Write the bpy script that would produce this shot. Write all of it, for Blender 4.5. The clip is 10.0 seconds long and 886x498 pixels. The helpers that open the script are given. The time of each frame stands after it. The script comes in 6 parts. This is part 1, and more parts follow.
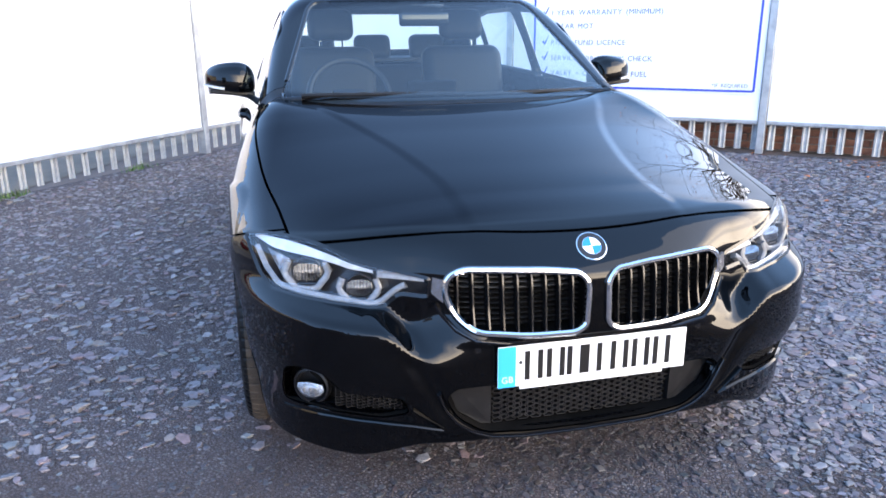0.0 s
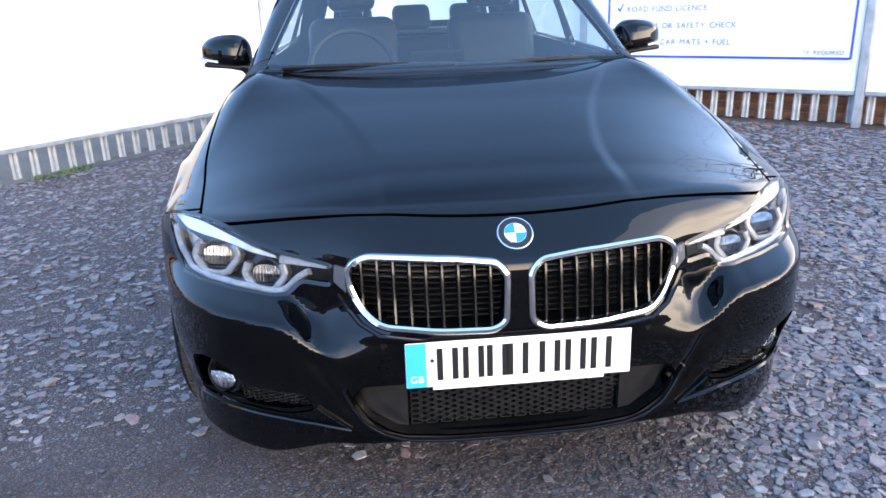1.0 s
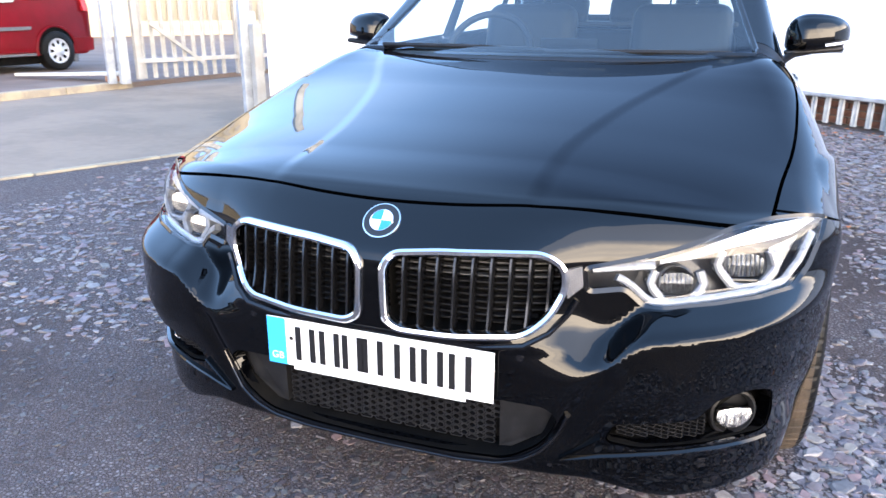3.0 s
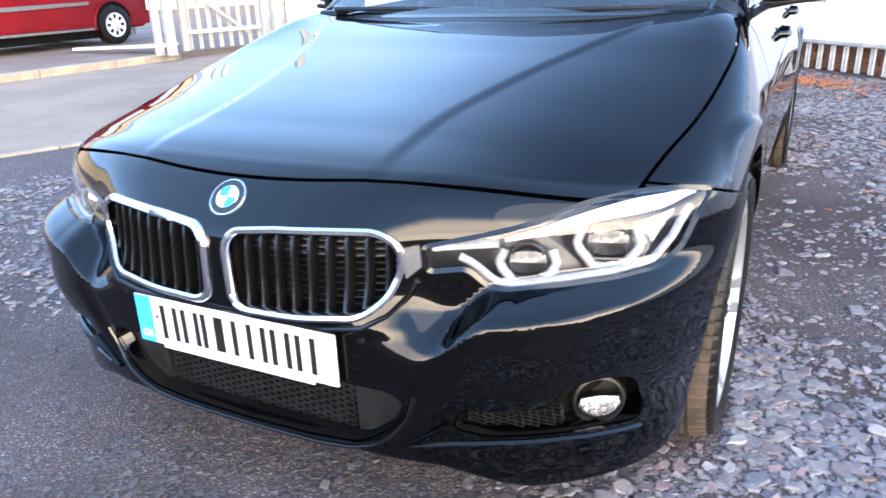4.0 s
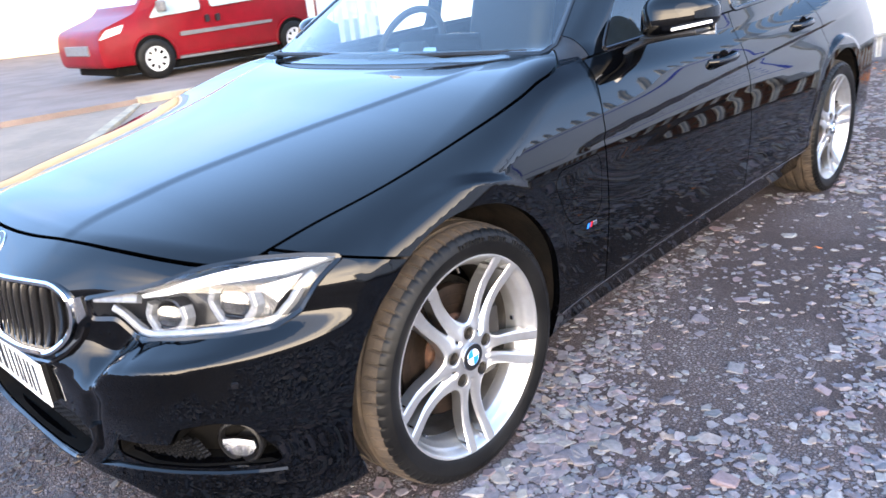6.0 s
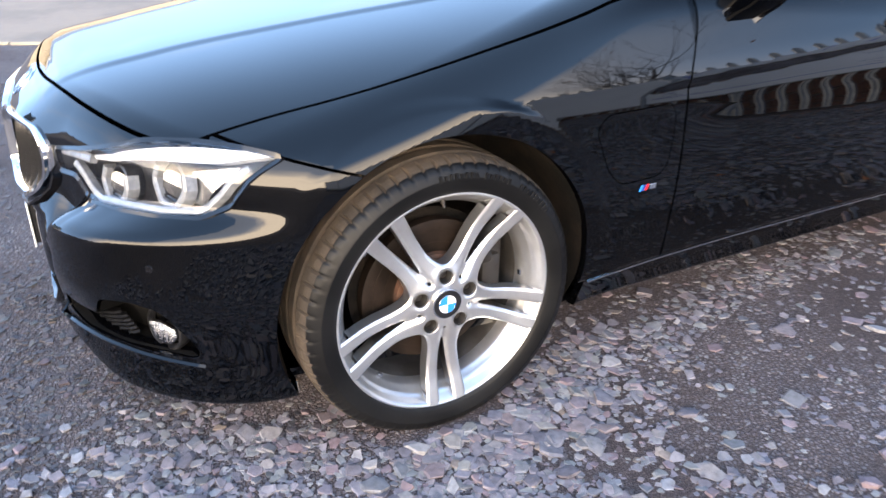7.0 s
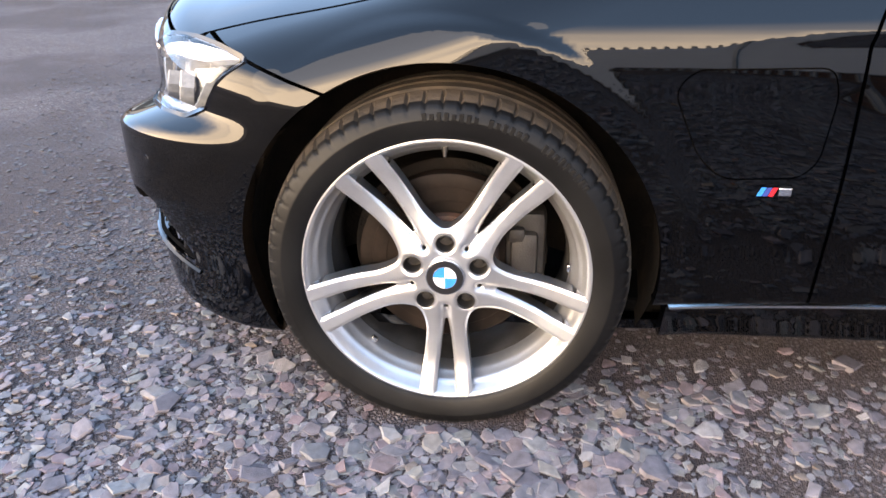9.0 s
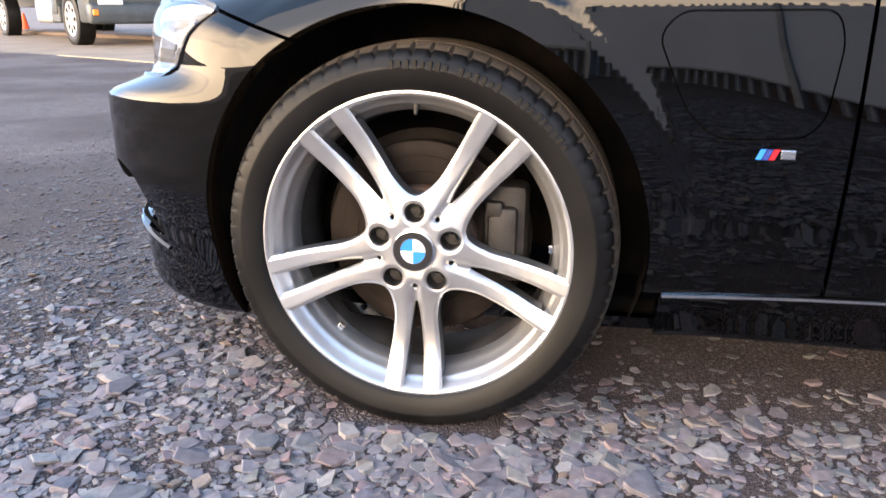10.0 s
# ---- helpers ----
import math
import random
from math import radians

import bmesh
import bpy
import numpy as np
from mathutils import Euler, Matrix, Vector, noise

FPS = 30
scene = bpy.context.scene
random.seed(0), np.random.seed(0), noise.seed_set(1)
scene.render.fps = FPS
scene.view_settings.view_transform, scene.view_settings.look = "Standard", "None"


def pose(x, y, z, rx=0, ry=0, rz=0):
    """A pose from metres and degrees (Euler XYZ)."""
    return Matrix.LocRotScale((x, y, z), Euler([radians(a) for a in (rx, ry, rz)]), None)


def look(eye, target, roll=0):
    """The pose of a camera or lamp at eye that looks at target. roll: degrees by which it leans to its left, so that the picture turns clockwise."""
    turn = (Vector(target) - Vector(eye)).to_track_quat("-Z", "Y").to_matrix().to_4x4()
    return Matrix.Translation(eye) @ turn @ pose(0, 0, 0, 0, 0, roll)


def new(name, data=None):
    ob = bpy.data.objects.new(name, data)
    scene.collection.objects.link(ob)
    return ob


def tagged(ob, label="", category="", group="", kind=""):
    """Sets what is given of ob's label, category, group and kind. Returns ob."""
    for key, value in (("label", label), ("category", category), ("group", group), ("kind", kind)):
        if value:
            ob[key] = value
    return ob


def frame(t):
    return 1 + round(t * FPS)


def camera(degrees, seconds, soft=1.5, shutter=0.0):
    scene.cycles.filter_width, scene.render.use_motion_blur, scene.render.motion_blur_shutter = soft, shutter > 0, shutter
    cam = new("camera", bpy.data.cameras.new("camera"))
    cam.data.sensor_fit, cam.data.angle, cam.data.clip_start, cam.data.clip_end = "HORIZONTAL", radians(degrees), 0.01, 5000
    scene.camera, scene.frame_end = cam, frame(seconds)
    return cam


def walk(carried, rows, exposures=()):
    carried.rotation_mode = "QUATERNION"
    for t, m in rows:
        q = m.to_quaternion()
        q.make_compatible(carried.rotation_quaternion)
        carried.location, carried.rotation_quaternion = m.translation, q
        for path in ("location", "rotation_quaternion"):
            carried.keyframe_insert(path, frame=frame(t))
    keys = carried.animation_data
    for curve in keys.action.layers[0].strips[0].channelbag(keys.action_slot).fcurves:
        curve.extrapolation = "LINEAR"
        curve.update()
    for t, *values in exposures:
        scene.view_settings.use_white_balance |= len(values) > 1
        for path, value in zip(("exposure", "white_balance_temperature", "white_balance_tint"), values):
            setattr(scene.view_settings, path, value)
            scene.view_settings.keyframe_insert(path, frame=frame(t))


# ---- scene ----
cam = camera(62.2, 10.0, shutter=0.3)
PATH = [
    (0, (-0.788, -2.356, 1.227), (-0.329, -0.495, 0.654), -0.5),
    (0.5, (-0.558, -2.297, 1.177), (-0.22, -0.43, 0.542), -1.3),
    (1, (-0.301, -2.26, 1.187), (-0.13, -0.37, 0.557), -2.0),
    (1.5, (-0.02, -2.243, 1.187), (-0.089, -0.345, 0.561), -1.4),
    (2, (0.164, -2.139, 1.151), (-0.117, -0.276, 0.48), -1.6),
    (3.3, (0.744, -1.962, 1.088), (-0.047, -0.226, 0.487), -0.8),
    (3.5, (0.802, -1.909, 1.077), (-0.035, -0.212, 0.431), -2.1),
    (4, (1.004, -1.765, 1.097), (0.148, -0.1, 0.393), -2.1),
    (4.5, (1.26, -1.689, 1.157), (0.308, -0.058, 0.497), -2.4),
    (5, (1.577, -1.582, 1.197), (0.557, 0.012, 0.55), -2.1),
    (5.5, (1.795, -1.388, 1.205), (0.67, 0.126, 0.54), -2.8),
    (5.7, (1.874, -1.311, 1.211), (0.667, 0.133, 0.534), -5.0),
    (6.8, (2.128, -0.791, 1.127), (0.584, 0.201, 0.331), -0.0),
    (7, (2.097, -0.687, 1.122), (0.519, 0.185, 0.258), 0.7),
    (7.5, (2.058, -0.477, 1.054), (0.388, 0.161, 0.157), 2.6),
    (8, (2.081, -0.206, 0.989), (0.295, 0.085, 0.137), 3.8),
    (8.5, (2.05, -0.02, 0.958), (0.259, 0.03, 0.07), 1.7),
    (9, (2.033, 0.123, 0.945), (0.248, -0.071, 0.064), -0.7),
    (9.5, (2.021, 0.242, 0.844), (0.183, -0.107, 0.136), 2.1),
    (10, (1.994, 0.275, 0.696), (0.13, -0.1, 0.076), 0.5),
]
walk(cam, [(t, look(eye, target, roll)) for t, eye, target, roll in PATH],
     [(0.0, 1.12, 6700, 12), (2.2, 1.27, 6700, 12), (4.0, 1.62, 6900, 12), (5.5, 1.65, 6900, 12), (7.0, 1.45, 7350, 12), (8.5, 1.47, 8200, 15), (10.0, 1.42, 8300, 15)])

# ---- light: a clear winter sky with a low, hazy sun over the yard ----
SUN_AT = Vector((0.80, -0.50, 0.42)).normalized()
world = bpy.data.worlds.new("sky")
scene.world = world
world.use_nodes = True
sky = world.node_tree.nodes.new("ShaderNodeTexSky")
sky.sky_type, sky.sun_disc = "NISHITA", False
sky.sun_elevation = math.asin(SUN_AT.z)
sky.sun_rotation = math.atan2(SUN_AT.x, SUN_AT.y)
sky.air_density, sky.dust_density, sky.ozone_density = 0.8, 0.4, 3.5
# blue haze that pales towards the horizon all round, with streaks of white cloud low down
wn, wl = world.node_tree.nodes, world.node_tree.links
toward, axes = wn.new("ShaderNodeTexCoord"), wn.new("ShaderNodeSeparateXYZ")
wl.new(toward.outputs["Generated"], axes.inputs[0])


def low_sky(top, most):
    fade = wn.new("ShaderNodeMapRange")
    fade.inputs["From Min"].default_value, fade.inputs["From Max"].default_value, fade.inputs["To Max"].default_value = top, 0.0, most
    wl.new(axes.outputs["Z"], fade.inputs["Value"])
    return fade.outputs["Result"]


def laid_over(under, color, amount):
    over = wn.new("ShaderNodeMix")
    over.data_type = "RGBA"
    over.inputs["B"].default_value = (*color, 1)
    wl.new(amount, over.inputs["Factor"])
    wl.new(under, over.inputs["A"])
    return over.outputs["Result"]


drawn, cloud, streak, cover = wn.new("ShaderNodeMapping"), wn.new("ShaderNodeTexNoise"), wn.new("ShaderNodeMapRange"), wn.new("ShaderNodeMath")
drawn.inputs["Scale"].default_value = (1, 1, 4.0)
drawn.inputs["Location"].default_value = (0.3, 0.9, 0.2)
cloud.inputs["Scale"].default_value, cloud.inputs["Detail"].default_value = 1.7, 7
wl.new(toward.outputs["Generated"], drawn.inputs["Vector"])
wl.new(drawn.outputs["Vector"], cloud.inputs["Vector"])
streak.inputs["From Min"].default_value, streak.inputs["From Max"].default_value = 0.50, 0.72
wl.new(cloud.outputs["Fac"], streak.inputs["Value"])
cover.operation = "MULTIPLY"
wl.new(low_sky(0.50, 0.6), cover.inputs[0])
wl.new(streak.outputs["Result"], cover.inputs[1])


def toward_way(way, low, high, most=1.0):
    """How far the sky lies towards a direction, 0 to most."""
    dot, span = wn.new("ShaderNodeVectorMath"), wn.new("ShaderNodeMapRange")
    dot.operation, dot.inputs[1].default_value = "DOT_PRODUCT", way
    wl.new(toward.outputs["Generated"], dot.inputs[0])
    span.interpolation_type = "SMOOTHSTEP"
    span.inputs["From Min"].default_value, span.inputs["From Max"].default_value, span.inputs["To Max"].default_value = low, high, most
    wl.new(dot.outputs["Value"], span.inputs["Value"])
    return span.outputs["Result"]


def product(one, two):
    p = wn.new("ShaderNodeMath")
    p.operation = "MULTIPLY"
    wl.new(one, p.inputs[0])
    wl.new(two, p.inputs[1])
    return p.outputs[0]


# added dark patch over the rear fence, for the bonnet's reflection; palest towards the sun
clear = wn.new("ShaderNodeMath")
clear.operation, clear.inputs[0].default_value = "SUBTRACT", 1.0
wl.new(toward_way((0.05, 0.86, 0.50), 0.80, 0.985, 0.93), clear.inputs[1])
banks = wn.new("ShaderNodeMapRange")
banks.inputs["From Min"].default_value, banks.inputs["From Max"].default_value, banks.inputs["To Min"].default_value = 0.36, 0.60, 0.50
wl.new(cloud.outputs["Fac"], banks.inputs["Value"])
bright_side = product(product(toward_way(SUN_AT, 0.05, 0.95, 1.0), low_sky(0.48, 2.4)), banks.outputs["Result"])
whole_sky = laid_over(sky.outputs["Color"], (4.2, 7.8, 14.4), product(low_sky(1.7, 1.0), clear.outputs[0]))
whole_sky = laid_over(whole_sky, (9.5, 9.5, 9.8), product(cover.outputs[0], clear.outputs[0]))
whole_sky = laid_over(whole_sky, (46.0, 40.0, 33.0), bright_side)
world.node_tree.nodes["Background"].inputs["Strength"].default_value = 0.15
world.node_tree.links.new(whole_sky, world.node_tree.nodes["Background"].inputs["Color"])
sun = new("sun", bpy.data.lights.new("sun", "SUN"))
sun.data.energy, sun.data.angle, sun.data.color = 0.75, radians(60), (1.0, 0.90, 0.78)
sun.matrix_world = look(SUN_AT * 30, (0, 0, 0))

# ---- materials ----
def material(name, color, rough=0.5, metal=0.0, other=None, scale=20.0, bump=0.0, fine=0.0, spread=(0.4, 0.6), island=0.0, rough_spread=0.0, coat=0.0, spec=0.5, stretch=None):
    """A surface of one stuff: its colour drifts towards other at the given scale (per metre), with relief and grain."""
    m = bpy.data.materials.new(name)
    m.use_nodes = True
    nt = m.node_tree
    b = nt.nodes["Principled BSDF"]
    b.inputs["Roughness"].default_value, b.inputs["Metallic"].default_value = rough, metal
    b.inputs["Base Color"].default_value = (*color, 1)
    b.inputs["Coat Weight"].default_value, b.inputs["Coat Roughness"].default_value = coat, 0.02
    b.inputs["Specular IOR Level"].default_value = spec
    if other is None and not bump:
        return m
    where = nt.nodes.new("ShaderNodeTexCoord").outputs["Object"]
    if stretch:
        mp = nt.nodes.new("ShaderNodeMapping")
        mp.inputs["Scale"].default_value = stretch
        nt.links.new(where, mp.inputs["Vector"])
        where = mp.outputs["Vector"]
    big = nt.nodes.new("ShaderNodeTexNoise")
    big.inputs["Scale"].default_value, big.inputs["Detail"].default_value = scale, 5
    nt.links.new(where, big.inputs["Vector"])
    small = nt.nodes.new("ShaderNodeTexNoise")
    small.inputs["Scale"].default_value, small.inputs["Detail"].default_value = scale * 9, 3
    nt.links.new(where, small.inputs["Vector"])
    if other is not None:
        ramp = nt.nodes.new("ShaderNodeMapRange")
        ramp.inputs["From Min"].default_value, ramp.inputs["From Max"].default_value = spread
        nt.links.new(big.outputs["Fac"], ramp.inputs["Value"])
        mix = nt.nodes.new("ShaderNodeMix")
        mix.data_type = "RGBA"
        mix.inputs["A"].default_value, mix.inputs["B"].default_value = (*color, 1), (*other, 1)
        fac = ramp.outputs["Result"]
        if fine:
            add = nt.nodes.new("ShaderNodeMath")
            add.operation = "MULTIPLY_ADD"
            add.use_clamp = True
            sub = nt.nodes.new("ShaderNodeMath")
            sub.operation = "SUBTRACT"
            sub.inputs[1].default_value = 0.5
            nt.links.new(small.outputs["Fac"], sub.inputs[0])
            nt.links.new(sub.outputs[0], add.inputs[0])
            add.inputs[1].default_value = fine
            nt.links.new(fac, add.inputs[2])
            fac = add.outputs[0]
        if island:
            geo = nt.nodes.new("ShaderNodeNewGeometry")
            lerp = nt.nodes.new("ShaderNodeMix")
            lerp.inputs["Factor"].default_value = island
            nt.links.new(fac, lerp.inputs["A"])
            nt.links.new(geo.outputs["Random Per Island"], lerp.inputs["B"])
            fac = lerp.outputs["Result"]
        nt.links.new(fac, mix.inputs["Factor"])
        nt.links.new(mix.outputs["Result"], b.inputs["Base Color"])
    if rough_spread:
        rr = nt.nodes.new("ShaderNodeMapRange")
        rr.inputs["To Min"].default_value, rr.inputs["To Max"].default_value = rough - rough_spread, rough + rough_spread
        nt.links.new(big.outputs["Fac"], rr.inputs["Value"])
        nt.links.new(rr.outputs["Result"], b.inputs["Roughness"])
    if bump:
        bp = nt.nodes.new("ShaderNodeBump")
        bp.inputs["Strength"].default_value, bp.inputs["Distance"].default_value = 1.0, bump
        nt.links.new(small.outputs["Fac"], bp.inputs["Height"])
        nt.links.new(bp.outputs["Normal"], b.inputs["Normal"])
    return m


def glass(name, tint, rough=0.0, ior=1.5):
    """A thin clear pane: what it lets through is tinted, and it mirrors more at a slant."""
    m = bpy.data.materials.new(name)
    m.use_nodes = True
    nt = m.node_tree
    nt.nodes.remove(nt.nodes["Principled BSDF"])
    clear, gloss = nt.nodes.new("ShaderNodeBsdfTransparent"), nt.nodes.new("ShaderNodeBsdfGlossy")
    clear.inputs["Color"].default_value, gloss.inputs["Roughness"].default_value = (*tint, 1), rough
    slant, mix = nt.nodes.new("ShaderNodeLayerWeight"), nt.nodes.new("ShaderNodeMixShader")
    rise, level = nt.nodes.new("ShaderNodeMath"), nt.nodes.new("ShaderNodeMath")
    slant.inputs["Blend"].default_value = 0.5
    rise.operation, rise.inputs[1].default_value = "POWER", 4.5
    straight = ((ior - 1) / (ior + 1)) ** 2 * 1.7
    level.operation, level.inputs[1].default_value, level.inputs[2].default_value = "MULTIPLY_ADD", 0.92 - straight, straight
    nt.links.new(slant.outputs["Facing"], rise.inputs[0])
    nt.links.new(rise.outputs[0], level.inputs[0])
    nt.links.new(level.outputs[0], mix.inputs[0])
    nt.links.new(clear.outputs[0], mix.inputs[1])
    nt.links.new(gloss.outputs[0], mix.inputs[2])
    nt.links.new(mix.outputs[0], nt.nodes["Material Output"].inputs["Surface"])
    return m


PAINT = material("black_paint", (0.0006, 0.0007, 0.0010), 0.35, spec=0.0, coat=1.0)
PAINT.node_tree.nodes["Principled BSDF"].inputs["Coat IOR"].default_value = 1.41
GLOSS_BLACK = material("gloss_black_trim", (0.004, 0.004, 0.005), 0.10)
TRIM = material("black_plastic", (0.007, 0.007, 0.008), 0.40, other=(0.012, 0.012, 0.013), scale=30, bump=0.0003, spec=0.3)
DARK = material("dark_cavity", (0.004, 0.004, 0.004), 0.9, other=(0.007, 0.0065, 0.006), scale=12, spec=0.05)
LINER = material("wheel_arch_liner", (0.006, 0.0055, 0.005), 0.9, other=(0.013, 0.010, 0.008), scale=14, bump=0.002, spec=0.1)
SLAT = material("slat_black", (0.004, 0.004, 0.0045), 0.22, spec=0.6)
SHUTTER = material("grey_shutter", (0.07, 0.068, 0.066), 0.5, other=(0.045, 0.043, 0.042), scale=30)
SMOKED = material("shaded_reflector", (0.34, 0.345, 0.35), 0.18, 1.0, other=(0.20, 0.205, 0.21), scale=60)
CHROME = material("chrome", (0.78, 0.79, 0.81), 0.06, 1.0)
SATIN = material("satin_chrome", (0.62, 0.63, 0.65), 0.22, 1.0)
ALLOY = material("silver_alloy", (0.60, 0.61, 0.62), 0.30, 0.85, other=(0.50, 0.50, 0.505), scale=9, fine=0.6, rough_spread=0.06, bump=0.00012)
RUBBER = material("tyre_rubber", (0.0030, 0.0030, 0.0032), 0.45, other=(0.0065, 0.0065, 0.0066), scale=7, fine=0.6, bump=0.0003, spec=0.2)
TREAD = material("dusty_tread", (0.030, 0.022, 0.015), 0.85, other=(0.058, 0.041, 0.027), scale=18, fine=0.9, bump=0.0008)
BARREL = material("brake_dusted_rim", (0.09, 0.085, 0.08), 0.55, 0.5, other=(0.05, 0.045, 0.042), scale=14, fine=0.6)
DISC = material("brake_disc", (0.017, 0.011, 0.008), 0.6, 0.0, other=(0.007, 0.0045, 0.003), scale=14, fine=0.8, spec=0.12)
RUST = material("rusty_hub", (0.085, 0.036, 0.018), 0.8, other=(0.035, 0.018, 0.012), scale=30, fine=0.8, bump=0.0006)
CALIPER = material("caliper_casting", (0.026, 0.023, 0.021), 0.55, 0.3, other=(0.014, 0.011, 0.009), scale=30, bump=0.0006)
PLATE = material("plate_white", (0.80, 0.80, 0.79), 0.28, other=(0.74, 0.74, 0.73), scale=12, fine=0.4, coat=0.3)
INK = material("black_ink", (0.008, 0.008, 0.009), 0.35)
BLUE = material("plate_blue", (0.03, 0.36, 0.75), 0.3)
ENAMEL_BLUE = material("enamel_blue", (0.015, 0.20, 0.62), 0.15)
ENAMEL_WHITE = material("enamel_white", (0.80, 0.81, 0.82), 0.15)
NAVY = material("navy_enamel", (0.03, 0.05, 0.22), 0.2)
RED = material("red_enamel", (0.55, 0.02, 0.03), 0.2)
WINDOW = glass("car_glass", (0.80, 0.90, 0.92), ior=1.62)
LENS = glass("clear_lens", (0.97, 0.98, 1.0), ior=1.45)
GUIDE = material("white_light_guide", (0.62, 0.64, 0.66), 0.15, other=(0.52, 0.54, 0.56), scale=30, coat=1.0)
HALO = material("frosted_halo", (0.22, 0.225, 0.23), 0.25, other=(0.16, 0.165, 0.17), scale=60, coat=0.6)
HOUSING = material("lamp_housing", (0.030, 0.031, 0.034), 0.30, 0.2, other=(0.016, 0.017, 0.019), scale=18)
REFLECTOR = material("lamp_reflector", (0.72, 0.73, 0.75), 0.10, 1.0, other=(0.35, 0.36, 0.38), scale=40, fine=0.8, bump=0.0010, stretch=(3, 3, 0.6))
LEATHER = material("dark_leather", (0.006, 0.006, 0.007), 0.5, other=(0.010, 0.010, 0.011), scale=25, bump=0.0006, spec=0.25)
DASH = material("soft_dashboard", (0.010, 0.0105, 0.012), 0.6, other=(0.015, 0.0155, 0.017), scale=40, bump=0.0004)

PANEL = material("white_sheet_panel", (0.80, 0.81, 0.82), 0.45, other=(0.74, 0.75, 0.765), scale=1.2, fine=0.35, rough_spread=0.1, bump=0.0002)
GALV = material("galvanised_steel", (0.42, 0.44, 0.45), 0.45, 0.35, other=(0.30, 0.315, 0.325), scale=8, fine=0.7, rough_spread=0.1, bump=0.0004)
PALE_PAINT = material("cream_grey_paint", (0.33, 0.315, 0.285), 0.5, other=(0.26, 0.245, 0.215), scale=5, fine=0.5, bump=0.0004)
CREAM = material("cream_cladding", (0.46, 0.40, 0.29), 0.55, other=(0.40, 0.345, 0.25), scale=1.5, fine=0.3, bump=0.0004)
SIGN_WHITE = material("sign_face", (0.80, 0.82, 0.85), 0.35, other=(0.76, 0.78, 0.81), scale=2, fine=0.3)
SIGN_BLUE = material("sign_blue", (0.035, 0.07, 0.50), 0.35)
SIGN_INK = material("sign_ink", (0.10, 0.13, 0.30), 0.4)
BRICK = material("red_brick", (0.26, 0.115, 0.065), 0.85, other=(0.17, 0.075, 0.048), scale=14, fine=0.8, bump=0.002)
MORTAR = material("mortar", (0.22, 0.19, 0.15), 0.9, other=(0.15, 0.13, 0.11), scale=20, bump=0.001)
KERB = material("concrete_kerb", (0.36, 0.29, 0.19), 0.85, other=(0.26, 0.215, 0.155), scale=6, fine=0.7, bump=0.0012)
ROAD = material("worn_asphalt", (0.250, 0.186, 0.134), 0.88, other=(0.195, 0.147, 0.108), scale=1.3, fine=1.2, bump=0.002)
LOT = material("far_tarmac", (0.150, 0.108, 0.088), 0.9, other=(0.190, 0.140, 0.116), scale=1.5, fine=1.0, bump=0.002)

# ---- mesh helpers ----
def plain(name, data, mat, parent=None, label=""):
    ob = new(name, data)
    if mat is not None and not data.materials:
        data.materials.append(mat)
    ob.parent = parent
    return tagged(ob, label)


def part(name, bm, mat, parent=None, label="", smooth=False):
    """Links a bmesh as one mesh object."""
    me = bpy.data.meshes.new(name)
    if smooth:
        for f in bm.faces:
            f.smooth = True
        for e in bm.edges:
            if len(e.link_faces) == 2 and e.calc_face_angle(0) > radians(38):
                e.smooth = False
    bm.to_mesh(me)
    bm.free()
    return plain(name, me, mat, parent, label)


def empty(name, at=(0, 0, 0), **tags):
    ob = new(name)
    ob.location = at
    ob.empty_display_size = 0.1
    return tagged(ob, **tags)


def box(size, at=(0, 0, 0), bevel=0.0, turn=None, bm=None, segments=2):
    """A box, its edges rounded, added to bm."""
    b = bmesh.new()
    bmesh.ops.create_cube(b, size=1)
    bmesh.ops.scale(b, vec=size, verts=b.verts)
    if bevel:
        bmesh.ops.bevel(b, geom=b.edges, offset=bevel, segments=segments, profile=0.5, affect="EDGES", clamp_overlap=True)
    m = Matrix.Translation(at) @ (turn.to_4x4() if turn is not None else Matrix())
    bmesh.ops.transform(b, matrix=m, verts=b.verts)
    return join(bm, b)


def join(bm, b):
    if bm is None:
        return b
    me = bpy.data.meshes.new("joining")
    b.to_mesh(me)
    b.free()
    bm.from_mesh(me)
    bpy.data.meshes.remove(me)
    return bm


def from_arrays(p, faces):
    bm = bmesh.new()
    vs = [bm.verts.new(a) for a in p]
    for f in faces:
        try:
            bm.faces.new([vs[i] for i in f])
        except ValueError:
            pass
    return bm


def prism(poly, depth, bevel=0.0, z0=0.0):
    """A flat outline (x, y) drawn out from z0 by depth, its upper edge rounded."""
    bm = bmesh.new()
    lower = [bm.verts.new((a[0], a[1], z0)) for a in poly]
    upper = [bm.verts.new((a[0], a[1], z0 + depth)) for a in poly]
    n = len(poly)
    bm.faces.new(upper)
    bm.faces.new(lower[::-1])
    for i in range(n):
        bm.faces.new((lower[i], lower[(i + 1) % n], upper[(i + 1) % n], upper[i]))
    bmesh.ops.recalc_face_normals(bm, faces=bm.faces)
    if bevel:
        top = [e for e in bm.edges if all(v in upper for v in e.verts)]
        bmesh.ops.bevel(bm, geom=top, offset=bevel, segments=2, profile=0.5, affect="EDGES", clamp_overlap=True)
    return bm


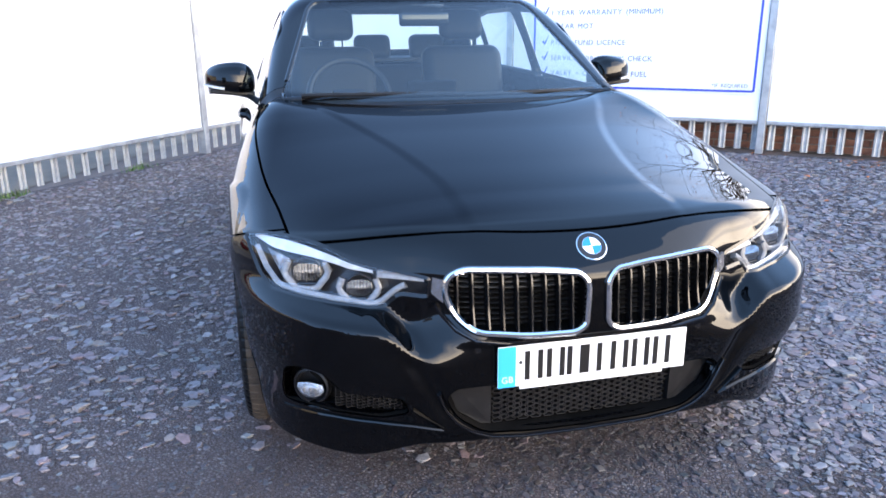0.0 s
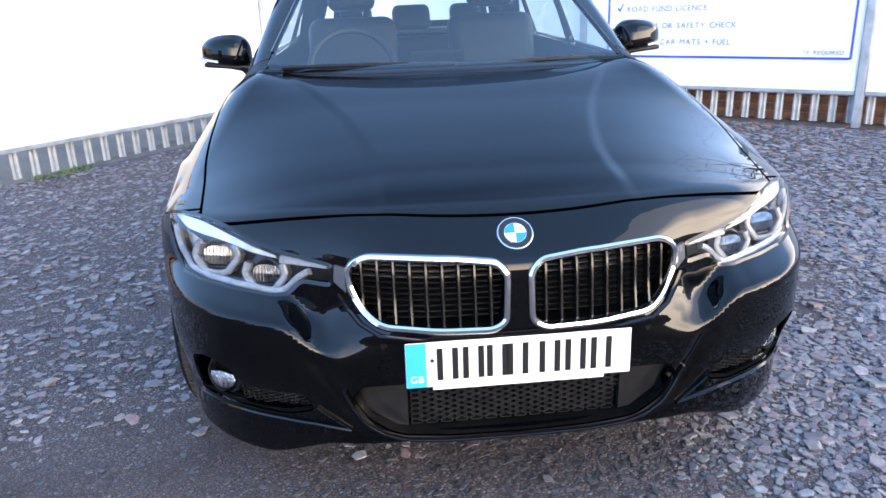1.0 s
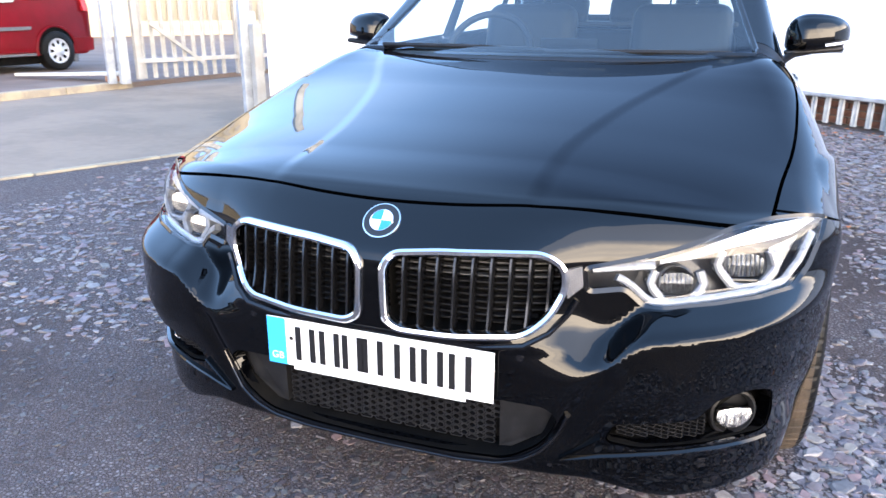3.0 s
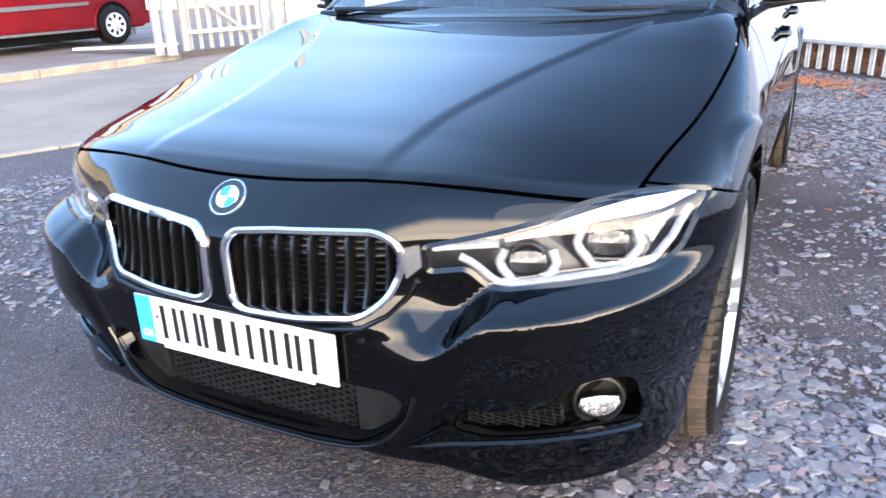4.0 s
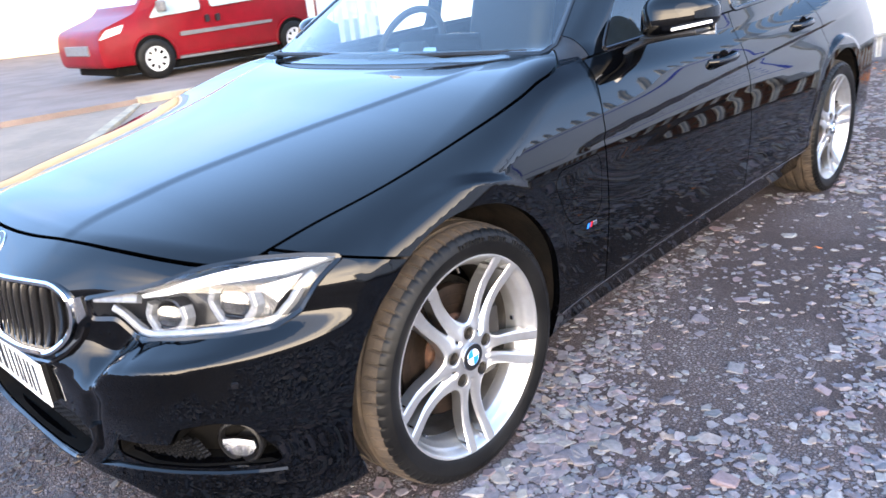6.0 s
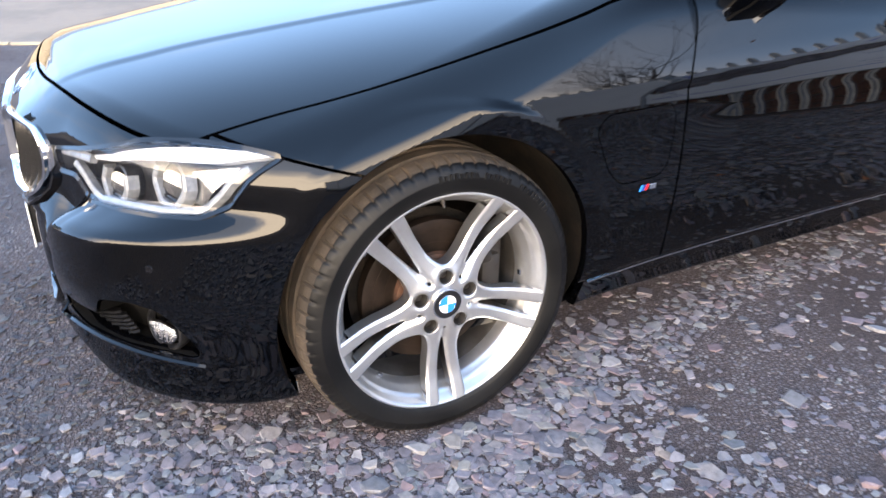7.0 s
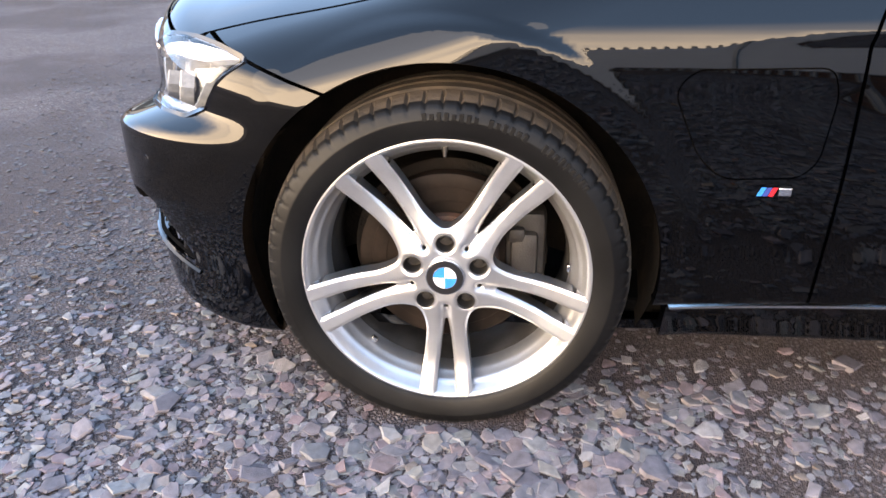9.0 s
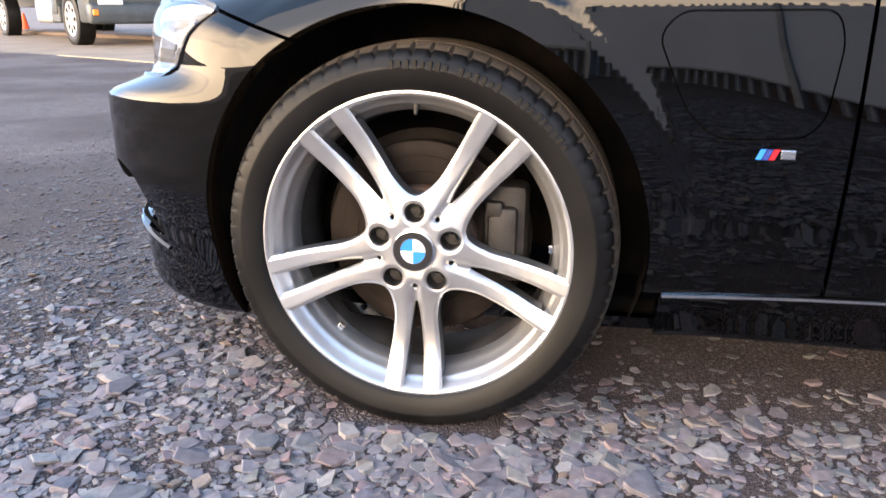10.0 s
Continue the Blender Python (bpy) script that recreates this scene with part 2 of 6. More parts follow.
def lathe(profile, steps=96, bm=None):
    """A profile of (radius, along x) turned about the x axis."""
    ang = np.linspace(0, 2 * np.pi, steps, endpoint=False)
    pr = np.array(profile, float)
    p = np.stack([np.broadcast_to(pr[:, 1], (steps, len(pr))), np.cos(ang)[:, None] * pr[:, 0], np.sin(ang)[:, None] * pr[:, 0]], -1).reshape(-1, 3)
    k = len(pr)
    faces = [(i * k + j, i * k + j + 1, ((i + 1) % steps) * k + j + 1, ((i + 1) % steps) * k + j) for i in range(steps) for j in range(k - 1)]
    b = from_arrays(p, faces)
    bmesh.ops.remove_doubles(b, verts=b.verts, dist=1e-5)
    bmesh.ops.recalc_face_normals(b, faces=b.faces)
    return join(bm, b)


def sweep(path, section, closed=False, up=(0, 0, 1), bm=None):
    """Draws a section (list of (side, up) offsets) along a path. The side lies across the path and up."""
    path = np.array(path, float)
    n = len(path)
    tan = np.roll(path, -1, 0) - np.roll(path, 1, 0) if closed else np.gradient(path, axis=0)
    tan /= np.maximum(np.linalg.norm(tan, axis=1), 1e-9)[:, None]
    ups = np.broadcast_to(np.array(up, float), path.shape)
    side = np.cross(tan, ups)
    side /= np.maximum(np.linalg.norm(side, axis=1), 1e-9)[:, None]
    ups = np.cross(side, tan)
    sec = np.array(section, float)
    p = path[:, None] + side[:, None] * sec[None, :, :1] + ups[:, None] * sec[None, :, 1:]
    k = len(sec)
    faces = []
    for i in range(n if closed else n - 1):
        a, b = i * k, ((i + 1) % n) * k
        faces += [(a + j, a + (j + 1) % k, b + (j + 1) % k, b + j) for j in range(k)]
    if not closed:
        faces += [tuple(range(k))[::-1], tuple(range((n - 1) * k, n * k))]
    b = from_arrays(p.reshape(-1, 3), faces)
    bmesh.ops.recalc_face_normals(b, faces=b.faces)
    return join(bm, b)


def ring_section(r, n=8, flat=1.0):
    return [(r * math.cos(2 * math.pi * i / n), r * flat * math.sin(2 * math.pi * i / n)) for i in range(n)]


def panel(name, piece, mat, parent, sides="both", lip=0.012, label="", middle=True, inward=None):
    """A skin panel from a piece of the body's surface, with its edge turned inwards. sides: left (x > 0), right or both in one mesh."""
    p, n, t = piece
    e = np.concatenate([t[:, [0, 1]], t[:, [1, 2]], t[:, [2, 0]]])
    key = np.sort(e, 1)
    _, first, inv, count = np.unique(key, axis=0, return_index=True, return_inverse=True, return_counts=True)
    rim = e[first[count == 1]]
    rim = rim[~((np.abs(p[rim[:, 0], 0]) < 1e-3) & (np.abs(p[rim[:, 1], 0]) < 1e-3))]
    if lip and len(rim):
        a, b = rim[:, 0], rim[:, 1]
        out = np.cross(p[b] - p[a], (n[a] + n[b]) / 2)
        near = np.zeros_like(p)
        np.add.at(near, a, out)
        np.add.at(near, b, out)
        near /= np.maximum(np.linalg.norm(near, axis=1), 1e-9)[:, None]
        k = len(p)
        m = len(rim)
        back = -n if inward is None else np.broadcast_to(np.array(inward, float), n.shape)
        quad = np.concatenate([p[a], p[b], p[b] + back[b] * lip, p[a] + back[a] * lip])
        i = np.arange(m)
        t = np.concatenate([t, np.stack([k + m + i, k + i, k + 3 * m + i], 1), np.stack([k + m + i, k + 3 * m + i, k + 2 * m + i], 1)])
        p, n = np.concatenate([p, quad]), np.concatenate([n, near[a], near[b], near[b], near[a]])
    flip = np.array([-1.0, 1, 1])
    if sides == "right":
        p, n, t = p * flip, n * flip, t[:, ::-1]
    elif sides == "both":
        p, n, t = np.concatenate([p, p * flip]), np.concatenate([n, n * flip]), np.concatenate([t, t[:, ::-1] + len(p)])
    me = bpy.data.meshes.new(name)
    me.vertices.add(len(p))
    me.vertices.foreach_set("co", p.astype(np.float32).ravel())
    me.loops.add(t.size)
    me.loops.foreach_set("vertex_index", t.astype(np.int32).ravel())
    me.polygons.add(len(t))
    me.polygons.foreach_set("loop_start", np.arange(0, t.size, 3, dtype=np.int32))
    me.update(calc_edges=True)
    me.polygons.foreach_set("use_smooth", np.ones(len(t), bool))
    me.normals_split_custom_set_from_vertices(n.astype(np.float32))
    return plain(name, me, mat, parent, label)


# ---- the form of the parked saloon: nose towards -y, front axle at y = 0, ground at z = 0 ----
def spline(*keys):
    """A smooth curve through (place, value) keys, flat beyond its ends."""
    k = np.array(keys, float)
    u, v = k[:, 0], k[:, 1]
    slope = np.gradient(v, u)
    slope[0], slope[-1] = (v[1] - v[0]) / (u[1] - u[0]), (v[-1] - v[-2]) / (u[-1] - u[-2])
    dense = np.linspace(u[0], u[-1], 400)
    i = np.clip(np.searchsorted(u, dense) - 1, 0, len(u) - 2)
    h = u[i + 1] - u[i]
    s = (dense - u[i]) / h
    value = ((1 + 2 * s) * (1 - s) ** 2 * v[i] + s * (1 - s) ** 2 * h * slope[i]
             + s * s * (3 - 2 * s) * v[i + 1] + s * s * (s - 1) * h * slope[i + 1])
    return lambda a: np.interp(a, dense, value)


def smax(a, b, r):
    return np.maximum(a, b) + np.maximum(r - np.abs(a - b), 0) ** 2 / (4 * r)


def smin(a, b, r):
    return -smax(-a, -b, r)


def step(a, low, high):
    s = np.clip((a - low) / (high - low), 0, 1)
    return s * s * (3 - 2 * s)


half_width = spline((-0.9, 0.886), (-0.5, 0.890), (-0.2, 0.897), (0, 0.900), (0.3, 0.897), (0.6, 0.893), (1.2, 0.890), (2.0, 0.892),
                    (2.7, 0.900), (3.1, 0.892), (3.5, 0.86), (3.9, 0.80))
barrel = spline((0.1, -0.075), (0.2, -0.05), (0.28, -0.024), (0.4, -0.010), (0.55, 0.0), (0.66, 0.0), (0.71, -0.002), (0.745, -0.009), (0.78, -0.021), (0.83, -0.042),
                (0.9, -0.075), (1.0, -0.14))
bonnet_line = spline((-0.9, 0.60), (-0.78, 0.668), (-0.74, 0.702), (-0.70, 0.733), (-0.62, 0.764), (-0.45, 0.799), (-0.2, 0.841), (0.1, 0.890), (0.45, 0.947),
                     (0.8, 0.962), (1.6, 0.955), (2.6, 1.0), (3.1, 1.045), (3.6, 1.05), (3.85, 1.0))
bonnet_drop = spline((-0.9, 0.11), (-0.5, 0.066), (-0.34, 0.052), (-0.2, 0.044), (0.2, 0.015), (0.6, -0.020), (1.0, 0.0), (3.0, 0.02), (3.9, 0.04))
nose_line = spline((0.1, 0.020), (0.17, 0.012), (0.2, 0.008), (0.24, 0.006), (0.3, 0.006), (0.4, 0.006), (0.5, 0.006), (0.56, 0.008), (0.62, 0.010), (0.655, 0.016), (0.68, 0.034), (0.70, 0.053),
                   (0.75, 0.095))
shoulder = spline((0.28, 0.475), (0.40, 0.448), (0.445, 0.450), (0.472, 0.468), (0.493, 0.493), (0.518, 0.514), (0.58, 0.530), (0.65, 0.538), (0.74, 0.547), (0.85, 0.550))
sill_line = spline((0.30, 0.272), (0.40, 0.274), (0.60, 0.284), (0.85, 0.291), (1.2, 0.293), (2.5, 0.293))
ridge_at = spline((-0.65, 0.285), (-0.35, 0.295), (-0.15, 0.335), (0.05, 0.39), (0.2, 0.445), (0.35, 0.51), (0.55, 0.59))
roof_line = spline((0.6, 1.30), (1.1, 1.375), (1.5, 1.42), (1.9, 1.43), (2.4, 1.41), (2.9, 1.35), (3.3, 1.25))


def front_face(x, z):
    """The nose: upright below, with a ledge under the headlight and the lower corners tucked back."""
    tuck = (0.014 + 0.050 * step(x, 0.35, 0.80)) * step(-z, -0.42, -0.24)
    low = -0.785 + 0.15 * x**2 + 0.90 * x**8 + tuck
    flat = step(-z, -0.490, -0.470)
    low = low * (1 - flat) + flat * smax(low, -0.763 + 0 * low, 0.012)
    high = -0.755 + 0.385 * x**2 + 0.36 * x**8
    thick = 0.042 + 0.050 * (1 - step(x, 0.38, 0.50))
    w = smin(smax((z - shoulder(x)) / thick, 0 * z, 0.30), 1 + 0 * z, 0.30) * step(x, 0.15, 0.45)
    d = x - (0.405 + (z - 0.33) * 0.52)
    channel = 0.012 * np.exp(-(d / 0.024) ** 2) * step(z, 0.24, 0.32) * step(-z, -0.475, -0.42)
    return low * (1 - w) + high * w + nose_line(z) * (1 - 0.6 * w) + channel


def top_face(x, y):
    crown = bonnet_line(y) - bonnet_drop(y) * (x / 0.73) ** 4
    ahead = step(-y, -0.62, -0.35)
    on = ahead * step(y, -0.80, -0.50)
    d = x - ridge_at(y)
    fold = 0.5 * (d + np.sqrt(d * d + 0.0003))
    return crown + on * (-0.035 * fold - 0.0035 * step(d, -0.012, 0.030))


def side_face(y, z):
    base = half_width(y) + barrel(z)
    swage = 0.735 + 0.045 * (y - 0.42)
    d = z - swage
    base = base - 0.014 * step(-d, -0.008, 0.018) * np.exp(-(d / 0.17) ** 2) * step(y, 0.40, 0.8) * step(-y, -3.3, -2.6)
    over = sill_line(y) - z
    base = base - 0.022 * step(over, -0.006, 0.008) * step(y, 0.3, 0.5)
    for hub in (0.0, 2.81):
        r = np.hypot(y - hub, z - 0.33)
        w = (1 - step(r, 0.420, 0.446)) * step(z, 0.40, 0.55)
        base = base + w * np.maximum(half_width(y) + 0.003 - base, 0)
    return base


def body(x, y, z):
    """Below nought inside the car, in metres or so."""
    x = np.abs(x)
    low = smax(x - side_face(y, z), z - top_face(x, y), 0.10)
    low = smax(low, (front_face(x, z) - y) * 0.9, 0.05)
    low = smax(low, y - (3.86 - 0.22 * x**2 - 0.5 * x**8 - 0.10 * step(z, 0.6, 1.1)), 0.08)
    low = smax(low, np.where(y < 0, 0.203 - 0.050 * step(x, 0.42, 0.62), 0.180) - z, 0.015)
    screen = (0.487 + 0.30 * x**2 + (z - 0.955) * 1.70 - y) * 0.51
    rear = (y - (3.42 - 0.25 * x**2 - (z - 1.06) * 1.75)) * 0.5
    glass = smax(x - (0.800 - 0.36 * (z - 0.93) - 0.10 * np.maximum(z - 1.15, 0) - 0.035 * ((y - 1.6) / 1.2) ** 2), z - (roof_line(y) - 0.10 * x**2), 0.11)
    glass = smax(smax(glass, screen, 0.05), smax(rear, 0.7 - z, 0.02), 0.08)
    return smin(low, glass, 0.03)


def gradient(p, e=0.002):
    d = np.eye(3) * e
    g = np.stack([body(*(p + a).T) - body(*(p - a).T) for a in d], -1) / (2 * e)
    return g, g / np.maximum(np.linalg.norm(g, axis=1), 1e-9)[:, None]


def skin(cell):
    """The right-hand half (x > 0) of the body's surface: places, normals and triangles."""
    ax = [np.arange(a, b, cell) for a, b in ((-2.5 * cell, 0.96), (-0.84, 3.96), (0.10, 1.48))]
    f = np.empty([len(a) for a in ax], np.float32)
    gx, gz = np.meshgrid(ax[0], ax[2], indexing="ij")
    for j, y in enumerate(ax[1]):
        f[:, j] = body(gx, np.full_like(gx, y), gz)
    inside = f < 0
    n = np.array(f.shape)
    cells = n - 1
    total, count = np.zeros((*cells, 3), np.float32), np.zeros(cells, np.float32)
    quads = []
    for a in range(3):
        b, c = (a + 1) % 3, (a + 2) % 3
        lo, hi = [slice(None)] * 3, [slice(None)] * 3
        lo[a], hi[a] = slice(0, -1), slice(1, None)
        cut = np.argwhere(inside[tuple(lo)] != inside[tuple(hi)])
        e = np.zeros(3, int)
        e[a] = 1
        f0, f1 = f[tuple(cut.T)], f[tuple((cut + e).T)]
        at = cut.astype(np.float32)
        at[:, a] += f0 / (f0 - f1)
        ok = (cut[:, b] > 0) & (cut[:, b] < cells[b]) & (cut[:, c] > 0) & (cut[:, c] < cells[c])
        cut, at, f0 = cut[ok], at[ok], f0[ok]
        ring = []
        for db, dc in ((-1, -1), (0, -1), (0, 0), (-1, 0)):
            o = cut.copy()
            o[:, b] += db
            o[:, c] += dc
            np.add.at(total, tuple(o.T), at)
            np.add.at(count, tuple(o.T), 1)
            ring.append(np.ravel_multi_index(tuple(o.T), cells))
        ring = np.stack(ring, 1)
        quads.append(np.where((f0 < 0)[:, None], ring, ring[:, ::-1]))
    quads = np.concatenate(quads)
    used, quads = np.unique(quads, return_inverse=True)
    quads = quads.reshape(-1, 4)
    p = total.reshape(-1, 3)[used] / count.reshape(-1)[used][:, None]
    p = p.astype(float) * cell + [a[0] for a in ax]
    for _ in range(5):
        g, _n = gradient(p)
        p = p - np.clip(body(*p.T), -cell, cell)[:, None] * g / np.maximum((g * g).sum(1), 0.04)[:, None]
    n = gradient(p)[1]
    t = np.concatenate([quads[:, :3], quads[:, [0, 2, 3]]])
    face = np.cross(p[t[:, 1]] - p[t[:, 0]], p[t[:, 2]] - p[t[:, 0]])
    back = (face * n[t].sum(1)).sum(1) < 0
    t[back] = t[back][:, ::-1]
    return p, n, t


def clip(piece, value):
    """The part of a piece (places, normals, triangles) where value(places) is above nought, cut clean along its edge."""
    p, n, t = piece
    s = value(p)
    s = np.where(np.abs(s) < 1e-6, 1e-6, s)
    up = s > 0
    c = up[t].sum(1)
    keep = [t[c == 3]]
    edges, corner = [], []
    for want in (1, 2):
        part_t = t[c == want]
        odd = np.argmax(up[part_t] == (want == 1), axis=1)
        r = np.take_along_axis(part_t, (odd[:, None] + np.arange(3)) % 3, 1)
        corner.append(r)
        edges += [r[:, [0, 1]], r[:, [0, 2]]]
    e = np.sort(np.concatenate(edges), 1)
    if len(e):
        u, inv = np.unique(e, axis=0, return_inverse=True)
        inv = inv.ravel()
        w = (s[u[:, 0]] / (s[u[:, 0]] - s[u[:, 1]]))[:, None]
        q, m = p[u[:, 0]] * (1 - w) + p[u[:, 1]] * w, n[u[:, 0]] * (1 - w) + n[u[:, 1]] * w
        inv = inv + len(p)
        one, two = corner
        k = len(one)
        ab, ac = inv[:k], inv[k:2 * k]
        keep.append(np.stack([one[:, 0], ab, ac], 1))
        ab, ac = inv[2 * k:2 * k + len(two)], inv[2 * k + len(two):]
        keep += [np.stack([ab, two[:, 1], two[:, 2]], 1), np.stack([ab, two[:, 2], ac], 1)]
        p, n = np.concatenate([p, q]), np.concatenate([n, m / np.linalg.norm(m, axis=1)[:, None]])
    t = np.concatenate(keep)
    used, t = np.unique(t, return_inverse=True)
    return p[used], n[used], t.reshape(-1, 3)


def outline(points, rounding=0.0, steps=5):
    """A closed outline with rounded corners."""
    pts = np.array(points, float)
    if rounding <= 0:
        return pts
    out = []
    for i, p in enumerate(pts):
        a, b = pts[i - 1] - p, pts[(i + 1) % len(pts)] - p
        la, lb = np.linalg.norm(a), np.linalg.norm(b)
        r = min(rounding, la * 0.45, lb * 0.45)
        a, b = p + a / la * r, p + b / lb * r
        for s in np.linspace(0, 1, steps):
            out.append(a * (1 - s) ** 2 + 2 * p * s * (1 - s) + b * s * s)
    return np.array(out)


def inside_of(poly, q):
    """How far points q (n, 2) lie within a closed outline; below nought outside."""
    best, odd = np.full(len(q), 1e9), np.zeros(len(q), bool)
    for a, b in zip(poly, np.roll(poly, -1, 0)):
        d = b - a
        k = np.clip(((q - a) @ d) / max(d @ d, 1e-12), 0, 1)
        best = np.minimum(best, np.hypot(*(q - a - k[:, None] * d).T))
        if a[1] != b[1]:
            cross = (a[1] > q[:, 1]) != (b[1] > q[:, 1])
            odd ^= cross & (q[:, 0] < a[0] + (q[:, 1] - a[1]) / (b[1] - a[1]) * d[0])
    return np.where(odd, best, -best)


def front_at(x, z):
    """How far forward the body reaches at (x, z)."""
    x, z = np.broadcast_arrays(np.asarray(x, float), np.asarray(z, float))
    lo, hi = np.full(x.shape, -0.95), np.full(x.shape, -0.95)
    for y in np.arange(-0.95, 1.5, 0.01):
        found = body(x, np.full(x.shape, y), z) < 0
        hi = np.where((hi < -0.94) & found, y, hi)
    hi = np.where(hi < -0.94, 1.5, hi)
    lo = hi - 0.01
    for _ in range(12):
        mid = (lo + hi) / 2
        f = body(x, mid, z) < 0
        lo, hi = np.where(f, lo, mid), np.where(f, mid, hi)
    return hi


def side_at(y, z):
    """How far out the body reaches at (y, z)."""
    y, z = np.broadcast_arrays(np.asarray(y, float), np.asarray(z, float))
    lo, hi = np.full(y.shape, 0.3), np.full(y.shape, 1.0)
    for _ in range(18):
        mid = (lo + hi) / 2
        f = body(mid, y, z) < 0
        lo, hi = np.where(f, mid, lo), np.where(f, hi, mid)
    return lo


# ---- the yard: two fenced sides at right angles, the road past its open end ----
ALONG, DEEP = Vector((0.739, -0.674, 0)), Vector((0.597, 0.802, 0))
CORNER, FENCE_END = Vector((0.10, 7.75, 0)), Vector((-3.10, 3.45, 0))
ROAD_WAY, KERB_AT, KERB_WAY = Vector((0.40, 0.917, 0)), Vector((-7.62, 4.0, 0)), Vector((0.13, 0.9915, 0))
ALONG_TURN = math.degrees(math.atan2(ALONG.y, ALONG.x))
DEEP_TURN = math.degrees(math.atan2(DEEP.y, DEEP.x))


def sheet(name, size, steps, mat, rough=0.0, at=(0, 0), z=0.0):
    bm = bmesh.new()
    bmesh.ops.create_grid(bm, x_segments=steps, y_segments=steps, size=size)
    for v in bm.verts:
        v.co = (v.co.x + at[0], v.co.y + at[1], z + rough * noise.fractal(Vector((v.co.x * 2.2, v.co.y * 2.2, 3.1)), 0.9, 2.0, 3))
    return part(name, bm, mat, None, smooth=True)


def ground_material():
    """Crushed slate on earth: chips of many greys with brown fines between, packed finer and darker towards the open front."""
    m = bpy.data.materials.new("slate_ground")
    m.use_nodes = True
    nt = m.node_tree
    b = nt.nodes["Principled BSDF"]
    b.inputs["Roughness"].default_value = 0.85
    co = nt.nodes.new("ShaderNodeTexCoord").outputs["Object"]

    def tex(kind, scale, **kw):
        t = nt.nodes.new(kind)
        t.inputs["Scale"].default_value = scale
        for k, v in kw.items():
            t.inputs[k].default_value = v
        nt.links.new(co, t.inputs["Vector"])
        return t

    def ramp(src, stops):
        r = nt.nodes.new("ShaderNodeValToRGB")
        while len(r.color_ramp.elements) < len(stops):
            r.color_ramp.elements.new(0.5)
        for e, (p, c) in zip(r.color_ramp.elements, stops):
            e.position, e.color = p, (*c, 1)
        nt.links.new(src, r.inputs["Fac"])
        return r.outputs["Color"]

    chips = tex("ShaderNodeTexVoronoi", 85, Randomness=1.0)
    fines = tex("ShaderNodeTexVoronoi", 260, Randomness=1.0)
    edge = tex("ShaderNodeTexVoronoi", 85, Randomness=1.0)
    edge.feature = "DISTANCE_TO_EDGE"
    patch = tex("ShaderNodeTexNoise", 0.9, Detail=4.0)
    tint = ramp(chips.outputs["Color"], [(0.0, (0.13, 0.105, 0.11)), (0.35, (0.21, 0.185, 0.195)), (0.6, (0.26, 0.22, 0.22)), (0.8, (0.31, 0.29, 0.30)), (1.0, (0.24, 0.17, 0.155))])
    small = ramp(fines.outputs["Color"], [(0.0, (0.030, 0.019, 0.018)), (0.6, (0.056, 0.038, 0.036)), (1.0, (0.11, 0.085, 0.082))])
    gap = nt.nodes.new("ShaderNodeMapRange")
    gap.inputs["From Min"].default_value, gap.inputs["From Max"].default_value = 0.02, 0.45
    nt.links.new(edge.outputs["Distance"], gap.inputs["Value"])
    where = nt.nodes.new("ShaderNodeMapRange")
    where.inputs["From Min"].default_value, where.inputs["From Max"].default_value = 0.42, 0.56
    # coarser chips lie on the side towards the road
    axes, shift, more = nt.nodes.new("ShaderNodeSeparateXYZ"), nt.nodes.new("ShaderNodeMapRange"), nt.nodes.new("ShaderNodeMath")
    nt.links.new(co, axes.inputs[0])
    shift.inputs["From Min"].default_value, shift.inputs["From Max"].default_value, shift.inputs["To Max"].default_value = 0.6, -1.0, 0.16
    nt.links.new(axes.outputs["X"], shift.inputs["Value"])
    behind, share = nt.nodes.new("ShaderNodeMapRange"), nt.nodes.new("ShaderNodeMath")
    behind.inputs["From Min"].default_value, behind.inputs["From Max"].default_value = -1.0, 0.4
    nt.links.new(axes.outputs["Y"], behind.inputs["Value"])
    share.operation = "MULTIPLY"
    nt.links.new(shift.outputs["Result"], share.inputs[0])
    nt.links.new(behind.outputs["Result"], share.inputs[1])
    nt.links.new(patch.outputs["Fac"], more.inputs[0])
    nt.links.new(share.outputs[0], more.inputs[1])
    nt.links.new(more.outputs[0], where.inputs["Value"])
    mul = nt.nodes.new("ShaderNodeMath")
    mul.operation = "MULTIPLY"
    nt.links.new(gap.outputs["Result"], mul.inputs[0])
    nt.links.new(where.outputs["Result"], mul.inputs[1])
    mix = nt.nodes.new("ShaderNodeMix")
    mix.data_type = "RGBA"
    nt.links.new(mul.outputs[0], mix.inputs["Factor"])
    nt.links.new(small, mix.inputs["A"])
    nt.links.new(tint, mix.inputs["B"])
    nt.links.new(mix.outputs["Result"], b.inputs["Base Color"])
    bump = nt.nodes.new("ShaderNodeBump")
    bump.inputs["Distance"].default_value = 0.006
    add = nt.nodes.new("ShaderNodeMath")
    add.operation = "MULTIPLY_ADD"
    add.inputs[1].default_value = 1.0
    nt.links.new(mul.outputs[0], add.inputs[0])
    nt.links.new(fines.outputs["Distance"], add.inputs[2])
    nt.links.new(add.outputs[0], bump.inputs["Height"])
    nt.links.new(bump.outputs["Normal"], b.inputs["Normal"])
    return m


SLATE = ground_material()

def lump(x, y):
    return 0.012 * noise.fractal(Vector((x * 1.3, y * 1.3, 0.3)), 0.9, 2.0, 3)


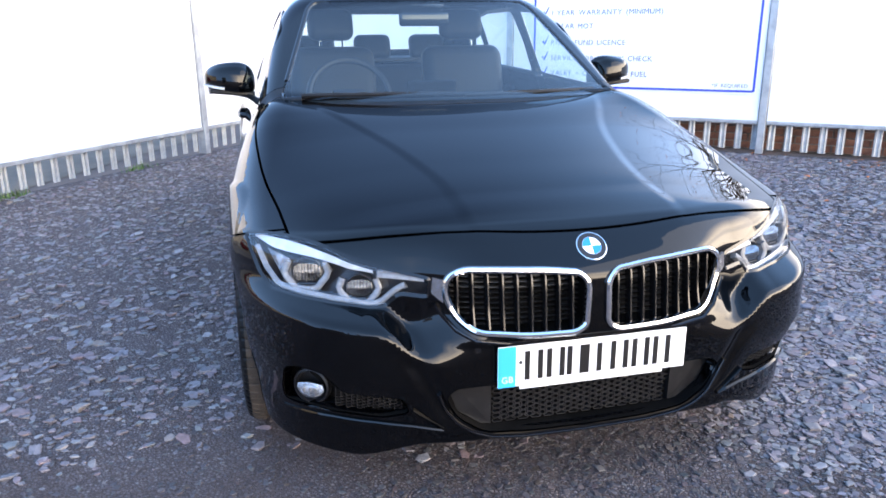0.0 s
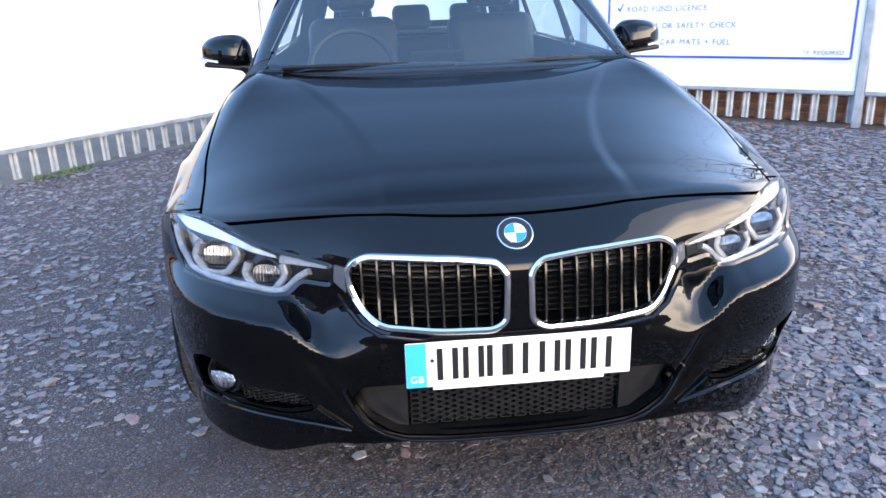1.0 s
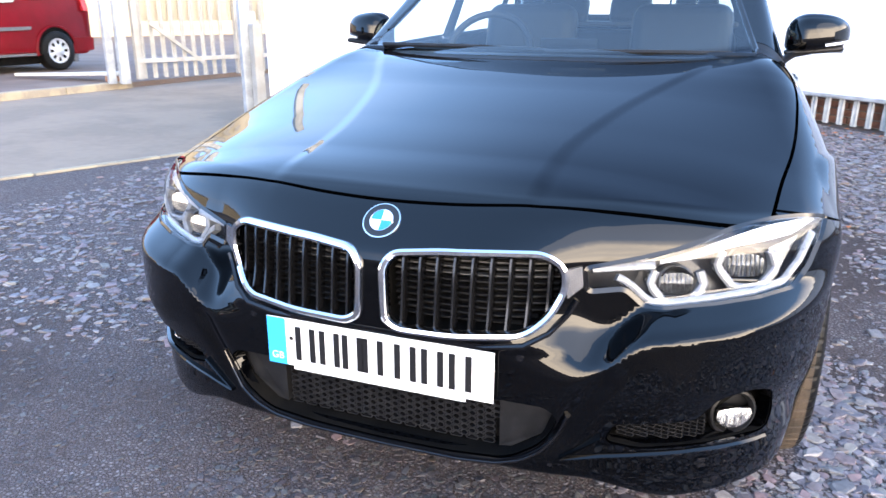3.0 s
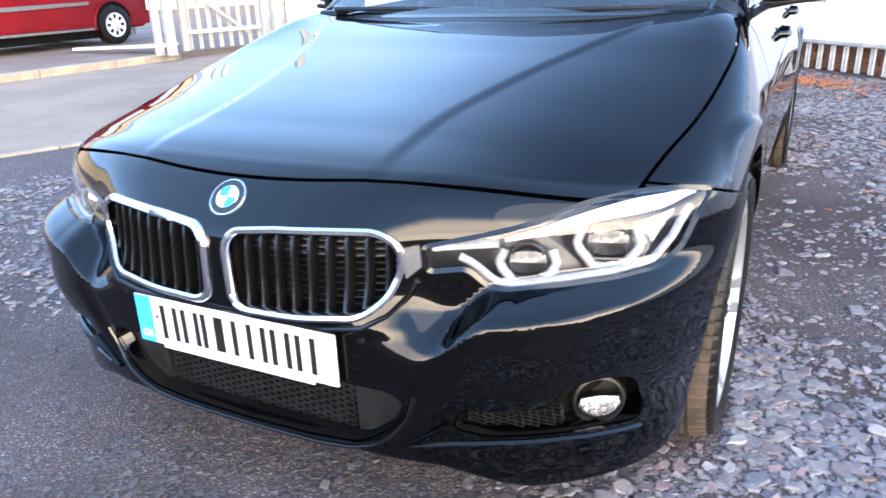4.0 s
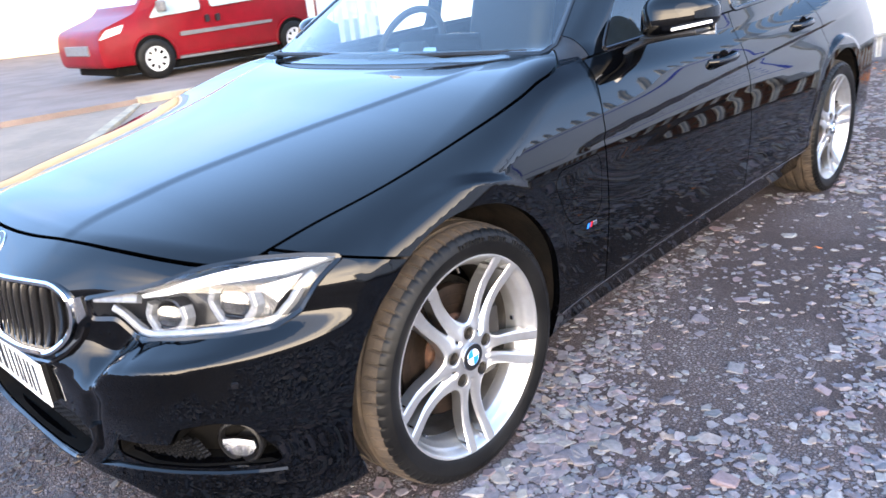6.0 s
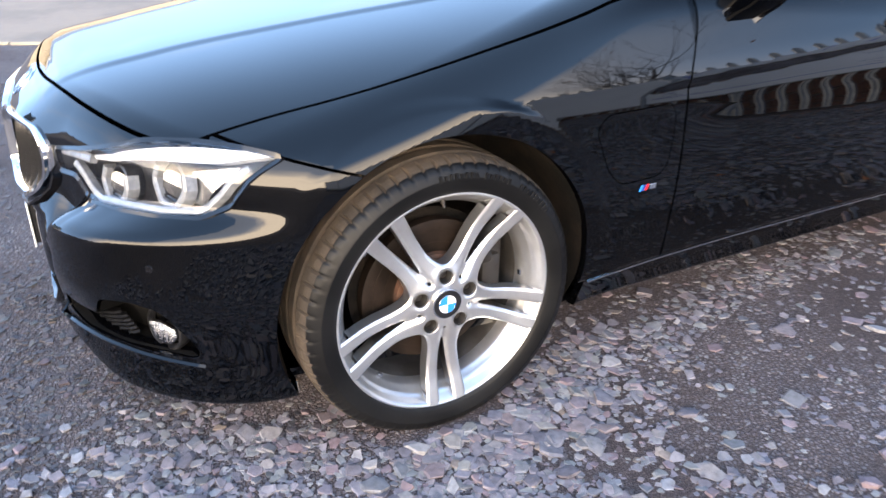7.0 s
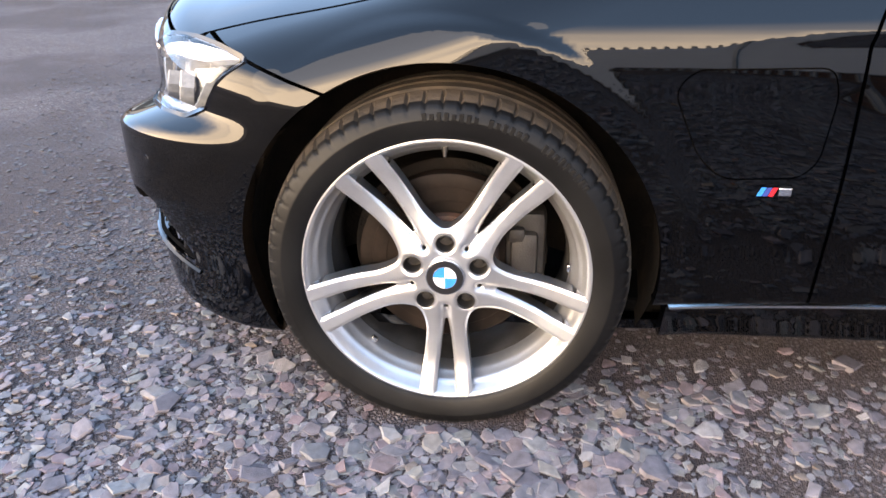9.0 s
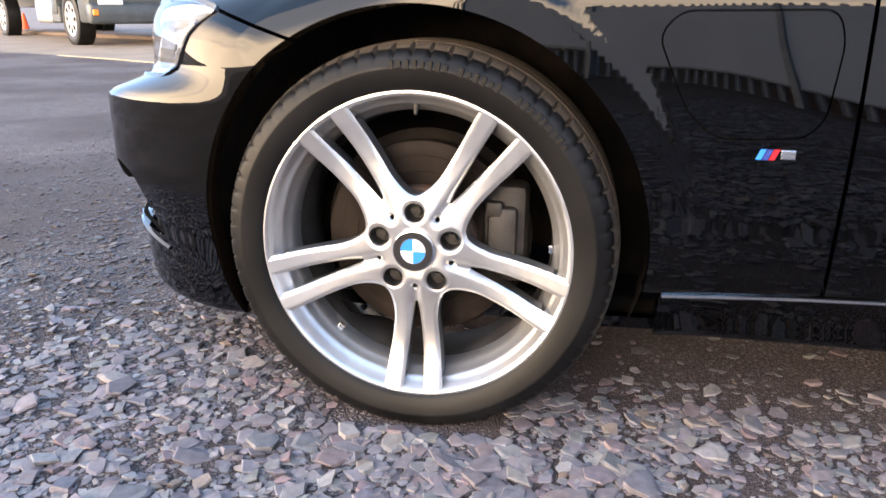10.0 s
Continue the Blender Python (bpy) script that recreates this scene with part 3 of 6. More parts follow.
# one sheet of ground to the horizon: level by the yard, rising over the road to a kerb, and level beyond it
bm = bmesh.new()
rows = []
for s in (-700, -60, -30, -18, -12, -8, -4, -2, 0, 2, 4, 8, 14, 30, 60, 700):
    e, k = FENCE_END + ROAD_WAY * s, KERB_AT + KERB_WAY * s
    if s < -4:
        k = KERB_AT + KERB_WAY * -4 + ROAD_WAY * (s + 4)
    away = Vector((-0.917, 0.40, 0))
    rows.append([bm.verts.new((p.x, p.y, z)) for p, z in ((e - away * 700, -0.02), (e, -0.02), (k, 0.05), (k + away * 0.005, 0.13), (k + away * 6, 0.14), (k + away * 700, 0.14))])
for r0, r1 in zip(rows, rows[1:]):
    for i in range(5):
        bm.faces.new((r0[i], r0[i + 1], r1[i + 1], r1[i]))
bmesh.ops.recalc_face_normals(bm, faces=bm.faces)
ground = part("ground", bm, LOT)
tagged(ground, "dark worn tarmac reaching into the distance", "ground", kind="structure")
bm = bmesh.new()
rows = []
for s in np.linspace(-45, 40, 86):
    e, k = FENCE_END + ROAD_WAY * s, KERB_AT + KERB_WAY * s
    if s < -4:
        k = KERB_AT + KERB_WAY * -4 + ROAD_WAY * (s + 4)
    rows.append([bm.verts.new((*(e.lerp(k, f)).xy, -0.012 + 0.075 * f + 0.012 * noise.noise(Vector((s * 0.6, f * 3, 2))))) for f in np.linspace(0, 1, 9)])
for r0, r1 in zip(rows, rows[1:]):
    for i in range(8):
        bm.faces.new((r0[i], r0[i + 1], r1[i + 1], r1[i]))
bmesh.ops.recalc_face_normals(bm, faces=bm.faces)
road = part("road", bm, ROAD, None, smooth=True)
tagged(road, "worn light grey asphalt road with patched cracks", "road", kind="structure")

yard = bmesh.new()
left = [CORNER.lerp(FENCE_END, f) for f in np.linspace(0, 1, 40)] + [FENCE_END - ROAD_WAY * d for d in np.linspace(0.15, 13, 90)]
grid = []
for p in left:
    row = []
    for u in np.linspace(0, 1, 110) ** 1.2 * 17:
        q = p + ALONG * u
        row.append(yard.verts.new((q.x, q.y, lump(q.x, q.y) * min(1.0, u / 0.4))))
    grid.append(row)
for r0, r1 in zip(grid, grid[1:]):
    for i in range(109):
        yard.faces.new((r0[i], r0[i + 1], r1[i + 1], r1[i]))
bmesh.ops.recalc_face_normals(yard, faces=yard.faces)
yard_ob = part("gravel_yard", yard, SLATE, None, smooth=True)
tagged(yard_ob, "purple-grey crushed slate gravel over brown earth", "gravel", kind="structure")


def strip(name, a, b, wide, z, mat, thick=0.02, label="", cat="", pieces=1):
    """A run of kerb or edging stones laid end to end."""
    a, b = Vector(a), Vector(b)
    d = b - a
    m = Matrix.Translation((a.x, a.y, z)) @ pose(0, 0, 0, 0, 0, math.degrees(math.atan2(d.y, d.x)))
    ob = empty(name)
    ob.matrix_world = m
    tagged(ob, label, cat, kind="structure")
    n = max(1, int(d.length / 0.915)) if pieces else 1
    stone = part("kerbstone", box((d.length / n - 0.008, wide, thick), (0, 0, 0), min(0.012, thick * 0.4)), mat, ob)
    data = stone.data
    stone.location = (d.length / n * 0.5, 0, 0)
    for i in range(1, n):
        q = plain("kerbstone", data, None, ob)
        q.location = (d.length / n * (i + 0.5), random.uniform(-0.004, 0.004), random.uniform(-0.003, 0.003))
        q.rotation_euler = (0, 0, random.uniform(-0.004, 0.004))
    return ob


strip("edging", FENCE_END - ROAD_WAY * 12, FENCE_END - ROAD_WAY * 0.1, 0.07, -0.01, KERB, 0.05, "pale concrete edging between gravel and road", "edging")
strip("kerb", KERB_AT - KERB_WAY * 0.8, KERB_AT + KERB_WAY * 2.3, 0.14, 0.085, KERB, 0.14, "sandy concrete kerb along the far side of the road", "kerb")
strip("kerb", (-5.2, 1.45, 0), KERB_AT - KERB_WAY * 0.8, 0.12, 0.045, KERB, 0.07, "low concrete kerb set across the road's edge", "kerb")

# fences
def pale(height):
    """A rolled steel fence pale with a W section."""
    sec = [(-0.034, 0.0), (-0.020, 0.012), (-0.008, 0.004), (0.008, 0.004), (0.020, 0.012), (0.034, 0.0)]
    bm = bmesh.new()
    rows = []
    for z in (0.03, height - 0.05, height):
        k = 0.12 if z == height else 1.0
        rows.append([bm.verts.new((a * k, -b, z)) for a, b in sec] + [bm.verts.new((a * k, -b + 0.003, z)) for a, b in sec[::-1]])
    n = len(rows[0])
    for r0, r1 in zip(rows, rows[1:]):
        for i in range(n):
            bm.faces.new((r0[i], r0[(i + 1) % n], r1[(i + 1) % n], r1[i]))
    bm.faces.new(rows[2])
    bm.faces.new(rows[0][::-1])
    bmesh.ops.recalc_face_normals(bm, faces=bm.faces)
    me = bpy.data.meshes.new("pale")
    bm.to_mesh(me)
    bm.free()
    me.materials.append(GALV)
    return me


PALE = pale(2.12)


def fence(name, origin, turn, length, first, label, flip=1, posts=()):
    """A steel palisade: posts, two rails and pales, its length along local x, its yard side at local -y."""
    ob = empty(name, origin, label=label, category="fence")
    ob.matrix_world = Matrix.Translation(origin) @ pose(0, 0, 0, 0, 0, turn)
    x = first
    while x < length:
        p = plain("pale", PALE, None, ob)
        p.location = (x, 0.0, 0)
        p.rotation_euler = (0, 0, random.uniform(-0.03, 0.03))
        x += 0.155
    for z in (0.30, 1.75):
        part("rail", box((length, 0.045, 0.05), (length / 2, 0.032, z), 0.004), GALV, ob)
    for x in posts:
        part("post", box((0.07, 0.10, 2.05), (x, -0.035, 1.025), 0.006), GALV, ob)
    return ob


def boards(name, origin, turn, spans, low, high, out, label, mat=PANEL):
    """White sheets fixed on the yard side of a fence."""
    for a, b in spans:
        bm = box((b - a - 0.006, 0.012, high - low), ((a + b) / 2, out, (low + high) / 2), 0.002)
        ob = part(name, bm, mat)
        ob.matrix_world = Matrix.Translation(origin) @ pose(0, 0, 0, 0, 0, turn)
        tagged(ob, label, "panel", "white panels on the fence")
        part("bottom_trim", box((b - a - 0.006, 0.03, 0.035), ((a + b) / 2, out - 0.004, low - 0.014), 0.004), GALV, ob)


# the fence from the road to the corner
fence("palisade_fence", FENCE_END, DEEP_TURN, 5.34, 0.13, "galvanised steel palisade fence behind white panels", posts=(2.86,))
boards("white_panel", FENCE_END, DEEP_TURN, ((0.0, 2.82), (2.90, 5.30)), 0.275, 1.93, -0.055, "large white sheet panel fixed to the steel fence")
end = part("gate_post", box((0.08, 0.12, 1.0), (0, 0, 0.5), 0.012), PALE_PAINT)
end.matrix_world = Matrix.Translation((*(FENCE_END - DEEP * 0.07).xy, 0)) @ pose(0, 0, 0, 0, 0, DEEP_TURN)
tagged(end, "short pale-painted square steel gate post", "post")
tall = part("gate_post", box((0.09, 0.09, 2.5), (0, 0, 1.25), 0.012), GALV)
tall.matrix_world = Matrix.Translation((*(FENCE_END - DEEP * 0.12 + Vector((-0.10, 0.07, 0))).xy, 0)) @ pose(0, 0, 0, 0, 0, DEEP_TURN)
tagged(tall, "tall galvanised square steel gate post", "post")
# the fence from the corner on; brick wall close behind it
fence("palisade_fence", CORNER, ALONG_TURN, 14.0, 0.11, "galvanised steel palisade fence before a brick wall", posts=(0.02, 2.70, 5.44, 8.15, 10.85, 13.5))
boards("white_panel", CORNER, ALONG_TURN, ((0.06, 2.66), (2.74, 5.40), (5.48, 8.11), (8.19, 10.81), (10.89, 13.46)), 0.325, 1.93, -0.055, "large white sheet panel fixed to the steel fence")
WALL_M = Matrix.Translation(CORNER) @ pose(0, 0, 0, 0, 0, ALONG_TURN)
wall = part("wall_rear", box((14.4, 0.2, 0.55), (7.0, 0.37, 0.275), 0.0), MORTAR)
wall.matrix_world = WALL_M
tagged(wall, "low red brick wall behind the palisade", "wall", kind="structure")

# sign on the second bay
S0, S1, SZ = 3.00, 5.33, 0.61
mid_x = (S0 + S1) / 2
sign = part("sign_board", box((S1 - S0 + 0.05, 0.006, 1.30), (mid_x, -0.067, SZ + 0.625), 0.001), SIGN_WHITE)
sign.matrix_world = WALL_M
tagged(sign, "white board with blue border, ticks and wording", "sign")
for a, b, c, d in ((mid_x, SZ, S1 - S0, 0.022), (S0, SZ + 0.62, 0.022, 1.24), (S1, SZ + 0.62, 0.022, 1.24), (mid_x, SZ + 1.24, S1 - S0, 0.022)):
    part("border", box((c, 0.003, d), (a, -0.0715, b)), SIGN_BLUE, sign)


def words(text, x, z, size, mat, parent, spacing=1.15, flat=-0.0718):
    """Raised lettering, each character a piece of its own."""
    for ch in text:
        cu = bpy.data.curves.new("letter", "FONT")
        cu.body, cu.size, cu.extrude = ch, size, 0.0008
        tmp = new("letter", cu)
        me = bpy.data.meshes.new_from_object(tmp.evaluated_get(bpy.context.evaluated_depsgraph_get()))
        bpy.data.objects.remove(tmp)
        wide = 0.3 * size
        if len(me.vertices):
            xs = [v.co.x for v in me.vertices]
            ob = plain("letter", me, mat, parent)
            ob.matrix_local = pose(x - min(xs), flat, z, 90, 0, 0)
            wide = max(xs) - min(xs)
        x += wide + 0.14 * size * spacing
    return x


for text, z in (("1 YEAR WARRANTY (MINIMUM)", 1.365), ("1 YEAR MOT", 1.225), ("ROAD FUND LICENCE", 1.055), ("SERVICE* OR SAFETY CHECK", 0.890), ("VALET + CAR MATS + FUEL", 0.730)):
    words(text, 3.20, z, 0.074, SIGN_INK, sign)
    tick = [(3.09, z + 0.035), (3.105, z + 0.045), (3.118, z + 0.022), (3.155, z + 0.09), (3.165, z + 0.085), (3.122, z - 0.005)]
    t = part("tick", prism(tick, 0.001), SIGN_BLUE, sign)
    t.matrix_local = pose(0, -0.0722, 0, 90, 0, 0)
words("*IF REQUIRED", 4.93, 0.645, 0.05, SIGN_INK, sign)

# ---- the car ----
car = empty("car", label="glossy black four-door saloon with chrome twin grilles, parked on gravel", category="car")
GAP = 0.003
whole = skin(0.010)
whole = clip(whole, lambda p: p[:, 0])

bonnet_side = spline((-0.60, 0.72), (-0.46, 0.737), (-0.29, 0.757), (-0.1, 0.784), (0.1, 0.799), (0.43, 0.795), (0.58, 0.765), (0.66, 0.700))


def bonnet_front(x):
    return -0.684 + 0.29 * x**2 + 0.6 * x**8


def slant(p):
    """The front seen from ahead and above."""
    return np.stack([p[:, 0], 0.8 * p[:, 2] + 0.6 * p[:, 1]], 1)


LAMP = outline([(0.408, 0.099), (0.529, 0.150), (0.595, 0.186), (0.665, 0.243), (0.738, 0.297), (0.79, 0.328), (0.847, 0.359), (0.836, 0.300),
                (0.818, 0.236), (0.786, 0.173), (0.727, 0.130), (0.650, 0.094), (0.556, 0.062), (0.524, 0.061), (0.484, 0.083), (0.416, 0.062)], 0.012, 4)
KIDNEY = outline([(0.026, 0.625), (0.048, 0.652), (0.15, 0.663), (0.335, 0.668), (0.374, 0.645), (0.378, 0.60), (0.354, 0.545), (0.312, 0.512), (0.174, 0.499),
                  (0.058, 0.497), (0.029, 0.515)], 0.03, 6)
SIDE_INTAKE = outline([(0.476, 0.300), (0.494, 0.342), (0.56, 0.346), (0.640, 0.354), (0.676, 0.402), (0.735, 0.412), (0.772, 0.395), (0.780, 0.32), (0.776, 0.278),
                       (0.65, 0.287), (0.54, 0.284)], 0.014, 4)
LOW_INTAKE = outline([(-0.36, 0.362), (0.36, 0.362), (0.384, 0.338), (0.358, 0.282), (0.285, 0.232), (0.16, 0.221), (0.0, 0.218), (-0.16, 0.221), (-0.285, 0.232), (-0.358, 0.282), (-0.384, 0.338)], 0.03, 5)
FLAP = outline([(0.357, 0.665), (0.384, 0.697), (0.586, 0.700), (0.600, 0.66), (0.590, 0.555), (0.565, 0.528), (0.447, 0.524), (0.404, 0.562)], 0.025, 6)


def xz(p):
    return p[:, [0, 2]]


def yz(p):
    return p[:, [1, 2]]


def in_bonnet(p):
    x, y, z = p.T
    rear = 0.45 + 0.20 * (x / 0.7) ** 3
    return np.minimum.reduce([y - bonnet_front(x), bonnet_side(y) - x, rear - y, 0.64 - np.abs(z - 1.0 + 0.35)])


def in_arch(p, hub=0.0, r=0.372):
    return r - np.hypot(p[:, 1] - hub, (p[:, 2] - 0.33))


def above_seam(p):
    x, y, z = p.T
    return np.where(y > -0.1, 1.0, z - (0.695 - 0.30 * (y + 0.337)))


def door_line(z):
    return 0.632 + 0.05 * step(z, 0.72, 0.9)


def but(*regions):
    """Outside all of the regions, by the width of a joint."""
    return lambda p: np.minimum.reduce([-r(p) - GAP for r in regions])


def both(*regions):
    return lambda p: np.minimum.reduce([r(p) - GAP for r in regions])


front = clip(whole, lambda p: 1.3 - p[:, 1])
in_lamp = lambda p: np.where((p[:, 1] < -0.1) & (p[:, 2] > 0.5), inside_of(LAMP, slant(p)), -1.0)
in_kidney = lambda p: np.where(p[:, 1] < -0.5, inside_of(KIDNEY, xz(p)), -1.0)
in_side_intake = lambda p: np.where(p[:, 1] < -0.3, inside_of(SIDE_INTAKE, xz(p)), -1.0)
in_low_intake = lambda p: np.where(p[:, 1] < -0.6, inside_of(LOW_INTAKE, xz(p)), -1.0)
in_flap = lambda p: np.where(p[:, 0] > 0.7, inside_of(FLAP, yz(p)), -1.0)

# bonnet
panel("bonnet", clip(front, lambda p: in_bonnet(p) - 0.0045), PAINT, car, "both", 0.02)
# bumper skin
nose = clip(front, lambda p: np.minimum(0.05 - p[:, 1], 5))
nose = clip(nose, but(in_bonnet, in_lamp, in_arch, in_kidney))
nose = clip(nose, but(in_side_intake, in_low_intake, above_seam))
panel("front_bumper", clip(nose, lambda p: -p[:, 1] - 0.1), PAINT, car, "both", 0.03)
# wings
wing = clip(front, but(in_bonnet, in_lamp, in_arch))
wing = clip(wing, lambda p: np.minimum.reduce([above_seam(p) - GAP, p[:, 0] - 0.6, door_line(p[:, 2]) - GAP - p[:, 1], 0.955 - p[:, 2], p[:, 1] + 0.5, p[:, 2] - sill_line(p[:, 1])]))
wing = clip(wing, lambda p: np.where(p[:, 1] > 0.3, 1.0, np.where(p[:, 1] < -0.3, p[:, 0] - bonnet_side(p[:, 1]) + 0.06, 1.0)))
low_wing = clip(wing, lambda p: -in_flap(p) - 0.0015)
for side in ("left", "right"):
    panel("front_wing", low_wing if side == "left" else wing, PAINT, car, side, 0.02)
panel("charging_flap", clip(front, lambda p: in_flap(p) - 0.001), PAINT, car, "left", 0.01)
q, m, t = clip(front, lambda p: in_flap(p) + 0.02)
panel("flap_recess", (q - m * 0.008, m, t), DARK, car, "left", 0.0)

# ---- cabin openings ----
SIDE_GLASS_FRONT = outline([(0.80, 0.955), (1.655, 0.985), (1.645, 1.325), (1.40, 1.315), (1.12, 1.235)], 0.03, 4)
SIDE_GLASS_REAR = outline([(1.745, 0.985), (2.44, 1.005), (2.40, 1.30), (2.2, 1.325), (1.735, 1.33)], 0.03, 4)
QUARTER = outline([(2.50, 1.010), (2.80, 1.03), (2.62, 1.19), (2.46, 1.275)], 0.025, 4)
SCREEN = outline([(-0.70, 0.960), (0.70, 0.960), (0.655, 1.06), (0.535, 1.325), (0.50, 1.352), (-0.50, 1.352), (-0.535, 1.325), (-0.655, 1.06)], 0.03, 4)
BACK_GLASS = outline([(-0.60, 1.09), (0.60, 1.09), (0.50, 1.34), (-0.50, 1.34)], 0.05, 5)
in_front_glass = lambda p: np.where(p[:, 0] > 0.45, inside_of(SIDE_GLASS_FRONT, yz(p)), -1.0)
in_rear_glass = lambda p: np.where(p[:, 0] > 0.45, inside_of(SIDE_GLASS_REAR, yz(p)), -1.0)
in_quarter = lambda p: np.where(p[:, 0] > 0.45, inside_of(QUARTER, yz(p)), -1.0)
in_screen = lambda p: np.where(p[:, 1] < 1.35, np.minimum(inside_of(SCREEN, xz(p)), p[:, 1] - 0.46 - 0.15 * p[:, 0] ** 2), -1.0)
in_back = lambda p: np.where(p[:, 1] > 2.4, inside_of(BACK_GLASS, xz(p)), -1.0)
in_front_door = lambda p: np.minimum.reduce([p[:, 1] - door_line(p[:, 2]), 1.70 - p[:, 1], p[:, 2] - sill_line(p[:, 1]), 0.950 + 0.035 * (p[:, 1] - 0.8) - p[:, 2], p[:, 0] - 0.6])
in_rear_door = lambda p: np.minimum.reduce([p[:, 1] - 1.70, 2.62 - 0.25 * np.abs(p[:, 2] - 0.75) - p[:, 1], p[:, 2] - sill_line(p[:, 1]), 0.950 + 0.035 * (p[:, 1] - 0.8) - p[:, 2], p[:, 0] - 0.6,
                                               np.hypot(p[:, 1] - 2.81, p[:, 2] - 0.33) - 0.40])
in_sill = lambda p: np.minimum.reduce([p[:, 1] - 0.395, 2.45 - p[:, 1], sill_line(p[:, 1]) - 0.003 - p[:, 2], p[:, 0] - 0.4])
rear_arch = lambda p: in_arch(p, 2.81)
in_cowl = lambda p: np.minimum.reduce([0.72 - p[:, 1], p[:, 1] - 0.3, 0.78 - p[:, 0], p[:, 2] - 0.88])
for side in ("left", "right"):
    door = panel("front_door", clip(whole, both(in_front_door)), PAINT, car, side, 0.02)
    plain_rear = panel("rear_door", clip(whole, both(in_rear_door)), PAINT, car, side, 0.02)
    panel("sill", clip(clip(whole, both(in_sill)), but(in_arch)), PAINT, car, side, 0.02)
    panel("front_side_window", clip(whole, in_front_glass), WINDOW, car, side, 0.0)
    panel("rear_side_window", clip(whole, in_rear_glass), WINDOW, car, side, 0.0)
    panel("quarter_window", clip(whole, in_quarter), WINDOW, car, side, 0.0)
    for hub_y, arch in ((0.0, in_arch), (2.81, rear_arch)):
        bm = bmesh.new()
        arc = [(0.62, hub_y + 0.40 * math.cos(a), 0.33 + 0.40 * math.sin(a)) for a in np.linspace(-0.35, math.pi + 0.35, 40)]
        inner = [bm.verts.new(a) for a in arc]
        outer = [bm.verts.new((side_at(a[1], min(max(a[2], 0.2), 0.72)) - 0.012, hub_y + (a[1] - hub_y) * 0.94, 0.33 + (a[2] - 0.33) * 0.94)) for a in arc]
        back = bm.verts.new((0.60, hub_y, 0.33))
        for i in range(len(arc) - 1):
            bm.faces.new((inner[i], inner[i + 1], outer[i + 1], outer[i]))
            bm.faces.new((inner[i + 1], inner[i], back))
        if side == "right":
            bmesh.ops.scale(bm, vec=(-1, 1, 1), verts=bm.verts)
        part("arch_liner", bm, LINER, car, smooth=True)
panel("windscreen", clip(whole, in_screen), WINDOW, car, "both", 0.0)
panel("rear_window", clip(whole, in_back), WINDOW, car, "both", 0.0)
panel("scuttle", clip(clip(whole, in_cowl), but(in_bonnet, in_screen)), TRIM, car, "both", 0.01, "black plastic scuttle under the windscreen")
shell = clip(whole, lambda p: np.maximum(p[:, 1] - 0.6, 0) + np.where(p[:, 1] > 0.6, 1e-5, -1.0))
for region in (in_front_glass, in_rear_glass, in_quarter, in_screen, in_back, in_front_door, in_rear_door, in_sill, rear_arch, in_cowl):
    shell = clip(shell, but(region))
shell = clip(shell, lambda p: np.where((p[:, 1] < 0.66) & (p[:, 2] < 0.94), -1.0, 1.0))
panel("body_shell", shell, PAINT, car, "both", 0.015)

# window weather strips, black
for side in (1, -1):
    for poly in (SIDE_GLASS_FRONT, SIDE_GLASS_REAR, QUARTER):
        q = np.array(poly)
        path = np.stack([(side_at(q[:, 0], q[:, 1]) + 0.001) * side, q[:, 0], q[:, 1]], 1)
        part("window_seal", sweep(path, ring_section(0.009, 6, 0.5), True, (side, 0, 0.3)), GLOSS_BLACK, car, smooth=True)
# screen surround
q = np.array(SCREEN)
keep = [a for a in q if a[1] > 0.965]
path = np.stack([[a[0] for a in keep], [0.0] * len(keep), [a[1] for a in keep]], 1)
path[:, 1] = [front_at(abs(a[0]), a[2]) for a in path]
part("screen_seal", sweep(path, ring_section(0.011, 6, 0.5), False, (0, -0.8, 0.6)), GLOSS_BLACK, car, smooth=True)


def on_front(x, z, depth=0.0):
    """A place on the nose at (x, z), set back by depth, and the way out of it."""
    a = np.array([[abs(x), float(front_at(abs(x), z)), z]])
    n = gradient(a)[1][0]
    at = a[0] - n * depth
    if x < 0:
        at, n = at * [-1, 1, 1], n * [-1, 1, 1]
    return at, n


def facing(at, n, spin=0.0, up=(0, 0, 1)):
    """A pose at a place whose z looks along n and whose y points up."""
    z = Vector(n).normalized()
    x = Vector(up).cross(z).normalized()
    y = z.cross(x)
    return Matrix.Translation(at) @ Matrix((x, y, z)).transposed().to_4x4() @ pose(0, 0, 0, 0, 0, spin)


def disc(r, depth, bevel=0.0, steps=40):
    return prism([(r * math.cos(a), r * math.sin(a)) for a in np.linspace(0, 2 * math.pi, steps, endpoint=False)], depth, bevel)


def quarter(r, start, depth, z0):
    a = np.radians(np.linspace(start, start + 90, 12))
    return prism([(0, 0), *zip(r * np.cos(a), r * np.sin(a))], depth, 0, z0)


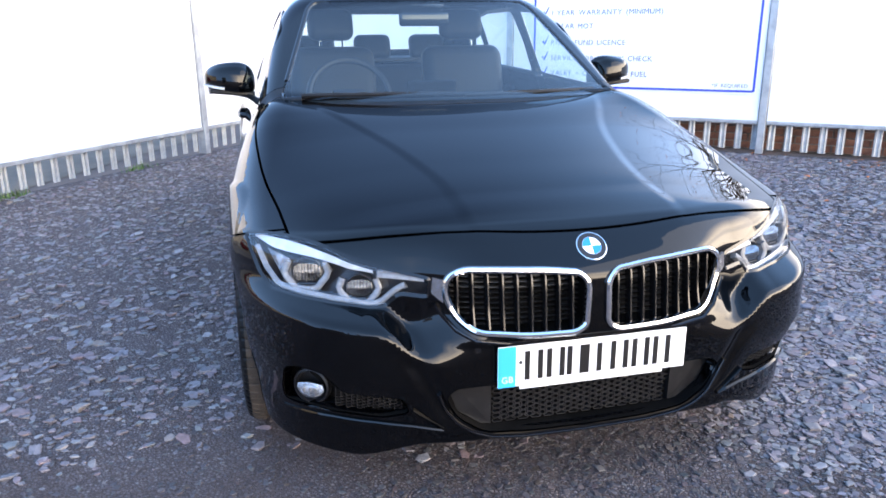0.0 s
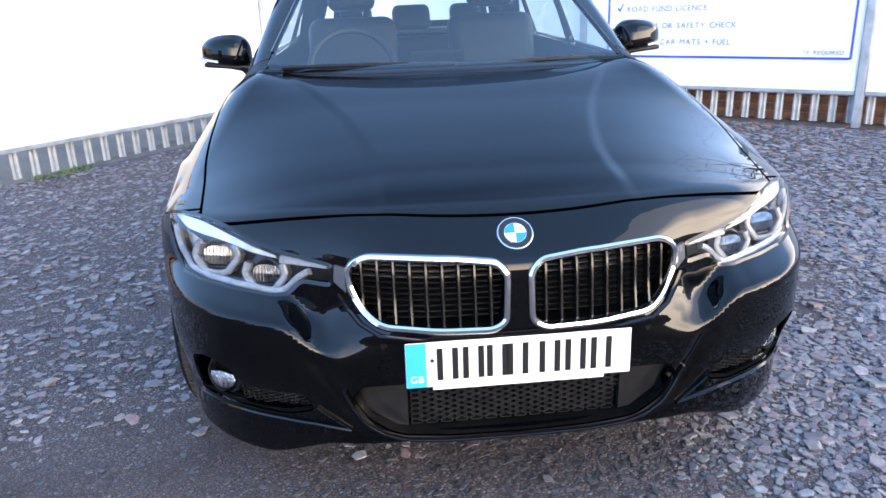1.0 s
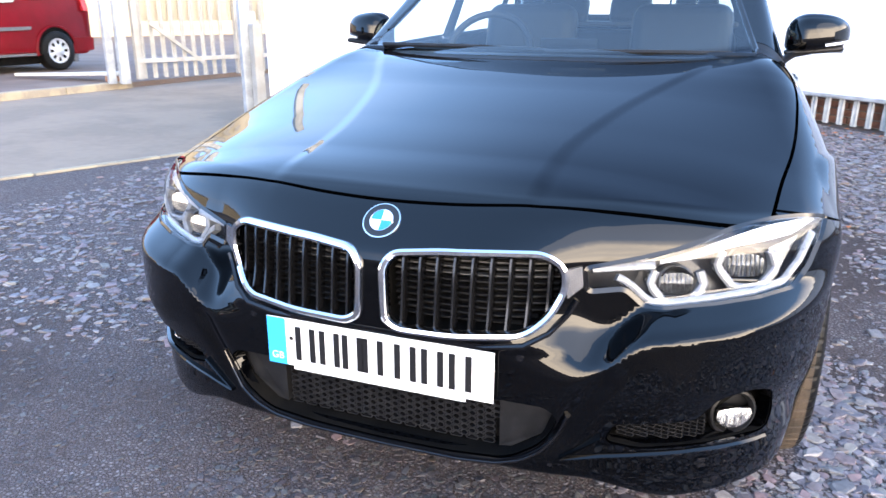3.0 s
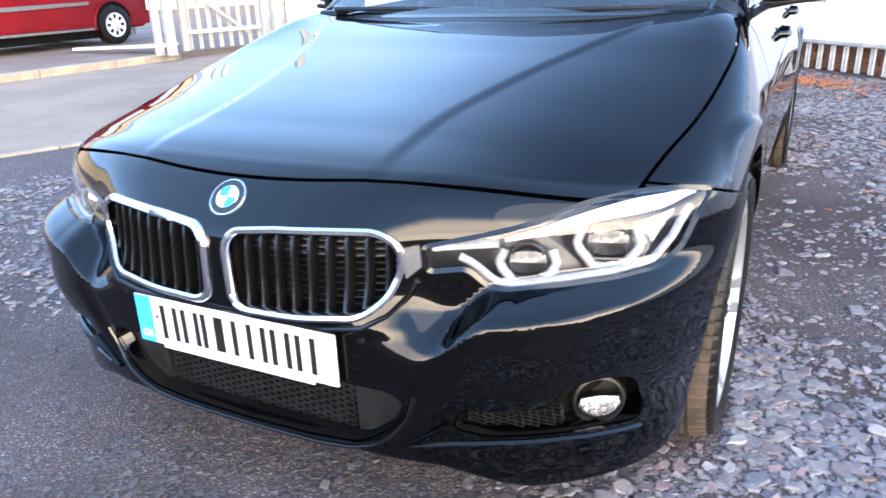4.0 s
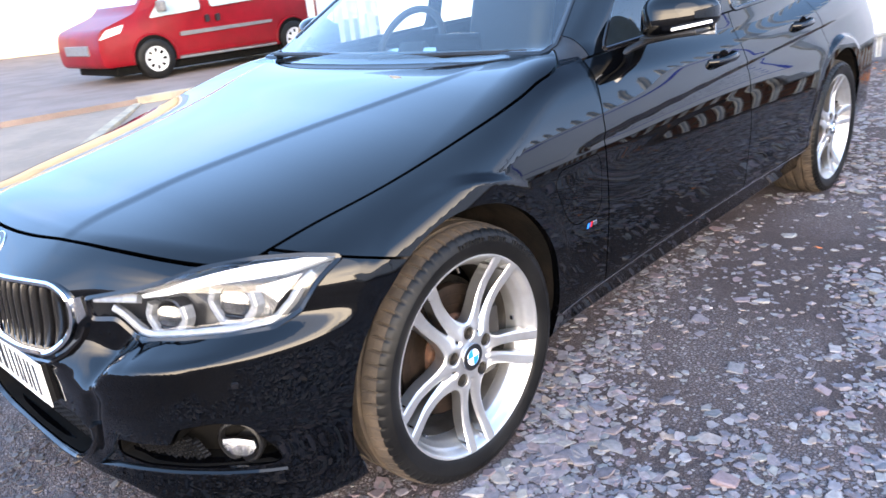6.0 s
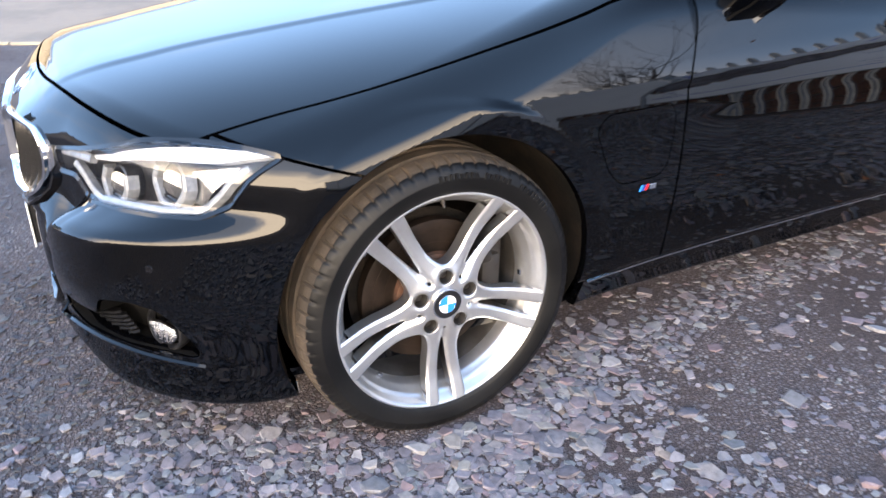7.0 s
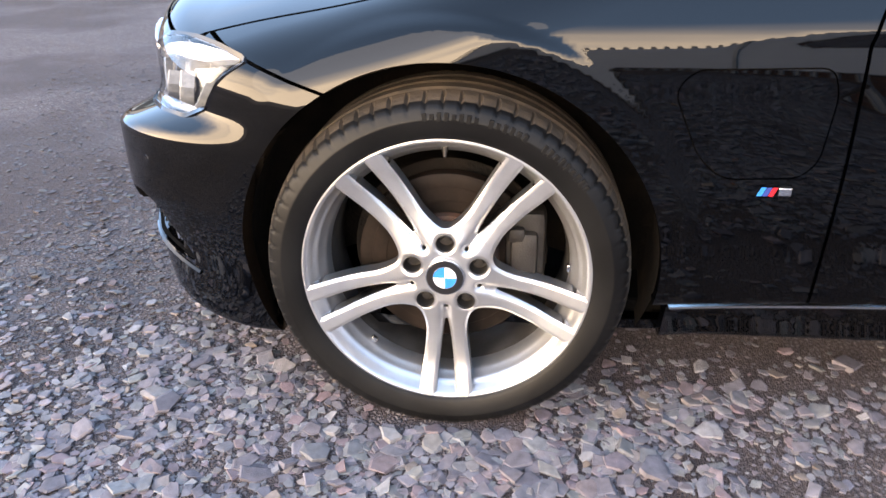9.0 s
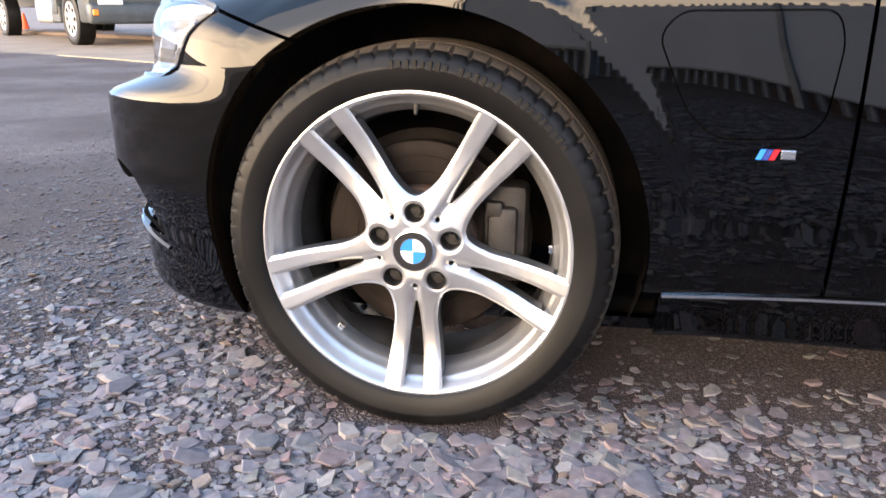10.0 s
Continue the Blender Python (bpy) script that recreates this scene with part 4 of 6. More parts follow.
def roundel(name, m, r, parent):
    """A round enamel badge: black ring with a chrome rim about blue and white quarters."""
    bm = disc(r, 0.004, 0.0015)
    ob = part(name, bm, CHROME, parent, smooth=True)
    ob.matrix_local = m
    part("dark_ring", prism([(r * 0.93 * math.cos(a), r * 0.93 * math.sin(a)) for a in np.linspace(0, 2 * math.pi, 40, endpoint=False)], 0.0006, 0, 0.004), INK, ob)
    ring = [(r * 0.60 * math.cos(a), r * 0.60 * math.sin(a), 0.0046) for a in np.linspace(0, 2 * math.pi, 40, endpoint=False)]
    part("inner_ring", sweep(ring, ring_section(r * 0.022, 6), True), CHROME, ob, smooth=True)
    for k in range(4):
        part("quadrant", quarter(r * 0.585, 90 * k, 0.0004, 0.0046), ENAMEL_BLUE if k % 2 else ENAMEL_WHITE, ob)
    return ob


# ---- twin grilles ----
def kidney(side):
    q = np.array(KIDNEY)
    frame_path = np.stack([q[:, 0] * side, front_at(q[:, 0], q[:, 1]) - 0.004, q[:, 1]], 1)
    ob = part("kidney_grille", sweep(frame_path, [(-0.006, -0.012), (-0.008, 0.004), (-0.003, 0.008), (0.004, 0.007), (0.009, 0.0), (0.009, -0.012)], True, (0, -1, 0.2)), CHROME, car,
              "chrome-framed kidney grille with black upright slats", True)
    # the dark box behind it
    back = [(a[0], a[1] + 0.085, a[2]) for a in frame_path]
    bm = bmesh.new()
    va, vb = [bm.verts.new(a) for a in frame_path], [bm.verts.new(a) for a in back]
    for i in range(len(va)):
        bm.faces.new((va[i], va[(i + 1) % len(va)], vb[(i + 1) % len(va)], vb[i]))
    bm.faces.new(vb)
    part("grille_box", bm, DARK, ob)
    for k in range(9):
        x = 0.062 + 0.0355 * k
        zs = np.linspace(0.49, 0.67, 60)
        ok = inside_of(q, np.stack([np.full(60, x), zs], 1)) > 0.003
        if ok.sum() < 4:
            continue
        zs = np.linspace(zs[ok].min(), zs[ok].max(), 9)
        path = [(x * side, float(front_at(x, z)) + 0.010 + 0.012 * (z - zs[0]) / 0.15, z) for z in zs]
        part("slat", sweep(path, [(-0.0045, -0.020), (-0.0045, 0.001), (-0.002, 0.006), (0.002, 0.006), (0.0045, 0.001), (0.0045, -0.020)], False, (0, -1, 0)), SLAT, ob, smooth=True)
    for k in range(11):
        z = 0.515 + 0.0135 * k
        xs = np.linspace(0.02, 0.38, 90)
        ok = inside_of(q, np.stack([xs, np.full(90, z)], 1)) > 0.004
        xs = xs[ok]
        path = [(x * side, float(front_at(x, z)) + 0.052, z) for x in np.linspace(xs.min(), xs.max(), 6)]
        part("shutter", sweep(path, [(-0.0016, -0.008), (-0.0016, 0.006), (0.0016, 0.006), (0.0016, -0.008)], False, (0, -1, 0)), SHUTTER if z > 0.60 else TRIM, ob)
    # bright tab between grille and headlight
    pts = [(0.376, 0.638), (0.404, 0.644), (0.408, 0.604), (0.381, 0.580)]
    bm = bmesh.new()
    lo = [bm.verts.new(on_front(a * side, b, 0.006)[0]) for a, b in pts]
    hi = [bm.verts.new(on_front(a * side, b, -0.004)[0]) for a, b in pts]
    bm.faces.new(hi)
    for i in range(4):
        bm.faces.new((lo[i], lo[(i + 1) % 4], hi[(i + 1) % 4], hi[i]))
    bmesh.ops.recalc_face_normals(bm, faces=bm.faces)
    part("chrome_tab", bm, SATIN, ob)


for side in (1, -1):
    kidney(side)
run = [(-0.400, 0.575), (-0.385, 0.545), (-0.355, 0.512), (-0.312, 0.490), (-0.24, 0.483), (-0.12, 0.480), (-0.03, 0.478)]
run += [(-a, b) for a, b in run[::-1]]
path = [on_front(a, b, -0.003)[0] for a, b in run]
part("grille_ledge", sweep(path, [(-0.006, -0.02), (-0.006, 0.003), (-0.002, 0.008), (0.003, 0.006), (0.006, -0.02)], False, (0, -1, 0)), GLOSS_BLACK, car, smooth=True)
at, n = on_front(0.0, 0.700, 0.001)
roundel("badge", facing(at, n), 0.041, car)


# ---- meshed intakes ----
def along(keys, n=16):
    k = np.array(keys, float)
    d = np.r_[0, np.cumsum(np.hypot(*np.diff(k, axis=0).T))]
    s = np.linspace(0, d[-1], n)
    return list(zip(np.interp(s, d, k[:, 0]), np.interp(s, d, k[:, 1])))


def honeycomb(name, poly, depth, cell, parent):
    """Flat-sided mesh openings across an outline."""
    bm = bmesh.new()
    lo, hi = poly.min(0), poly.max(0)
    row = 0
    z = lo[1]
    while z < hi[1]:
        x = lo[0] + (cell if row % 2 else 0)
        while x < hi[0]:
            q = np.array([[x, z]])
            if inside_of(poly, q)[0] > cell * 0.15:
                y = float(front_at(abs(x), min(max(z, 0.2), 0.6))) + depth
                w, h = cell * 0.92, cell * 0.36
                ring = [(x - w, z), (x - w * 0.7, z + h), (x + w * 0.7, z + h), (x + w, z), (x + w * 0.7, z - h), (x - w * 0.7, z - h)]
                a = [bm.verts.new((u, y, v)) for u, v in ring]
                b = [bm.verts.new((x + (u - x) * 0.86, y, z + (v - z) * 0.72)) for u, v in ring]
                c = [bm.verts.new((x + (u - x) * 0.84, y + 0.014, z + (v - z) * 0.68)) for u, v in ring]
                for i in range(6):
                    j = (i + 1) % 6
                    bm.faces.new((a[i], a[j], b[j], b[i]))
                    bm.faces.new((b[i], b[j], c[j], c[i]))
            x += cell * 2
        z += cell * 0.40
        row += 1
    return part(name, bm, TRIM, parent)


def cavity(poly, side, depth, name):
    q = np.array(poly)
    y = front_at(np.abs(q[:, 0]), np.clip(q[:, 1], 0.2, 0.7))
    a = np.stack([q[:, 0] * side, y + 0.004, q[:, 1]], 1)
    deep = float(np.max(y)) + depth
    bm = bmesh.new()
    va = [bm.verts.new(v) for v in a]
    vb = [bm.verts.new((v[0] * (0.97 if abs(v[0]) > 0.4 else 1), min(v[1] + depth, deep), v[2])) for v in a]
    for i in range(len(va)):
        bm.faces.new((va[i], va[(i + 1) % len(va)], vb[(i + 1) % len(va)], vb[i]))
    bm.faces.new(vb)
    bmesh.ops.triangulate(bm, faces=[f for f in bm.faces if len(f.verts) > 4])
    return part(name, bm, DARK, car)


low = cavity(LOW_INTAKE, 1, 0.075, "lower_intake")
honeycomb("mesh", outline([(-0.255, 0.372), (0.255, 0.372), (0.250, 0.228), (-0.250, 0.228)], 0.012, 3), 0.048, 0.018, low)
for side in (1, -1):
    # smooth blank beside the mesh
    blank = [(0.258, 0.36), (0.36, 0.36), (0.380, 0.338), (0.352, 0.282), (0.285, 0.236), (0.258, 0.232)]
    bm = bmesh.new()
    a = [bm.verts.new((x * side, float(front_at(x, z)) + 0.040, z)) for x, z in blank]
    b = [bm.verts.new((x * side, float(front_at(x, z)) + 0.060, z)) for x, z in blank]
    bm.faces.new(a)
    for i in range(6):
        bm.faces.new((a[i], a[(i + 1) % 6], b[(i + 1) % 6], b[i]))
    bmesh.ops.recalc_face_normals(bm, faces=bm.faces)
    part("intake_blank", bm, TRIM, low)
for side in (1, -1):
    ob = cavity(SIDE_INTAKE, side, 0.06, "side_intake")
    q = outline([(0.490, 0.296), (0.506, 0.343), (0.60, 0.348), (0.648, 0.352), (0.655, 0.290)], 0)
    honeycomb("mesh", q * [side, 1], 0.030, 0.013, ob)
    # fog lamp in a round bezel
    out = Vector((0.50 * side, -0.86, 0.03)).normalized()
    fog = part("fog_light", lathe([(0.0, -0.02), (0.050, -0.02), (0.053, 0.0), (0.050, 0.006), (0.045, 0.008), (0.042, 0.002), (0.040, -0.006)], 40), TRIM, car, "round fog light with a clear lens", True)
    fog.matrix_local = facing((0.706 * side, -0.560, 0.326), out) @ pose(0, 0, 0, 0, -90, 0)
    half = [(0.040 * math.cos(a), 0.033 * math.sin(a)) for a in np.linspace(math.pi + 0.12, 2 * math.pi - 0.12, 20)]
    half += [(0.036, 0.010), (0.0, 0.014), (-0.036, 0.010)]
    lens = part("lens", prism(half, 0.010, 0.004), REFLECTOR, fog, smooth=True)
    lens.matrix_local = pose(0, 0, 0, 0, 90, 0) @ pose(0, 0, 0.002)
    for k in (-0.018, 0.0, 0.016):
        rib = part("lens_rib", box((0.004, 0.026, 0.004), (k, -0.010, 0.0125), 0.0015), CHROME, fog, smooth=True)
        rib.matrix_local = pose(0, 0, 0, 0, 90, 0) @ pose(0, 0, 0.002)
    # blade under the intake, running out from a forked tip
    run = along([(0.392, 0.250), (0.47, 0.263), (0.56, 0.269), (0.66, 0.270), (0.73, 0.263), (0.778, 0.254)], 20)
    path = [on_front(a * side, b, -0.003 + 0.004 * (a - 0.39) / 0.39)[0] for a, b in run]
    part("bumper_blade", sweep(path, [(-0.004, -0.03), (-0.005, 0.001), (-0.001, 0.006), (0.003, 0.004), (0.005, -0.03)], False, (0, -1, 0)), PAINT, car, smooth=True)
    path = [on_front(a * side, b, -0.005)[0] for a, b in along([(0.392, 0.252), (0.42, 0.273), (0.445, 0.292), (0.468, 0.312)], 6)]
    part("bumper_blade", sweep(path, [(-0.003, -0.02), (-0.003, 0.001), (0, 0.005), (0.003, 0.001), (0.003, -0.02)], False, (0, -1, 0)), PAINT, car, smooth=True)
    # parking sensors
    for a, b in ((0.770, 0.490), (0.306, 0.464)):
        at, n = on_front(a * side, b, 0.001)
        s = part("parking_sensor", lathe([(0.0, 0.0015), (0.0075, 0.0015), (0.0085, 0.0), (0.0105, 0.0), (0.0105, -0.004)], 24), GLOSS_BLACK, car, smooth=True)
        s.matrix_local = facing(at, n) @ pose(0, 0, 0, 0, -90, 0)
# lip round the foot of the middle intake
run = along([(-0.402, 0.352), (-0.385, 0.305), (-0.355, 0.264), (-0.315, 0.236), (-0.265, 0.219), (-0.18, 0.211), (0.0, 0.208), (0.18, 0.211), (0.265, 0.219), (0.315, 0.236), (0.355, 0.264), (0.385, 0.305), (0.402, 0.352)], 60)
path = [on_front(a, b, -0.004)[0] for a, b in run]
part("chin_lip", sweep(path, [(-0.005, -0.03), (-0.005, 0.002), (-0.002, 0.006), (0.002, 0.006), (0.005, 0.002), (0.005, -0.03)], False, (0, -1, 0)), GLOSS_BLACK, car, smooth=True)

# ---- number plate, its characters left as bars ----
plate = part("number_plate", box((0.52, 0.004, 0.111), (0, -0.772, 0.418), 0.0015), PLATE, car, "white number plate with a blue band, lettering as bars")
part("plate_backing", box((0.40, 0.003, 0.111), (0.0, -0.768, 0.407), 0.001), PLATE, plate)
part("plate_holder", box((0.50, 0.016, 0.10), (0, -0.762, 0.418), 0.003), TRIM, plate)
part("blue_band", box((0.046, 0.001, 0.109), (-0.236, -0.7743, 0.418)), BLUE, plate)
words("GB", -0.250, 0.376, 0.024, GUIDE, plate, flat=-0.7752)
for x in (-0.165, -0.106, -0.051, -0.004, 0.070, 0.130, 0.190):
    for s in (-1, 1):
        part("character_bar", box((0.014, 0.001, 0.079), (x + 0.0175 * s, -0.7743, 0.418)), INK, plate)
for x in (-0.20,):
    b = part("plate_screw", lathe([(0, 0.002), (0.003, 0.002), (0.005, 0)], 16), CALIPER, plate, smooth=True)
    b.matrix_local = pose(x, -0.7742, 0.428, 0, 0, -90)


# ---- headlights ----
def lamp_point(x, v, depth):
    """A place on the lens seen from ahead and above at (x, v), set back by depth."""
    lo, hi = -0.9, 0.0
    z = lambda y: (v - 0.6 * y) / 0.8
    ys = np.linspace(-0.85, -0.1, 300)
    f = body(np.full(300, x), ys, z(ys))
    i = int(np.argmax(f < 0))
    a, b = ys[max(i - 1, 0)], ys[i]
    for _ in range(14):
        m = (a + b) / 2
        if body(np.array([x]), np.array([m]), np.array([z(m)]))[0] < 0:
            b = m
        else:
            a = m
    at = np.array([[x, b, z(b)]])
    return at[0] + np.array([-0.25, 0.75, -0.35]) * depth


def lamp_strip(run, depth, section, side, name, mat, parent, closed=False):
    path = np.array([lamp_point(a, b, depth) for a, b in run]) * [side, 1, 1]
    return part(name, sweep(path, section, closed, (0.25 * side, -0.85, 0.45)), mat, parent, smooth=True)


def headlight(side):
    poly = np.array(LAMP)
    rim = np.array([lamp_point(a, b, 0.0) for a, b in poly])
    deep = np.array([lamp_point(a * 0.96 + 0.04 * poly[:, 0].mean(), b, 0.085) for a, b in poly])
    bm = bmesh.new()
    va, vb = [bm.verts.new(v * [side, 1, 1]) for v in rim], [bm.verts.new(v * [side, 1, 1]) for v in deep]
    for i in range(len(va)):
        bm.faces.new((va[i], va[(i + 1) % len(va)], vb[(i + 1) % len(va)], vb[i]))
    bmesh.ops.triangle_fill(bm, edges=[e for e in bm.edges if e.verts[0] in vb and e.verts[1] in vb], use_beauty=True)
    bmesh.ops.recalc_face_normals(bm, faces=bm.faces)
    ob = part("headlight", bm, HOUSING, car, "clear headlight with twin ringed projectors and a white eyebrow")
    lens = panel("lens", clip(front, both(in_lamp)), LENS, ob, "left" if side > 0 else "right", 0.0)
    lens.visible_shadow = False
    band = lambda w, h: [(-w, -0.012), (-w, h * 0.6), (-w * 0.6, h), (w * 0.6, h), (w, h * 0.6), (w, -0.012)]
    # eyebrow, broad at its outer end
    top = along([(0.545, 0.146), (0.60, 0.176), (0.67, 0.228), (0.74, 0.284), (0.79, 0.319), (0.834, 0.353)], 18)
    low = along([(0.545, 0.140), (0.60, 0.163), (0.67, 0.206), (0.74, 0.248), (0.785, 0.282), (0.830, 0.344)], 18)
    bm = bmesh.new()
    A = [bm.verts.new(lamp_point(a, b, 0.012) * [side, 1, 1]) for a, b in top]
    B = [bm.verts.new(lamp_point(a, b, 0.018) * [side, 1, 1]) for a, b in low]
    C = [bm.verts.new(lamp_point(a, b, 0.045) * [side, 1, 1]) for a, b in low]
    for i in range(17):
        bm.faces.new((A[i], A[i + 1], B[i + 1], B[i]))
        bm.faces.new((B[i], B[i + 1], C[i + 1], C[i]))
    bmesh.ops.recalc_face_normals(bm, faces=bm.faces)
    part("eyebrow", bm, GUIDE, ob, "white eyebrow light strip", True)
    # lower light guide and inner bars
    lamp_strip(along([(0.470, 0.100), (0.492, 0.095), (0.528, 0.075), (0.560, 0.075), (0.645, 0.108), (0.718, 0.143), (0.772, 0.184), (0.802, 0.240), (0.822, 0.305)], 34),
               0.014, band(0.0072, 0.005), side, "light_guide", HALO, ob)
    lamp_strip(along([(0.424, 0.104), (0.47, 0.117), (0.535, 0.136)], 8), 0.014, band(0.009, 0.004), side, "inner_bar", HALO, ob)
    # projectors, each in an open angular ring
    for cx, cv, r, d in ((0.582, 0.119, 0.042, 0.045), (0.708, 0.190, 0.047, 0.05)):
        at = lamp_point(cx, cv, d) * [side, 1, 1]
        out = Vector((0.30 * side, -0.93, 0.20)).normalized()
        m = facing(at, out)
        bowl = part("projector", lathe([(0.0, -0.03), (r * 0.5, -0.028), (r * 0.72, -0.012), (r * 0.80, 0.006), (r * 0.90, 0.004), (r * 0.90, -0.03)], 36), HOUSING, ob, smooth=True)
        bowl.matrix_local = m @ pose(0, 0, 0, 0, -90, 0)
        flutes = bmesh.new()
        cols = []
        for k in range(17):
            u = -1 + k / 8
            tall = 0.50 * (1 - 0.35 * abs(u) ** 3)
            cols.append([flutes.verts.new((r * 0.78 * u, r * v, 0.008 - (0.005 if k % 2 else 0.0) - 0.008 * v * v)) for v in (tall, 0.0, -tall)])
        for one, two in zip(cols, cols[1:]):
            for j in range(2):
                flutes.faces.new((one[j], one[j + 1], two[j + 1], two[j]))
        bmesh.ops.recalc_face_normals(flutes, faces=flutes.faces)
        fluted = part("fluted_reflector", flutes, SMOKED, ob, "bright fluted reflector")
        fluted.matrix_local = m
        bar = part("projector_bar", box((r * 1.3, 0.007, 0.010), (0, -r * 0.62, 0.004), 0.002), GLOSS_BLACK, ob)
        bar.matrix_local = m
        ring = [(r * a, r * b, 0.012) for a, b in ((-1.02, 0.62), (-1.22, 0.05), (-1.12, -0.22), (-0.62, -0.82), (-0.30, -0.92), (0.30, -0.92), (0.62, -0.82), (1.12, -0.22), (1.22, 0.05), (1.02, 0.62))]
        halo = part("halo_ring", sweep([Vector(v) for v in ring], [(-0.0085, -0.02), (-0.0085, 0.003), (-0.004, 0.006), (0.004, 0.006), (0.0085, 0.003), (0.0085, -0.02)], False, (0, 0, 1)), HALO, ob)
        halo.matrix_local = m
    # bright side reflector towards the wing
    side_run = [(0.735, 0.180), (0.762, 0.186), (0.776, 0.222), (0.802, 0.292), (0.782, 0.270), (0.745, 0.235)]
    bm = bmesh.new()
    bm.faces.new([bm.verts.new(lamp_point(a, b, 0.035) * [side, 1, 1]) for a, b in side_run])
    part("side_reflector", bm, REFLECTOR, ob)
    q = np.array(LAMP)
    lamp_strip([(a, b) for a, b in q], 0.0, [(-0.005, -0.010), (-0.005, 0.001), (0.005, 0.001), (0.005, -0.010)], side, "lamp_seal", GLOSS_BLACK, ob, True)


for side in (1, -1):
    headlight(side)


# ---- wheels ----
TYRE_R, RIM_R = 0.329, 0.2475
spoke_half = spline((0.045, 0.062), (0.065, 0.050), (0.085, 0.041), (0.11, 0.0365), (0.15, 0.039), (0.20, 0.045), (0.245, 0.050))
slot_half = spline((0.085, 0.0), (0.10, 0.0032), (0.13, 0.0075), (0.16, 0.0110), (0.20, 0.0150), (0.235, 0.0170))
face_depth = spline((0.0, -0.004), (0.03, -0.002), (0.06, 0.0), (0.09, -0.008), (0.13, -0.014), (0.18, -0.010), (0.215, 0.001), (0.2465, 0.0115))


def spoke_field(y, z):
    """How far a place on the wheel's face lies within the metal."""
    r, a = np.hypot(y, z), np.arctan2(z, y)
    best = np.full(r.shape, -1.0)
    for k in range(5):
        b = a - radians(-90 + 72 * k)
        u, v = r * np.cos(b), np.abs(r * np.sin(b))
        bar = np.where(u > 0.03, np.minimum(spoke_half(u) - v, np.where(u > 0.092, v - slot_half(u), 1.0)), -1.0)
        best = smax(best, bar, 0.012)
    best = smax(best, 0.066 - r, 0.012)
    holes = np.full(r.shape, 1.0)
    for k in range(5):
        b = radians(90 + 72 * k)
        holes = np.minimum(holes, np.hypot(y - 0.060 * math.cos(b), z - 0.060 * math.sin(b)) - 0.0155)
        b += radians(36)
        holes = np.minimum(holes, np.hypot(y - 0.062 * math.cos(b), z - 0.062 * math.sin(b)) - 0.0040)
    return np.minimum(best, holes)


def face_height(y, z):
    r = np.hypot(y, z)
    d = spoke_field(y, z)
    edge = np.clip(1 - d / 0.008, 0, 1)
    a = np.arctan2(z, y)
    groove = np.zeros_like(r)
    for k in range(5):
        b = a - radians(-90 + 72 * k)
        u, v = r * np.cos(b), np.abs(r * np.sin(b))
        groove = np.maximum(groove, step(u, 0.045, 0.075) * (1 - step(u, 0.16, 0.22)) * np.exp(-(v / 0.010) ** 2) * (u > 0))
    return face_depth(r) - 0.0040 * edge**2 - 0.0075 * groove


def wheel_face():
    rs, n = np.r_[0.030:0.2465:0.0017], 720
    ang = np.linspace(0, 2 * np.pi, n, endpoint=False)
    y, z = (rs[:, None] * np.cos(ang)).ravel(), (rs[:, None] * np.sin(ang)).ravel()
    h, e = face_height(y, z), 0.0006
    nx = np.stack([np.ones_like(y), -(face_height(y + e, z) - face_height(y - e, z)) / (2 * e), -(face_height(y, z + e) - face_height(y, z - e)) / (2 * e)], 1)
    nx /= np.linalg.norm(nx, axis=1)[:, None]
    p = np.stack([h, y, z], 1)
    i, j = np.meshgrid(np.arange(len(rs) - 1), np.arange(n), indexing="ij")
    a, b, c, d = i * n + j, (i + 1) * n + j, (i + 1) * n + (j + 1) % n, i * n + (j + 1) % n
    t = np.concatenate([np.stack([a.ravel(), b.ravel(), c.ravel()], 1), np.stack([a.ravel(), c.ravel(), d.ravel()], 1)])
    return clip((p, nx, t), lambda q: spoke_field(q[:, 1], q[:, 2]))


